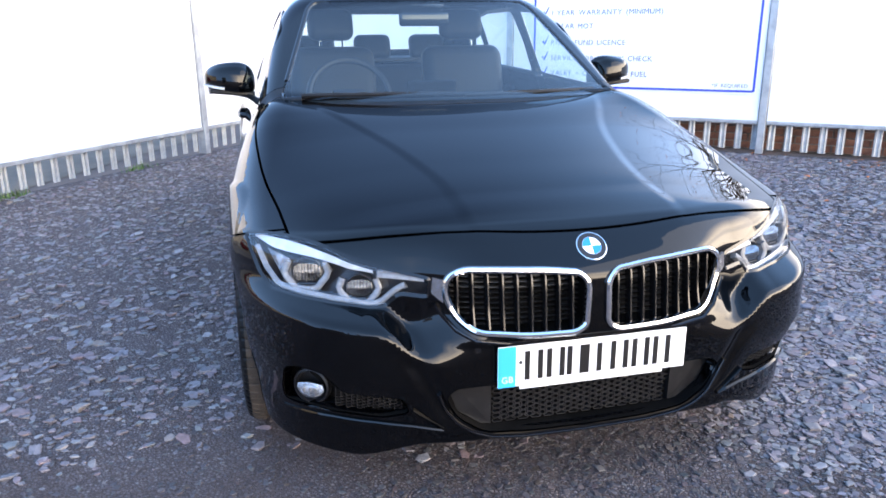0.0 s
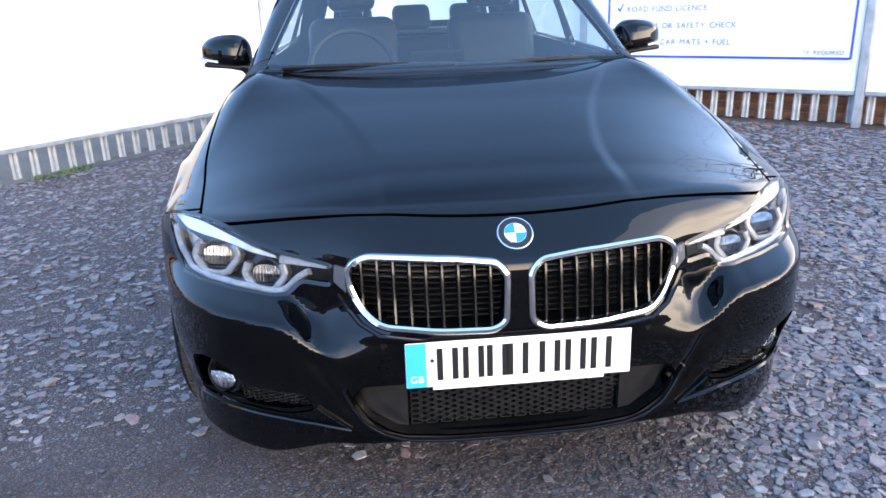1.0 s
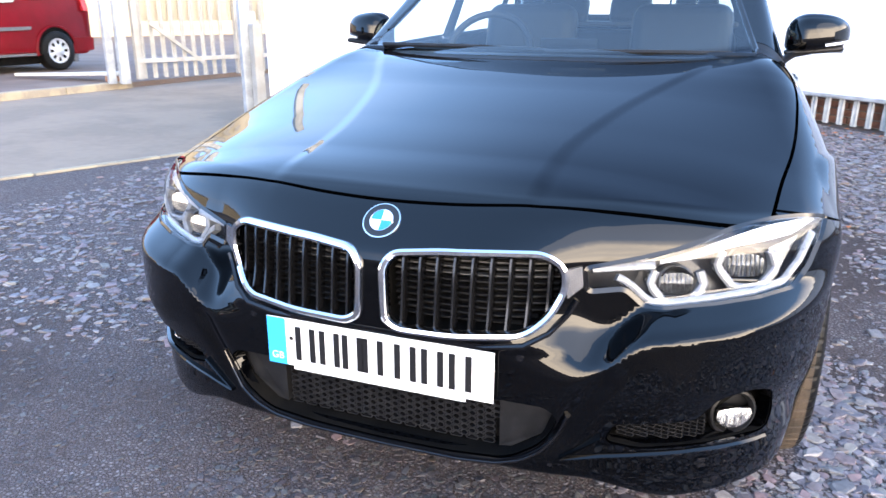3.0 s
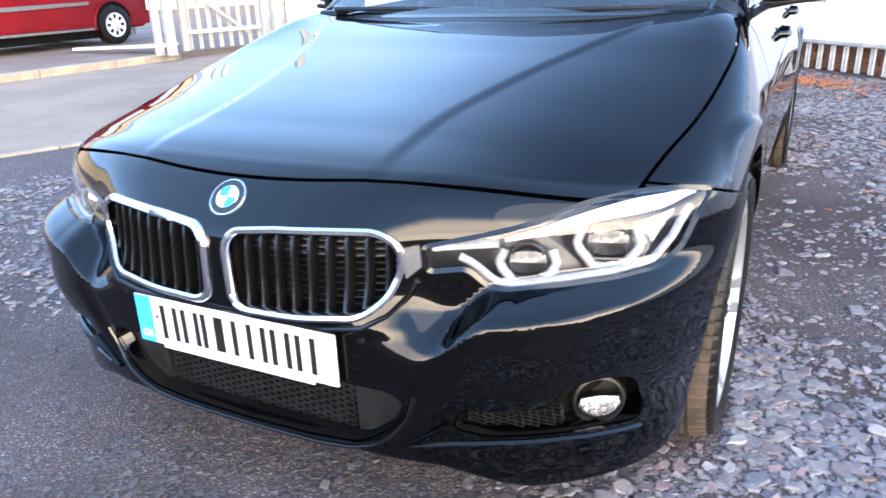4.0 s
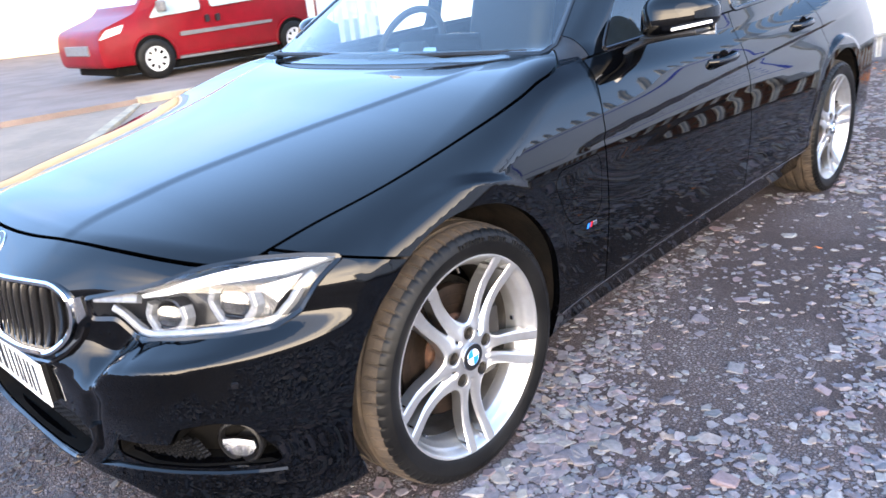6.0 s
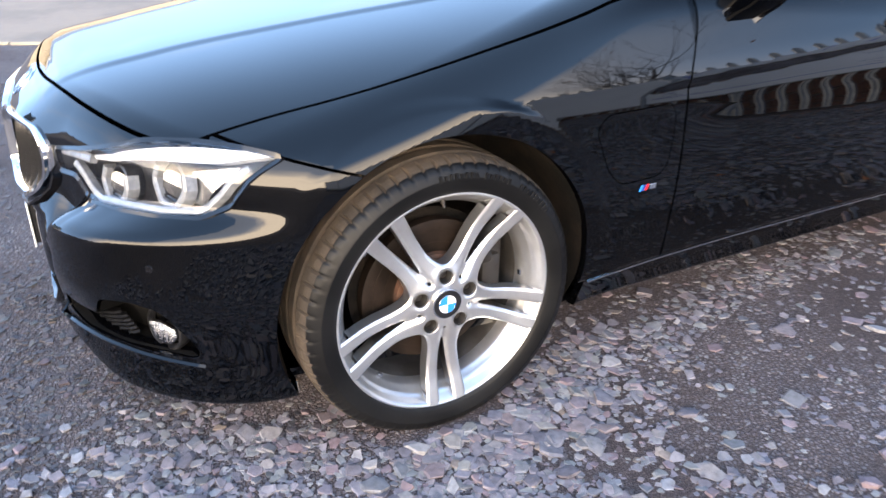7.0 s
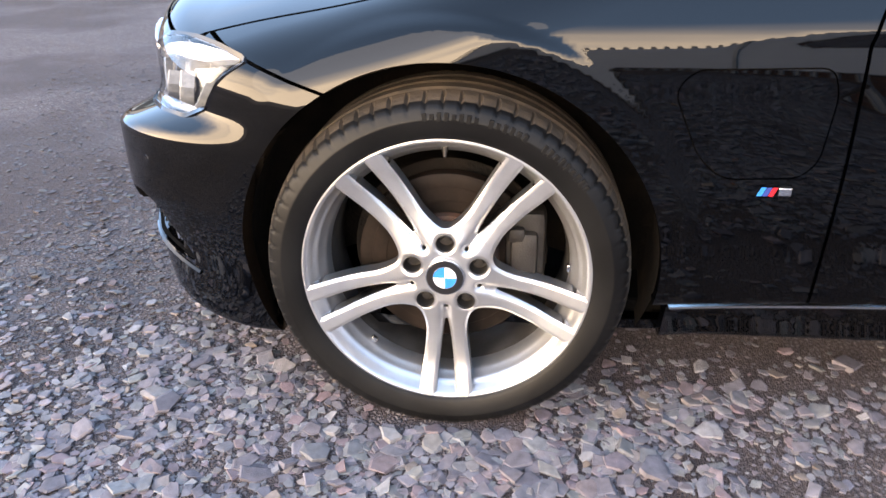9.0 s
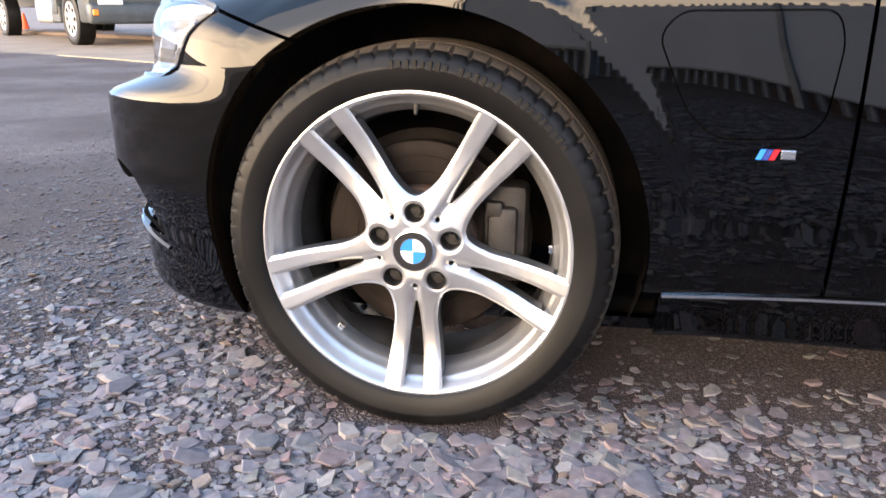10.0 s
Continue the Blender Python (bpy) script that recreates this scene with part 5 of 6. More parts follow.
def tyre_mesh():
    """Tyre with a blocked shoulder, ribs and a sidewall fillet."""
    prof = [(0.244, 0.004), (0.250, 0.012), (0.258, 0.0155), (0.272, 0.0205), (0.285, 0.022), (0.288, 0.0225), (0.290, 0.0215), (0.303, 0.018), (0.312, 0.012), (0.3175, 0.004), (0.3205, -0.003), (0.3245, -0.016), (0.3245, -0.018),
            (0.327, -0.034), (0.320, -0.037), (0.320, -0.045), (0.3285, -0.048), (0.329, -0.075), (0.321, -0.078), (0.321, -0.088), (0.329, -0.091), (0.329, -0.118),
            (0.321, -0.121), (0.321, -0.131), (0.329, -0.134), (0.3285, -0.160), (0.322, -0.163), (0.322, -0.172), (0.3265, -0.175), (0.318, -0.205), (0.300, -0.222), (0.270, -0.226), (0.244, -0.208)]
    pr = np.array(prof)
    pr[:, 0] = np.interp(pr[:, 0], (0.244, 0.260, 0.329), (0.2562, 0.2715, 0.334))
    blocks, per = 68, 7
    steps = blocks * per
    th = np.linspace(0, 2 * np.pi, steps, endpoint=False)
    rr = np.broadcast_to(pr[:, 0], (steps, len(pr))).copy()
    groove = (np.arange(steps) % per) == 0
    lat = (pr[:, 1] < 0.013) & (pr[:, 1] > -0.034) & (pr[:, 0] > 0.31)
    rr[np.ix_(groove, lat)] -= 0.006
    lat2 = (pr[:, 1] < -0.174) & (pr[:, 1] > -0.21) & (pr[:, 0] > 0.31)
    rr[np.ix_(groove, lat2)] -= 0.006
    xx = np.broadcast_to(pr[:, 1], rr.shape)
    p = np.stack([xx, rr * np.cos(th)[:, None], rr * np.sin(th)[:, None]], -1).reshape(-1, 3)
    k = len(pr)
    me = bpy.data.meshes.new("tyre")
    faces = [(i * k + j, i * k + j + 1, ((i + 1) % steps) * k + j + 1, ((i + 1) % steps) * k + j) for i in range(steps) for j in range(k - 1)]
    me.from_pydata(p.tolist(), [], faces)
    me.materials.append(RUBBER)
    me.materials.append(TREAD)
    tread = np.array([(9 <= (f % (k - 1)) <= 29) for f in range(len(faces))], np.int32)
    me.polygons.foreach_set("material_index", tread)
    bm = bmesh.new()
    bm.from_mesh(me)
    bmesh.ops.recalc_face_normals(bm, faces=bm.faces)
    for f in bm.faces:
        f.smooth = f.material_index == 0
    bm.to_mesh(me)
    bm.free()
    return me


tyre_data = tyre_mesh()
face_piece = wheel_face()
lug = lathe([(0.0, -0.018), (0.0085, -0.018), (0.0085, -0.034)], 6)
lug_me = bpy.data.meshes.new("wheel_bolt")
lug.to_mesh(lug_me)
lug_me.materials.append(CALIPER)
FACE_X, WHEEL_GROW = 0.873, 1.05


FACE = []


def wheel(x, y, spin, turn):
    side = 1 if x > 0 else -1
    m = pose(FACE_X * side, y, 0.317, 0, 0, (0 if side > 0 else 180) + turn)
    if FACE:
        rim = plain("wheel", FACE[0], None, car, "five twin-spoke silver alloy wheel")
    else:
        rim = panel("wheel", face_piece, ALLOY, car, "left", 0.030, "five twin-spoke silver alloy wheel", inward=(-1, 0, 0))
        FACE.append(rim.data)
    rim.matrix_local = m @ pose(0, 0, 0, spin) @ Matrix.Diagonal((1, WHEEL_GROW, WHEEL_GROW, 1))
    barrel_ob = part("rim_barrel", lathe([(0.2515, -0.012), (0.2515, 0.006), (0.249, 0.0105), (0.2455, 0.011), (0.242, 0.0085), (0.2395, 0.004), (0.235, -0.006), (0.230, -0.014), (0.2275, -0.016), (0.226, -0.022), (0.219, -0.034), (0.2155, -0.040), (0.2145, -0.070)], 120), ALLOY, rim, smooth=True)
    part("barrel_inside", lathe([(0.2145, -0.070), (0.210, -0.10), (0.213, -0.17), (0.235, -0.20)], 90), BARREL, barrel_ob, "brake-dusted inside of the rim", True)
    tyre = plain("tyre", tyre_data, None, rim, "black low-profile tyre with dusty tread")
    tyre.scale = (1, 1 / WHEEL_GROW, 1 / WHEEL_GROW)
    roundel("centre_cap", pose(0.0005, 0, 0, 90, 0, 90), 0.034, rim)
    for k in range(5):
        a = radians(90 + 72 * k)
        b = plain("wheel_bolt", lug_me, None, rim)
        b.location = (0, 0.060 * math.cos(a), 0.060 * math.sin(a))
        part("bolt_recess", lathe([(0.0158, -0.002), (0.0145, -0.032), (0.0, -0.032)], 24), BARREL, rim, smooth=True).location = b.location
    valve = part("valve", lathe([(0.0, 0.008), (0.003, 0.008), (0.0035, 0.0), (0.005, -0.002), (0.005, -0.012)], 12), CALIPER, rim, smooth=True)
    valve.matrix_local = pose(-0.020, 0.0, 0.217, 0, 60, 0)
    for k in (0.02, 2.45, 4.0):
        w = part("balance_weight", box((0.010, 0.012, 0.006), (-0.045, 0.2115 * math.cos(k), 0.2115 * math.sin(k)), 0.001, Euler((k - math.pi / 2, 0, 0)).to_matrix()), SATIN, rim)
    marks = bmesh.new()
    for k in range(26):
        if k in (9, 10, 17):
            continue
        a = radians(38 + 2.3 * k)
        box((0.004, 0.0065, 0.014 if k % 3 else 0.010), (0.0215, 0.286 * math.cos(a), 0.286 * math.sin(a)), 0.0006, Euler((a - math.pi / 2, 0, 0)).to_matrix(), marks)
    part("sidewall_marking", marks, RUBBER, rim, "raised bars of lettering on the tyre")
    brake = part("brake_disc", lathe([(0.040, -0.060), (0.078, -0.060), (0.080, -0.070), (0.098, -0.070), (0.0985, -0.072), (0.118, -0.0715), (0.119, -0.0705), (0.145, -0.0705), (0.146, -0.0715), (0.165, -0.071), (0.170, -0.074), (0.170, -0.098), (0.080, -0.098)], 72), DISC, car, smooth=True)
    brake.matrix_local = m
    part("disc_hat", lathe([(0.0, -0.055), (0.086, -0.055), (0.094, -0.058), (0.097, -0.074)], 48), RUST, brake, smooth=True)
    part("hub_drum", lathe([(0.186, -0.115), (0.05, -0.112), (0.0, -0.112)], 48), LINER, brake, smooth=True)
    cal = box((0.062, 0.075, 0.17), (-0.088, 0.142, 0.02), 0.014)
    cal = box((0.030, 0.050, 0.10), (-0.056, 0.140, 0.02), 0.010, None, cal)
    cal = box((0.020, 0.030, 0.028), (-0.050, 0.126, 0.065), 0.006, None, cal)
    cal = box((0.020, 0.030, 0.028), (-0.050, 0.126, -0.025), 0.006, None, cal)
    c = part("caliper", cal, CALIPER, brake, smooth=True)
    if side < 0:
        c.scale = (1, -1, 1)
    return rim


for x, y in ((1, 0.0), (-1, 0.0), (1, 2.81), (-1, 2.81)):
    wheel(x, y, 0 if y < 1 else 23, 0)

# ---- door mirrors ----
def door_mirror(side):
    bm = bmesh.new()
    bmesh.ops.create_uvsphere(bm, u_segments=40, v_segments=24, radius=1)
    for v in bm.verts:
        x, y, z = v.co
        s = lambda a, k: math.copysign(abs(a) ** k, a)
        x, y, z = s(x, 0.62), s(y, 0.75), s(z, 0.62)
        taper = 1.0 - 0.42 * (0.5 + 0.5 * x) ** 2
        depth = 0.100 if y < 0 else 0.03
        v.co = (0.108 * x, depth * y * (1 - 0.15 * x) + 0.030 * x * x + 0.018 * x, (0.098 * taper * z if z > 0 else 0.040 * z) + 0.012 * x)
    if side < 0:
        bmesh.ops.scale(bm, vec=(-1, 1, 1), verts=bm.verts)
        bmesh.ops.reverse_faces(bm, faces=bm.faces)
    ob = part("door_mirror", bm, PAINT, car, "black door mirror with a white indicator strip", True)
    ob.location = (0.900 * side, 1.05, 1.012)
    us = np.linspace(0.0, 1.0, 14)
    strip = [((0.020 + 0.086 * u) * side, -0.092 + 0.085 * u**2.2, -0.018 + 0.013 * u) for u in us]
    part("indicator", sweep(strip, [(-0.0045, -0.012), (-0.0045, 0.004), (0.0045, 0.004), (0.0045, -0.012)], False, (0.3 * side, -1, 0)), GUIDE, ob, smooth=True)
    part("mirror_base", box((0.19, 0.11, 0.020), (-0.010 * side, -0.012, -0.040), 0.009, Euler((0, radians(-6 * side), 0)).to_matrix()), TRIM, ob, smooth=True)
    arm = [(-0.02 * side, -0.02, -0.044), (-0.08 * side, -0.06, -0.054), (-0.110 * side, -0.11, -0.070), (-0.130 * side, -0.17, -0.088)]
    part("arm", sweep(arm, ring_section(0.020, 10, 0.5)), TRIM, ob, smooth=True)
    glass_ob = part("mirror_glass", box((0.19, 0.004, 0.10), (0.0, 0.052, 0.0), 0.002), CHROME, ob)


for side in (1, -1):
    door_mirror(side)

# door handles
for side in (1, -1):
    for y, z in ((1.50, 0.835), (2.36, 0.868)):
        x = float(side_at(y, z))
        path = [((x + d) * side, y + u, z + 0.03 * u) for u, d in ((-0.10, -0.004), (-0.085, 0.022), (-0.04, 0.032), (0.04, 0.032), (0.085, 0.022), (0.10, -0.004))]
        h = part("door_handle", sweep(path, ring_section(0.014, 10, 0.6), False, (side, 0, 0)), PAINT, car, smooth=True)
        scoop = part("handle_recess", lathe([(0.0, -0.002), (0.03, 0.0), (0.034, 0.002)], 30), GLOSS_BLACK, h, smooth=True)
        scoop.matrix_local = pose((x + 0.001) * side, y, z, 0, 0, 0 if side > 0 else 180) @ Matrix.Diagonal((1, 1.6, 0.9, 1))
# wing badge in three colours with a chrome letter block
x = float(side_at(0.525, 0.505))
for k, mt in enumerate((ENAMEL_BLUE, NAVY, RED)):
    part("badge_stripe", from_arrays([(x + 0.002, 0.505 + 0.009 * k + s, 0.497 + h) for s, h in ((0, 0), (0.008, 0), (0.014, 0.015), (0.006, 0.015))], [(0, 1, 2, 3)]), mt, car)
part("wing_badge", box((0.003, 0.020, 0.013), (x + 0.002, 0.548, 0.505), 0.001), SATIN, car)

# bright edge along the top of the sills
for side in (1, -1):
    ys = np.linspace(0.40, 2.42, 30)
    path = np.stack([(side_at(ys, sill_line(ys)) - 0.004) * side, ys, sill_line(ys) - 0.005], 1)
    part("sill_edge", sweep(path, [(-0.002, -0.004), (-0.002, 0.008), (0.002, 0.008), (0.002, -0.004)], False, (side, 0, 0)), SATIN, car)

# wipers
for pts in (((-0.62, 0.60, 0.985), (-0.30, 0.565, 0.985), (0.02, 0.545, 0.978)), ((0.02, 0.54, 0.974), (0.35, 0.56, 0.978), (0.62, 0.63, 0.975))):
    part("wiper", sweep(pts, ring_section(0.009, 6)), TRIM, car, smooth=True)

# ---- cabin ----
part("dashboard", sweep([(x, 0.80 + 0.10 * x * x, 0.90) for x in np.linspace(-0.70, 0.70, 15)],
                        [(-0.22, 0.02), (-0.10, 0.05), (0.06, 0.045), (0.14, 0.02), (0.16, -0.15), (-0.2, -0.15)], False), DASH, car, smooth=True)
part("screen_display", box((0.23, 0.012, 0.095), (0.0, 1.02, 0.955), 0.004), GLOSS_BLACK, car)
wheel_ring = [(0.185 * math.cos(a), 0.185 * math.sin(a), 0) for a in np.linspace(0, 2 * math.pi, 40, endpoint=False)]
sw = part("steering_wheel", sweep(wheel_ring, ring_section(0.016, 8), True), LEATHER, car, smooth=True)
sw.matrix_local = pose(-0.37, 1.12, 0.93, 62, 0, 0)
part("steering_boss", box((0.16, 0.11, 0.05), (0, -0.01, -0.02), 0.02), LEATHER, sw, smooth=True)
part("spoke_bar", box((0.34, 0.03, 0.02), (0, 0, -0.015), 0.006), SATIN, sw, smooth=True)


def seat(x, y, wide, height, head, lean=16):
    m = Matrix.Translation((x, y, 0.56)) @ pose(0, 0, 0, -lean)
    ob = part("seat_back", box((wide, 0.15, height), (0, 0, height / 2), 0.07, segments=5), LEATHER, car, smooth=True)
    ob.matrix_local = m
    part("cushion", box((wide, 0.52, 0.16), (0, -0.28, -0.02), 0.05, segments=3), LEATHER, ob, smooth=True)
    for dx in head:
        part("headrest", box((0.25, 0.10, 0.17), (dx, -0.03, height + 0.115), 0.045, segments=4), LEATHER, ob, smooth=True)
        for s in (-0.06, 0.06):
            part("headrest_post", box((0.010, 0.010, 0.08), (dx + s, -0.02, height + 0.02), 0.003), CHROME, ob)


for x in (-0.37, 0.37):
    seat(x, 1.72, 0.47, 0.60, (0,))
seat(0, 2.62, 1.25, 0.47, (-0.38, 0, 0.38), 22)
part("parcel_shelf", box((1.25, 0.45, 0.03), (0, 2.98, 1.03), 0.01), DASH, car)
part("cabin_floor", box((1.45, 2.6, 0.04), (0, 1.9, 0.36), 0.01), DASH, car)
part("rear_mirror", box((0.24, 0.03, 0.065), (0.0, 1.17, 1.275), 0.015, segments=3), GLOSS_BLACK, car, smooth=True)
part("underbody", box((1.50, 3.7, 0.03), (0, 1.65, 0.20), 0.01), DARK, car)

# ---- brick courses of the low wall ----
brick_bm = box((0.213, 0.02, 0.064), (0, 0, 0), 0.004, segments=1)
brick_me = bpy.data.meshes.new("brick")
brick_bm.to_mesh(brick_me)
brick_bm.free()
brick_me.materials.append(BRICK)
for row in range(5):
    for k in range(38):
        x = 0.12 + 0.225 * k + (0.11 if row % 2 else 0)
        b = plain("brick", brick_me, None, wall)
        b.location = (x, 0.262 + random.uniform(-0.002, 0.002), 0.04 + 0.076 * row)

# ---- beyond the road: gate, fence, cladding, van, planks ----
FAR_Z = 0.14


def far_fence(name, a, b, label, gate=False):
    a, b = Vector((*a, FAR_Z)), Vector((*b, FAR_Z))
    d = b - a
    ob = empty(name)
    ob.matrix_world = Matrix.Translation(a) @ pose(0, 0, 0, 0, 0, math.degrees(math.atan2(d.y, d.x)))
    tagged(ob, label, "gate" if gate else "fence")
    n = int((d.length - 0.16) / 0.155)
    for i in range(n):
        p = plain("pale", FAR_PALE, None, ob)
        p.location = (0.12 + 0.155 * i, 0, 0.03)
    for z in (0.30, 1.75):
        part("rail", box((d.length, 0.05, 0.06), (d.length / 2, -0.035, z), 0.005), PALE_PAINT, ob)
    part("sheet", box((d.length - 0.1, 0.012, 1.6), (d.length / 2, 0.06, 1.62), 0.003), CREAM, ob, "cream ribbed sheet fixed behind the pales")
    for k in range(int(d.length / 0.2)):
        part("rib", box((0.05, 0.014, 1.6), (0.15 + 0.2 * k, 0.050, 1.62), 0.004), CREAM, ob)
    if gate:
        part("brace", box((0.95, 0.03, 0.05), (0.62, -0.05, 0.52), 0.004, Euler((0, radians(36), 0)).to_matrix()), PALE_PAINT, ob)
        for x in (0.04, d.length - 0.04):
            part("stile", box((0.08, 0.08, 2.3), (x, -0.01, 1.2), 0.006), PALE_PAINT, ob)
    return ob


FAR_PALE = PALE.copy()
FAR_PALE.materials.clear()
FAR_PALE.materials.append(PALE_PAINT)
far_fence("steel_gate", (-7.02, 6.12), (-6.42, 7.66), "cream-painted steel palisade gate with a diagonal brace", True)
far_fence("palisade_fence", (-6.38, 7.78), (-3.2, 15.0), "cream-painted steel palisade with sheeting behind it")
for x, y, wide, high, label in ((-7.12, 6.00, 0.12, 2.6, "thick pale-painted steel gate post"), (-7.28, 5.93, 0.10, 2.4, "slim galvanised steel gate post"), (-6.36, 7.74, 0.14, 2.6, "galvanised steel gate post by the fence"), (-6.22, 7.70, 0.12, 0.95, "short white-painted gate stop post")):
    p = part("gate_post", box((wide, wide, high), (0, 0, high / 2), 0.01), GALV)
    p.matrix_world = Matrix.Translation((x, y, FAR_Z)) @ pose(0, 0, 0, 0, 0, 64)
    tagged(p, label, "post")
WHITE_WOOD = material("white_painted_board", (0.60, 0.57, 0.50), 0.5, other=(0.55, 0.53, 0.48), scale=5, fine=0.6)
for a, b, z in (((-9.3, 6.15), (-7.45, 6.25), 0.05), ((-8.6, 6.40), (-7.42, 6.36), 0.06)):
    a, b = Vector((*a, FAR_Z + z)), Vector((*b, FAR_Z + z + 0.06))
    p = part("board", box(((b - a).length, 0.13, 0.04), (0, 0, 0), 0.006), WHITE_WOOD)
    p.matrix_world = Matrix.Translation((a + b) / 2) @ (b - a).to_track_quat("X", "Z").to_matrix().to_4x4()
    tagged(p, "long white-painted board lying by the gate post", "board")
rubble = material("orange_rubble", (0.34, 0.16, 0.08), 0.9, other=(0.20, 0.11, 0.07), scale=20, fine=0.8)
p = part("brick_rubble", box((0.22, 0.11, 0.08), (-7.5, 6.18, FAR_Z + 0.04), 0.015), rubble)
tagged(p, "broken orange brick lying by the gate post", "brick")

VAN_RED = material("red_van_paint", (0.155, 0.003, 0.008), 0.35, other=(0.125, 0.003, 0.006), scale=3, spec=0.15)
VAN_TRIM = material("grey_van_trim", (0.10, 0.10, 0.105), 0.55, other=(0.13, 0.13, 0.13), scale=20)
HUBCAP = material("silver_hubcap", (0.62, 0.63, 0.64), 0.35, 0.5, other=(0.54, 0.55, 0.56), scale=10)
VAN_GLASS = material("hazy_van_glass", (0.35, 0.42, 0.42), 0.06, other=(0.28, 0.34, 0.34), scale=2, coat=1.0)


def loft(sections):
    """Joins like-sized outlines into a closed skin."""
    n = len(sections[0])
    p = [v for s in sections for v in s]
    faces = [(i * n + j, i * n + (j + 1) % n, (i + 1) * n + (j + 1) % n, (i + 1) * n + j) for i in range(len(sections) - 1) for j in range(n)]
    faces += [tuple(range(n)), tuple(range((len(sections) - 1) * n, len(sections) * n))]
    bm = from_arrays(p, faces)
    bmesh.ops.recalc_face_normals(bm, faces=bm.faces)
    return bm


def road_wheel(parent, at, r, wide, side, cap):
    t = part("wheel", lathe([(r * 0.62, 0.0), (r * 0.66, 0.012), (r * 0.90, 0.014), (r * 0.98, 0.0), (r, -0.03), (r, -wide + 0.03), (r * 0.95, -wide)], 48), RUBBER, parent, smooth=True)
    t.matrix_local = pose(*at, 0, 0, 0 if side > 0 else 180)
    bm = lathe([(0.0, 0.012), (r * 0.12, 0.014), (r * 0.2, 0.004), (r * 0.55, 0.0), (r * 0.63, 0.006), (r * 0.64, -0.03)], 48)
    part("hubcap", bm, cap, t, smooth=True)
    for k in range(8):
        a = 2 * math.pi * k / 8
        s = prism([(-r * 0.05, -r * 0.1), (r * 0.05, -r * 0.1), (r * 0.085, r * 0.1), (-r * 0.085, r * 0.1)], 0.004)
        o = part("cap_slot", s, DARK, t)
        o.matrix_local = pose(0.0035, 0, 0) @ pose(0, 0, 0, math.degrees(a)) @ pose(0, 0, r * 0.42) @ pose(0, 0, 0, 90, 0, 90)


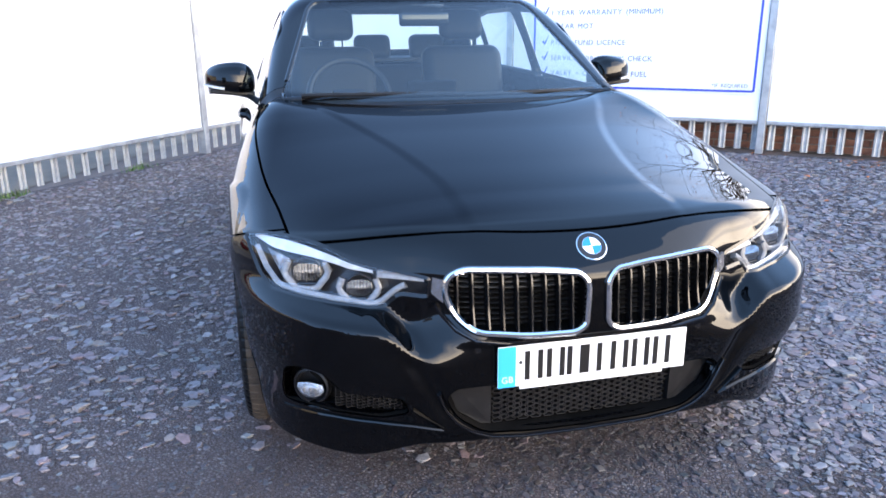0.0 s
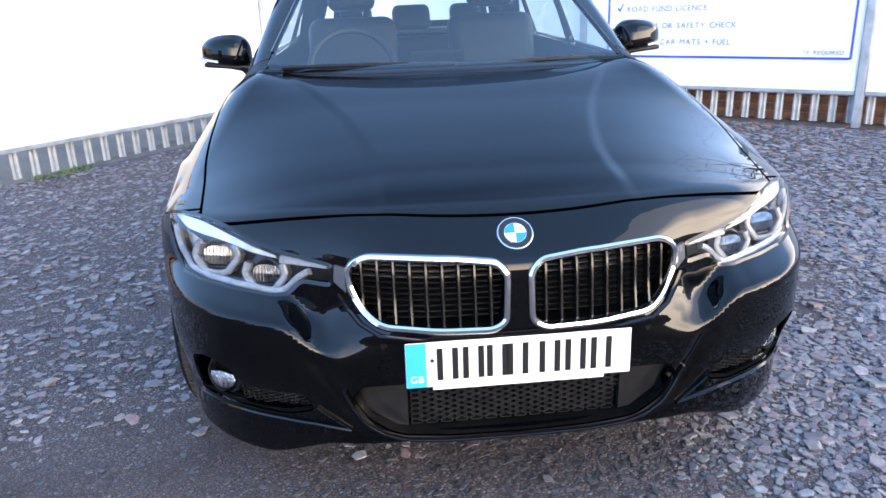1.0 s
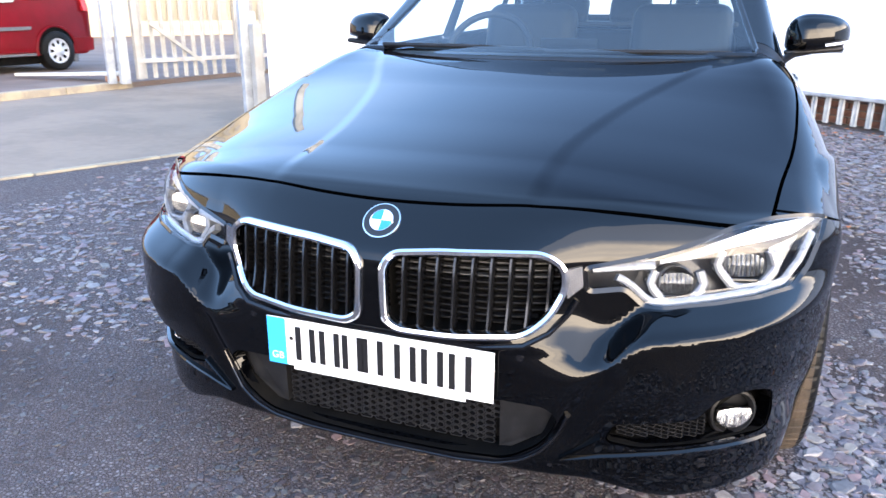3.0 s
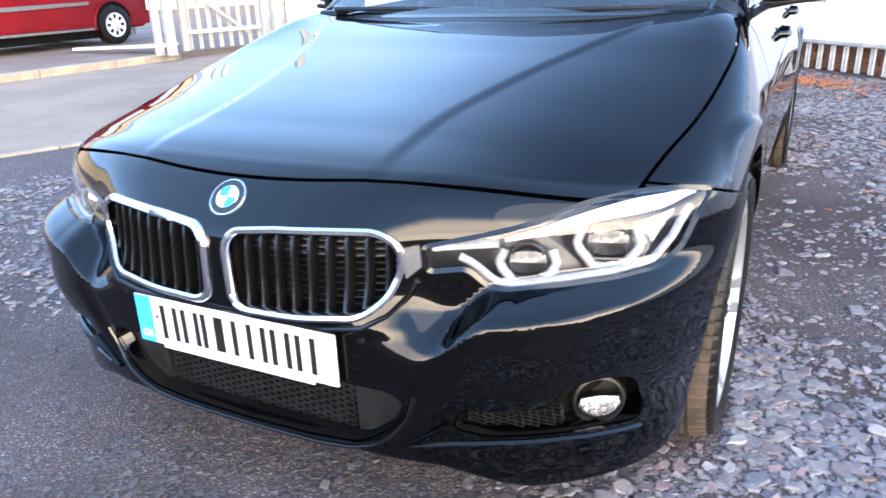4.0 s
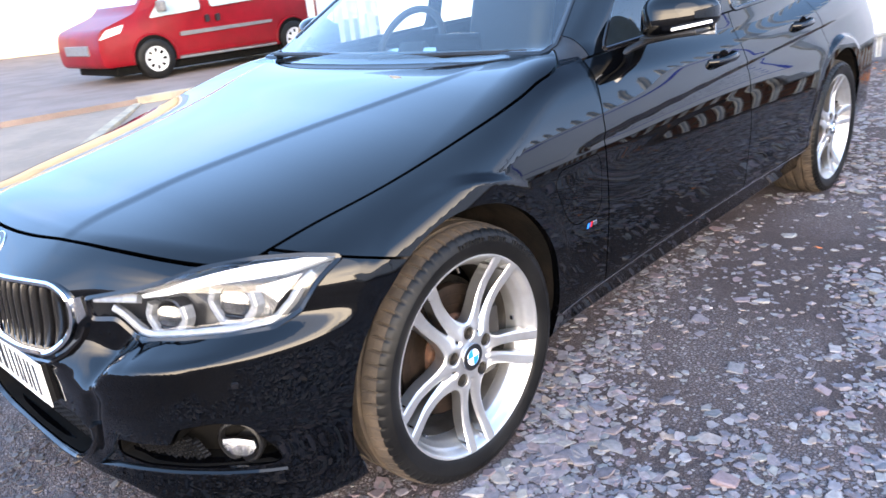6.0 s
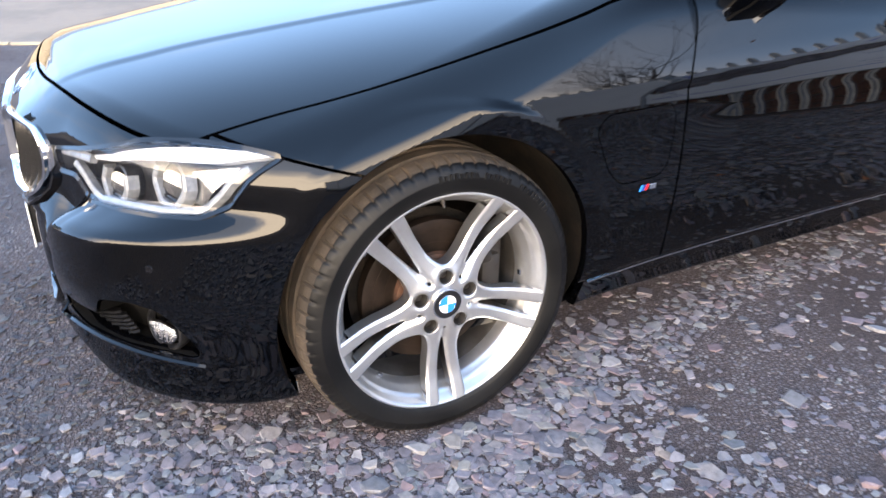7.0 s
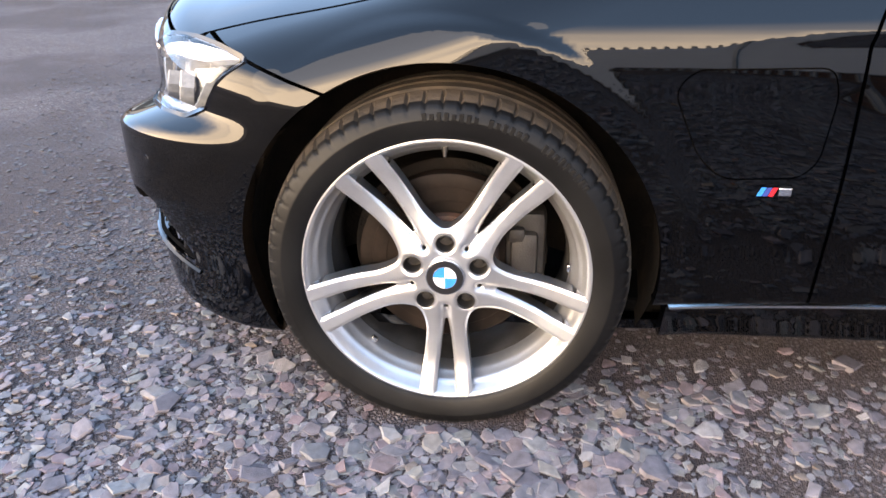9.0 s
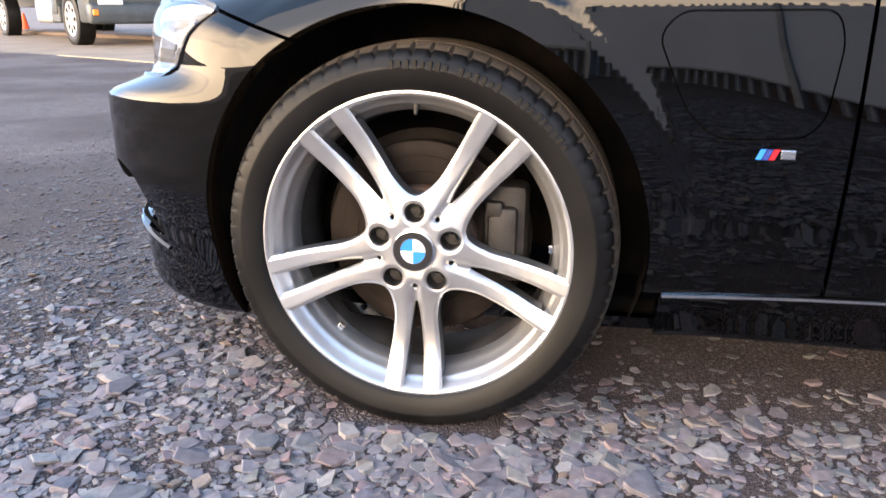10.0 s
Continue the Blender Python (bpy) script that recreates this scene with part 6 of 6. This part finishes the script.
def van():
    """A tall car-derived van, nose towards local -y, its near side at local +x."""
    ob = empty("van", label="red passenger van with silver hubcaps and grey side mouldings", category="van")
    side = outline([(-0.88, 0.26), (-0.90, 0.60), (-0.84, 0.84), (-0.20, 1.06), (0.30, 1.62), (0.65, 1.80), (3.20, 1.83), (3.42, 1.70), (3.52, 1.00), (3.50, 0.35), (3.40, 0.24)], 0.10, 5)
    secs = []
    for x, grow in ((-0.90, 0.93), (-0.885, 0.985), (-0.80, 1.0), (0.80, 1.0), (0.885, 0.985), (0.90, 0.93)):
        c = np.array([1.3, 0.95])
        q = c + (side - c) * [grow * 0.5 + 0.5, grow]
        lean = lambda z: 1 - 0.14 * max(0, (z - 1.0) / 0.8)
        secs.append([(x * lean(z), y, z) for y, z in q])
    part("body", loft(secs), VAN_RED, ob, smooth=True)
    for s in (1, -1):
        def flat(name, pts, mat, out=0.006, thick=0.012):
            b = bmesh.new()
            xs = lambda z: s * (0.900 * (1 - 0.14 * max(0, (z - 1.0) / 0.8)) + out)
            hi = [b.verts.new((xs(z), y, z)) for y, z in pts]
            lo = [b.verts.new((xs(z) - s * (thick + 0.02), y, z)) for y, z in pts]
            b.faces.new(hi)
            for i in range(len(pts)):
                b.faces.new((hi[i], hi[(i + 1) % len(pts)], lo[(i + 1) % len(pts)], lo[i]))
            bmesh.ops.recalc_face_normals(b, faces=b.faces)
            return part(name, b, mat, ob)
        flat("side_window", outline([(0.02, 0.95), (0.95, 1.01), (0.95, 1.62), (0.60, 1.64)], 0.05), VAN_GLASS)
        flat("side_window", outline([(1.15, 1.03), (2.10, 1.08), (2.10, 1.64), (1.15, 1.64)], 0.05), VAN_GLASS)
        flat("side_window", outline([(2.30, 1.12), (3.05, 1.16), (3.0, 1.60), (2.30, 1.64)], 0.05), VAN_GLASS)
        flat("side_moulding", outline([(0.50, 0.62), (2.30, 0.66), (2.32, 0.71), (0.50, 0.69)], 0.02), VAN_TRIM, 0.018)
        flat("sill_trim", outline([(0.42, 0.26), (2.35, 0.26), (2.35, 0.32), (0.42, 0.32)], 0.01), VAN_TRIM, 0.0)
        for y in (1.00, 1.20):
            flat("door_handle", outline([(y, 0.79), (y + 0.08, 0.80), (y + 0.08, 0.92), (y, 0.91)], 0.03), INK, 0.02)
        for y in (0.0, 2.755):
            a = np.linspace(-0.15, math.pi + 0.15, 24)
            flat("arch", [(y + 0.37 * math.cos(t), 0.33 + 0.37 * math.sin(t)) for t in a], DARK, 0.006)
            lip = [(s * 0.902, y + 0.38 * math.cos(t), 0.33 + 0.38 * math.sin(t)) for t in a]
            part("arch_lip", sweep(lip, ring_section(0.02, 6), False, (1, 0, 0)), VAN_RED, ob, smooth=True)
            road_wheel(ob, (s * 0.925, y, 0.318), 0.318, 0.2, s, HUBCAP)
        flat("headlight", outline([(-0.86, 0.70), (-0.50, 0.78), (-0.42, 0.90), (-0.72, 0.84)], 0.03), GUIDE, 0.004)
        flat("tail_light", outline([(3.38, 0.95), (3.48, 0.95), (3.42, 1.5), (3.34, 1.5)], 0.02), RED, 0.006)
        m = part("door_mirror", box((0.20, 0.10, 0.17), (s * 0.99, 0.22, 1.12), 0.03, segments=3), VAN_TRIM, ob, smooth=True)
        flat("rear_bumper", outline([(3.05, 0.28), (3.50, 0.30), (3.52, 0.52), (3.12, 0.52)], 0.04), VAN_RED, 0.012)
        flat("mud_flap", outline([(3.08, 0.12), (3.16, 0.12), (3.16, 0.36), (3.08, 0.36)], 0.01), VAN_TRIM, -0.02)
    part("underbody", box((1.60, 3.9, 0.16), (0, 1.30, 0.20), 0.02), DARK, ob)
    part("windscreen", from_arrays([(-0.68, 0.26, 1.60), (0.68, 0.26, 1.60), (0.76, -0.16, 1.10), (-0.76, -0.16, 1.10)], [(0, 1, 2, 3)]), VAN_GLASS, ob)
    part("grille", box((1.0, 0.03, 0.16), (0, -0.90, 0.55), 0.02), VAN_TRIM, ob)
    return ob


v = van()
front_wheel, rear_wheel = Vector((-10.0, 4.72, 0)), Vector((-9.92, 7.47, 0))
way = (rear_wheel - front_wheel).normalized()
v.matrix_world = Matrix.Translation((*(front_wheel - Vector((way.y, -way.x, 0)) * 0.885).xy, FAR_Z)) @ pose(0, 0, 0, 0, 0, math.degrees(math.atan2(way.y, way.x)) - 90)

# ---- the lorry down the road ----
LORRY = material("grey_lorry_paint", (0.045, 0.053, 0.056), 0.45, other=(0.032, 0.038, 0.041), scale=4, coat=0.2)
CHASSIS = material("chassis_black", (0.02, 0.02, 0.02), 0.6, other=(0.035, 0.032, 0.03), scale=10)
AMBER = material("amber_lens", (0.75, 0.22, 0.02), 0.2, coat=1.0)
STEELY = material("lorry_wheel_steel", (0.5, 0.5, 0.5), 0.4, 0.4, other=(0.38, 0.36, 0.34), scale=14)


def lorry():
    """A flatbed lorry, nose towards local +x."""
    ob = empty("lorry", label="grey flatbed lorry with steel wheels parked by the road", category="lorry")
    cab = outline([(0.0, 0.55), (0.0, 2.6), (1.5, 2.75), (2.02, 2.1), (2.12, 1.35), (2.12, 0.75), (2.0, 0.42), (1.55, 0.42), (1.50, 0.95), (0.35, 0.95), (0.30, 0.55)], 0.06)
    b = prism(cab, 2.4, 0.05, -1.2)
    bmesh.ops.transform(b, matrix=pose(0, 0, 0, 90, 0, 0), verts=b.verts)
    part("cab", b, LORRY, ob, smooth=True)
    part("bumper", box((0.22, 2.42, 0.34), (2.08, 0, 0.58), 0.05, segments=3), LORRY, ob, smooth=True)
    part("windscreen", box((0.03, 2.1, 0.72), (2.06, 0, 1.78), 0.02, Euler((0, radians(-14), 0)).to_matrix()), VAN_GLASS, ob)
    part("chassis", box((7.6, 0.9, 0.28), (-2.3, 0, 0.80), 0.02), CHASSIS, ob)
    part("flatbed", box((5.6, 2.45, 0.12), (-3.1, 0, 1.05), 0.015), WHITE_WOOD, ob)
    part("headboard", box((0.06, 2.4, 1.4), (-0.34, 0, 1.7), 0.01), CHASSIS, ob)
    for s in (1, -1):
        part("headlight", box((0.04, 0.42, 0.20), (2.195, s * 0.86, 0.82), 0.02), GUIDE, ob)
        part("indicator", box((0.05, 0.10, 0.11), (2.19, s * 1.12, 0.60), 0.02), AMBER, ob)
        part("side_step", box((0.5, 0.30, 0.30), (0.10, s * 1.02, 0.55), 0.03), LORRY, ob)
        tank = part("fuel_tank", box((0.9, 0.5, 0.48), (-0.75, s * 0.92, 0.62), 0.08, segments=3), STEELY, ob, smooth=True)
        road_wheel(ob, (0.95, s * 1.16, 0.48), 0.48, 0.28, 1, STEELY)
        road_wheel(ob, (-3.9, s * 1.16, 0.48), 0.48, 0.28, 1, STEELY)
    for o in [o for o in ob.children if o.name.startswith("wheel")]:
        s = 1 if o.location.y > 0 else -1
        o.matrix_local = Matrix.Translation(o.location) @ pose(0, 0, 0, 0, 0, 90 * s)
    return ob


l = lorry()
l.matrix_world = Matrix.Translation((-11.8, -9.19, 0.0)) @ pose(0, 0, 0, 0, 0, 54)
CONE = material("orange_cone_plastic", (0.85, 0.10, 0.03), 0.5)
for x, y in ((-15.2, -14.2), (-17.6, -13.5)):
    b = lathe([(0.0, 0.52), (0.025, 0.52), (0.13, 0.03), (0.17, 0.03), (0.17, 0.0), (0.0, 0.0)], 24)
    bmesh.ops.transform(b, matrix=pose(0, 0, 0, 0, -90, 0), verts=b.verts)
    c = part("traffic_cone", b, CONE, None, smooth=True)
    c.location = (x, y, 0.0)
    tagged(c, "orange plastic traffic cone beside the lorry", "cone", "cones by the lorry")

# ---- distance: cream shed behind the van, hedge and bare trees past the brick wall ----
shed = empty("industrial_shed", (-24, 14, 0), label="long cream-clad industrial shed beyond the van", category="shed")
shed.matrix_world = Matrix.Translation((-25, 12, FAR_Z)) @ pose(0, 0, 0, 0, 0, 66)
part("wall", box((40, 8, 4.2), (0, 4, 2.1), 0.02), CREAM, shed)
part("roof", prism([(-0.3, 4.2), (8.3, 4.2), (8.3, 4.4), (4, 5.6), (-0.3, 4.4)], 40.6), GALV, shed).matrix_local = pose(-20.3, 0, 0, 90, 0, 90)
for k in range(66):
    part("rib", box((0.10, 0.05, 4.2), (-19.5 + 0.6 * k, -0.02, 2.1), 0.01), CREAM, shed)

BARK = material("grey_bark", (0.11, 0.085, 0.065), 0.9, other=(0.06, 0.048, 0.04), scale=12, fine=0.8, bump=0.004)
LEAF = material("fallen_leaf", (0.46, 0.13, 0.030), 0.7, other=(0.28, 0.10, 0.035), scale=3, island=0.9)


def bare_tree(at, height, seed, label):
    rng = random.Random(seed)
    ob = empty("tree", at, label=label, category="tree")
    bm_trunk, bm_twig = bmesh.new(), bmesh.new()
    twigs = []

    def limb(p, d, length, r, level):
        n = 5
        pts = [p]
        for i in range(n):
            d = (d + Vector((rng.uniform(-1, 1), rng.uniform(-1, 1), rng.uniform(-0.4, 0.7))) * 0.16).normalized()
            pts.append(pts[-1] + d * length / n)
        target = bm_trunk if level < 2 else bm_twig
        k = 7 if level < 2 else 3
        rings = []
        for i, q in enumerate(pts):
            rr = r * (1 - 0.62 * i / n)
            side = d.orthogonal().normalized()
            up = d.cross(side)
            rings.append([target.verts.new(q + side * rr * math.cos(2 * math.pi * j / k) + up * rr * math.sin(2 * math.pi * j / k)) for j in range(k)])
        for a, b in zip(rings, rings[1:]):
            for j in range(k):
                target.faces.new((a[j], a[(j + 1) % k], b[(j + 1) % k], b[j]))
        if level == 4:
            twigs.append(pts[-1])
            return
        for _ in range((6, 6, 5, 4)[level]):
            i = rng.randint(2, n)
            out = (d + Vector((rng.uniform(-1, 1), rng.uniform(-1, 1), rng.uniform(-0.2, 0.9))) * 0.95).normalized()
            limb(pts[i], out, length * rng.uniform(0.5, 0.75), r * (1 - 0.62 * i / n) * 0.6, level + 1)

    limb(Vector((0, 0, 0)), Vector((0, 0, 1)), height * 0.42, height * 0.022, 0)
    part("trunk", bm_trunk, BARK, ob, smooth=True)
    crown = part("crown", bm_twig, BARK, ob, "bare winter twigs")
    bm = bmesh.new()
    for q in twigs:
        if rng.random() < 0.25:
            a = Vector((rng.uniform(-1, 1), rng.uniform(-1, 1), rng.uniform(-1, 1))).normalized()
            b = a.orthogonal().normalized()
            c = q + Vector((0, 0, -0.03))
            bm.faces.new([bm.verts.new(c + v) for v in (a * 0.05, b * 0.025, -a * 0.05, -b * 0.025)])
    tagged(part("leaves", bm, LEAF, ob, "a few brown leaves left on the twigs"), kind="stuff")
    return ob


OUT = Vector((0.674, 0.739, 0))
for along_d, back, high, seed in ((6.4, 6.5, 8.0, 3),):
    p = CORNER + ALONG * along_d + OUT * back
    bare_tree((p.x, p.y, -0.02), high, seed, "bare winter tree behind the brick wall")

# ---- fallen leaves and weeds by the fences ----
rng = np.random.default_rng(5)
bm = bmesh.new()
for k in range(620):
    if k < 400:
        q = CORNER + ALONG * float(rng.normal(1.75, 0.32)) - OUT * float(0.70 + rng.normal(0, 0.14))
    elif k < 590:
        q = CORNER + ALONG * float(rng.uniform(0.3, 9)) - OUT * float(0.12 + rng.exponential(0.40))
    else:
        q = Vector((float(rng.uniform(0.9, 5)), float(rng.uniform(-0.5, 6)), 0))
        if (q - CORNER).dot(OUT) > -0.15:
            continue
    a, s, tilt = rng.uniform(0, 6.28), rng.uniform(0.014, 0.032), rng.uniform(-0.3, 0.3)
    u, w = Vector((math.cos(a), math.sin(a), tilt * 0.5)), Vector((-math.sin(a), math.cos(a), -tilt * 0.4))
    c = Vector((q.x, q.y, lump(q.x, q.y) + 0.022))
    ring = [c + u * s, c + u * s * 0.3 + w * s * 0.55 + Vector((0, 0, 0.008)), c - u * s * 0.5 + w * s * 0.4, c - u * s, c - u * s * 0.5 - w * s * 0.4, c + u * s * 0.3 - w * s * 0.55 + Vector((0, 0, 0.006))]
    bm.faces.new([bm.verts.new(v) for v in ring])
tagged(part("fallen_leaves", bm, LEAF), "scattered orange-brown fallen leaves on the gravel", "leaves", kind="stuff")
WEED = material("weed_green", (0.07, 0.13, 0.03), 0.6, other=(0.12, 0.17, 0.05), scale=6, island=0.6)
bm = bmesh.new()
for k in range(240):
    q = FENCE_END + DEEP * float(rng.choice([0.25, 0.5, 0.62, 1.9]) + rng.normal(0, 0.07)) + Vector((0.802, -0.597, 0)) * float(0.05 + abs(rng.normal(0, 0.03)))
    a, h = rng.uniform(0, 6.28), rng.uniform(0.02, 0.075)
    u = Vector((math.cos(a), math.sin(a), 0))
    base = Vector((q.x, q.y, 0.0))
    tip = base + u * h * 0.6 + Vector((0, 0, h))
    side = Vector((-u.y, u.x, 0)) * 0.006
    bm.faces.new([bm.verts.new(v) for v in (base - side, base + side, tip)])
tagged(part("weeds", bm, WEED), "small green weeds at the foot of the fence", "weeds", kind="stuff")


# ---- loose slate chips ----
def chip_shapes(count, seed):
    rng = np.random.default_rng(seed)
    shapes = []
    for _ in range(count):
        bm = bmesh.new()
        n, wide, thick = rng.integers(4, 7), rng.uniform(0.55, 0.95), rng.uniform(0.10, 0.24)
        turns = np.linspace(0, 6.283, n, endpoint=False) + rng.uniform(-0.4, 0.4, n)
        reach = rng.uniform(0.72, 1.1, n)
        for z, grow in ((-thick, 0.8), (thick * 0.5, 1.0), (thick, 0.87)):
            shift = rng.normal(0, 0.05, 2)
            for c, r in zip(turns, reach):
                bm.verts.new((r * grow * math.cos(c) + shift[0], r * grow * wide * math.sin(c) + shift[1], z * rng.uniform(0.75, 1.15)))
        bmesh.ops.convex_hull(bm, input=bm.verts)
        loose = [v for v in bm.verts if not v.link_faces]
        bmesh.ops.delete(bm, geom=loose, context="VERTS")
        bmesh.ops.recalc_face_normals(bm, faces=bm.faces)
        bmesh.ops.triangulate(bm, faces=bm.faces)
        bm.verts.index_update()
        shapes.append((np.array([v.co[:] for v in bm.verts]), np.array([[v.index for v in f.verts] for f in bm.faces])))
        bm.free()
    return shapes


CHIPS = chip_shapes(40, 9)


def clear_of_car(x, y):
    """Outside the tyres' footprints."""
    for wy in (0.0, 2.81):
        if 0.62 < abs(x) < 0.91 and abs(y - wy) < 0.16:
            return False
    return True


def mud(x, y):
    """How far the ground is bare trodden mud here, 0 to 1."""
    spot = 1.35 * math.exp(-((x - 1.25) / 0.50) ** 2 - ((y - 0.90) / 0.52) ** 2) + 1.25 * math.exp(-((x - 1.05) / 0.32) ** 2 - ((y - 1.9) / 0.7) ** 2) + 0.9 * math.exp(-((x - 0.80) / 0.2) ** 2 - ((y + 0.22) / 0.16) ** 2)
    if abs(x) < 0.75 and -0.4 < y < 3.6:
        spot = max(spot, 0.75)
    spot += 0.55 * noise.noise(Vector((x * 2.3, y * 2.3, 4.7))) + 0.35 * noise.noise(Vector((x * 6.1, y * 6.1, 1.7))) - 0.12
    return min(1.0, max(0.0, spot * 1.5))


def scatter(name, x0, x1, y0, y1, per, size, mat, seed, label, bare=0.45):
    rng = np.random.default_rng(seed)
    x0, x1, y0, y1 = x0 - 0.3, x1 + 0.3, y0 - 0.3, y1 + 0.3
    count = int((x1 - x0) * (y1 - y0) * per)
    verts, tris, base = [], [], 0
    for k in range(count):
        x, y = rng.uniform(x0, x1), rng.uniform(y0, y1)
        q = Vector((x, y, 0))
        if (q - CORNER).dot(OUT) > -0.10 or (q - FENCE_END).dot(Vector((0.802, -0.597, 0))) < 0.05 or not clear_of_car(x, y):
            continue
        if (q - FENCE_END).dot(Vector((0.917, -0.40, 0))) < 0.05:
            continue
        edge = min(x - x0, x1 - x, y - y0, y1 - y) + 0.35 * noise.noise(Vector((x * 1.9, y * 1.9, 8.3)))
        if rng.random() > edge / 0.45:
            continue
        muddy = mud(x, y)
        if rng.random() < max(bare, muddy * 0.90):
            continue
        p, t = CHIPS[rng.integers(len(CHIPS))]
        s = size * min(2.9, float(np.exp(rng.normal(0, 0.58))))
        a, b, c = rng.uniform(0, 6.283), rng.normal(0, 0.13), rng.normal(0, 0.13)
        m = np.array(Euler((b, c, a)).to_matrix())
        z = lump(x, y) + s * rng.uniform(-0.06, 0.22) - s * 0.10 * muddy
        verts.append(p @ m.T * s + (x, y, z))
        tris.append(t + base)
        base += len(p)
    me = bpy.data.meshes.new(name)
    v, t = np.concatenate(verts), np.concatenate(tris)
    me.vertices.add(len(v))
    me.vertices.foreach_set("co", v.astype(np.float32).ravel())
    me.loops.add(t.size)
    me.loops.foreach_set("vertex_index", t.astype(np.int32).ravel())
    me.polygons.add(len(t))
    me.polygons.foreach_set("loop_start", np.arange(0, t.size, 3, dtype=np.int32))
    me.update(calc_edges=True)
    me.shade_flat()
    ob = plain(name, me, mat)
    return tagged(ob, label, "gravel", kind="stuff")


def chip_material(name, dull):
    m = material(name, (0.2, 0.2, 0.2), 0.72, other=(0.3, 0.3, 0.3), scale=60, bump=0.0012)
    nt = m.node_tree
    geo = nt.nodes.new("ShaderNodeNewGeometry")
    ramp = nt.nodes.new("ShaderNodeValToRGB")
    stops = ((0.0, (0.20, 0.175, 0.195)), (0.25, (0.29, 0.26, 0.285)), (0.42, (0.25, 0.25, 0.26)), (0.56, (0.35, 0.315, 0.345)), (0.68, (0.31, 0.215, 0.225)), (0.80, (0.30, 0.30, 0.285)), (0.92, (0.43, 0.41, 0.42)), (1.0, (0.34, 0.25, 0.19)))
    while len(ramp.color_ramp.elements) < len(stops):
        ramp.color_ramp.elements.new(0.5)
    for e, (p, c) in zip(ramp.color_ramp.elements, stops):
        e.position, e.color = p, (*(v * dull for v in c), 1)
    nt.links.new(geo.outputs["Random Per Island"], ramp.inputs["Fac"])
    mix = nt.nodes.new("ShaderNodeMix")
    mix.data_type, mix.blend_type = "RGBA", "MULTIPLY"
    mix.inputs["Factor"].default_value = 0.6
    grain = next(n for n in nt.nodes if n.type == "TEX_NOISE")
    up = nt.nodes.new("ShaderNodeMapRange")
    up.inputs["From Min"].default_value, up.inputs["From Max"].default_value, up.inputs["To Min"].default_value, up.inputs["To Max"].default_value = 0.3, 0.7, 0.35, 1.0
    nt.links.new(grain.outputs["Fac"], up.inputs["Value"])
    nt.links.new(ramp.outputs["Color"], mix.inputs["A"])
    nt.links.new(up.outputs["Result"], mix.inputs["B"])
    nt.links.new(mix.outputs["Result"], nt.nodes["Principled BSDF"].inputs["Base Color"])
    return m


# the 0.30 tone holds both dirt and the car's contact shadow, painted in
CHIP, SHADED_DIRTY_CHIP = chip_material("slate_chip", 0.72), chip_material("shaded_dirty_slate_chip", 0.30)
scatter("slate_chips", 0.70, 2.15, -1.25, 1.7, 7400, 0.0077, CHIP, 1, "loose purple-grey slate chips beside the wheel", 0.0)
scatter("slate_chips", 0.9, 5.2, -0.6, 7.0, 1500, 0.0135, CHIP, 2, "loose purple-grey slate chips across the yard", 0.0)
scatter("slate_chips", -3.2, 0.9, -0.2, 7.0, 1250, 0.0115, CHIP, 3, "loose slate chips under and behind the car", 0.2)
scatter("slate_chips", -3.6, 1.0, -2.3, 0.4, 3000, 0.0045, SHADED_DIRTY_CHIP, 4, "small dirty slate chips on packed ground, shade put into their colour", 0.2)

scatter("slate_chips", -0.3, 0.70, -1.25, -0.35, 4600, 0.0060, SHADED_DIRTY_CHIP, 6, "dirty slate chips before the bumper, the car's shadow put into their colour", 0.1)
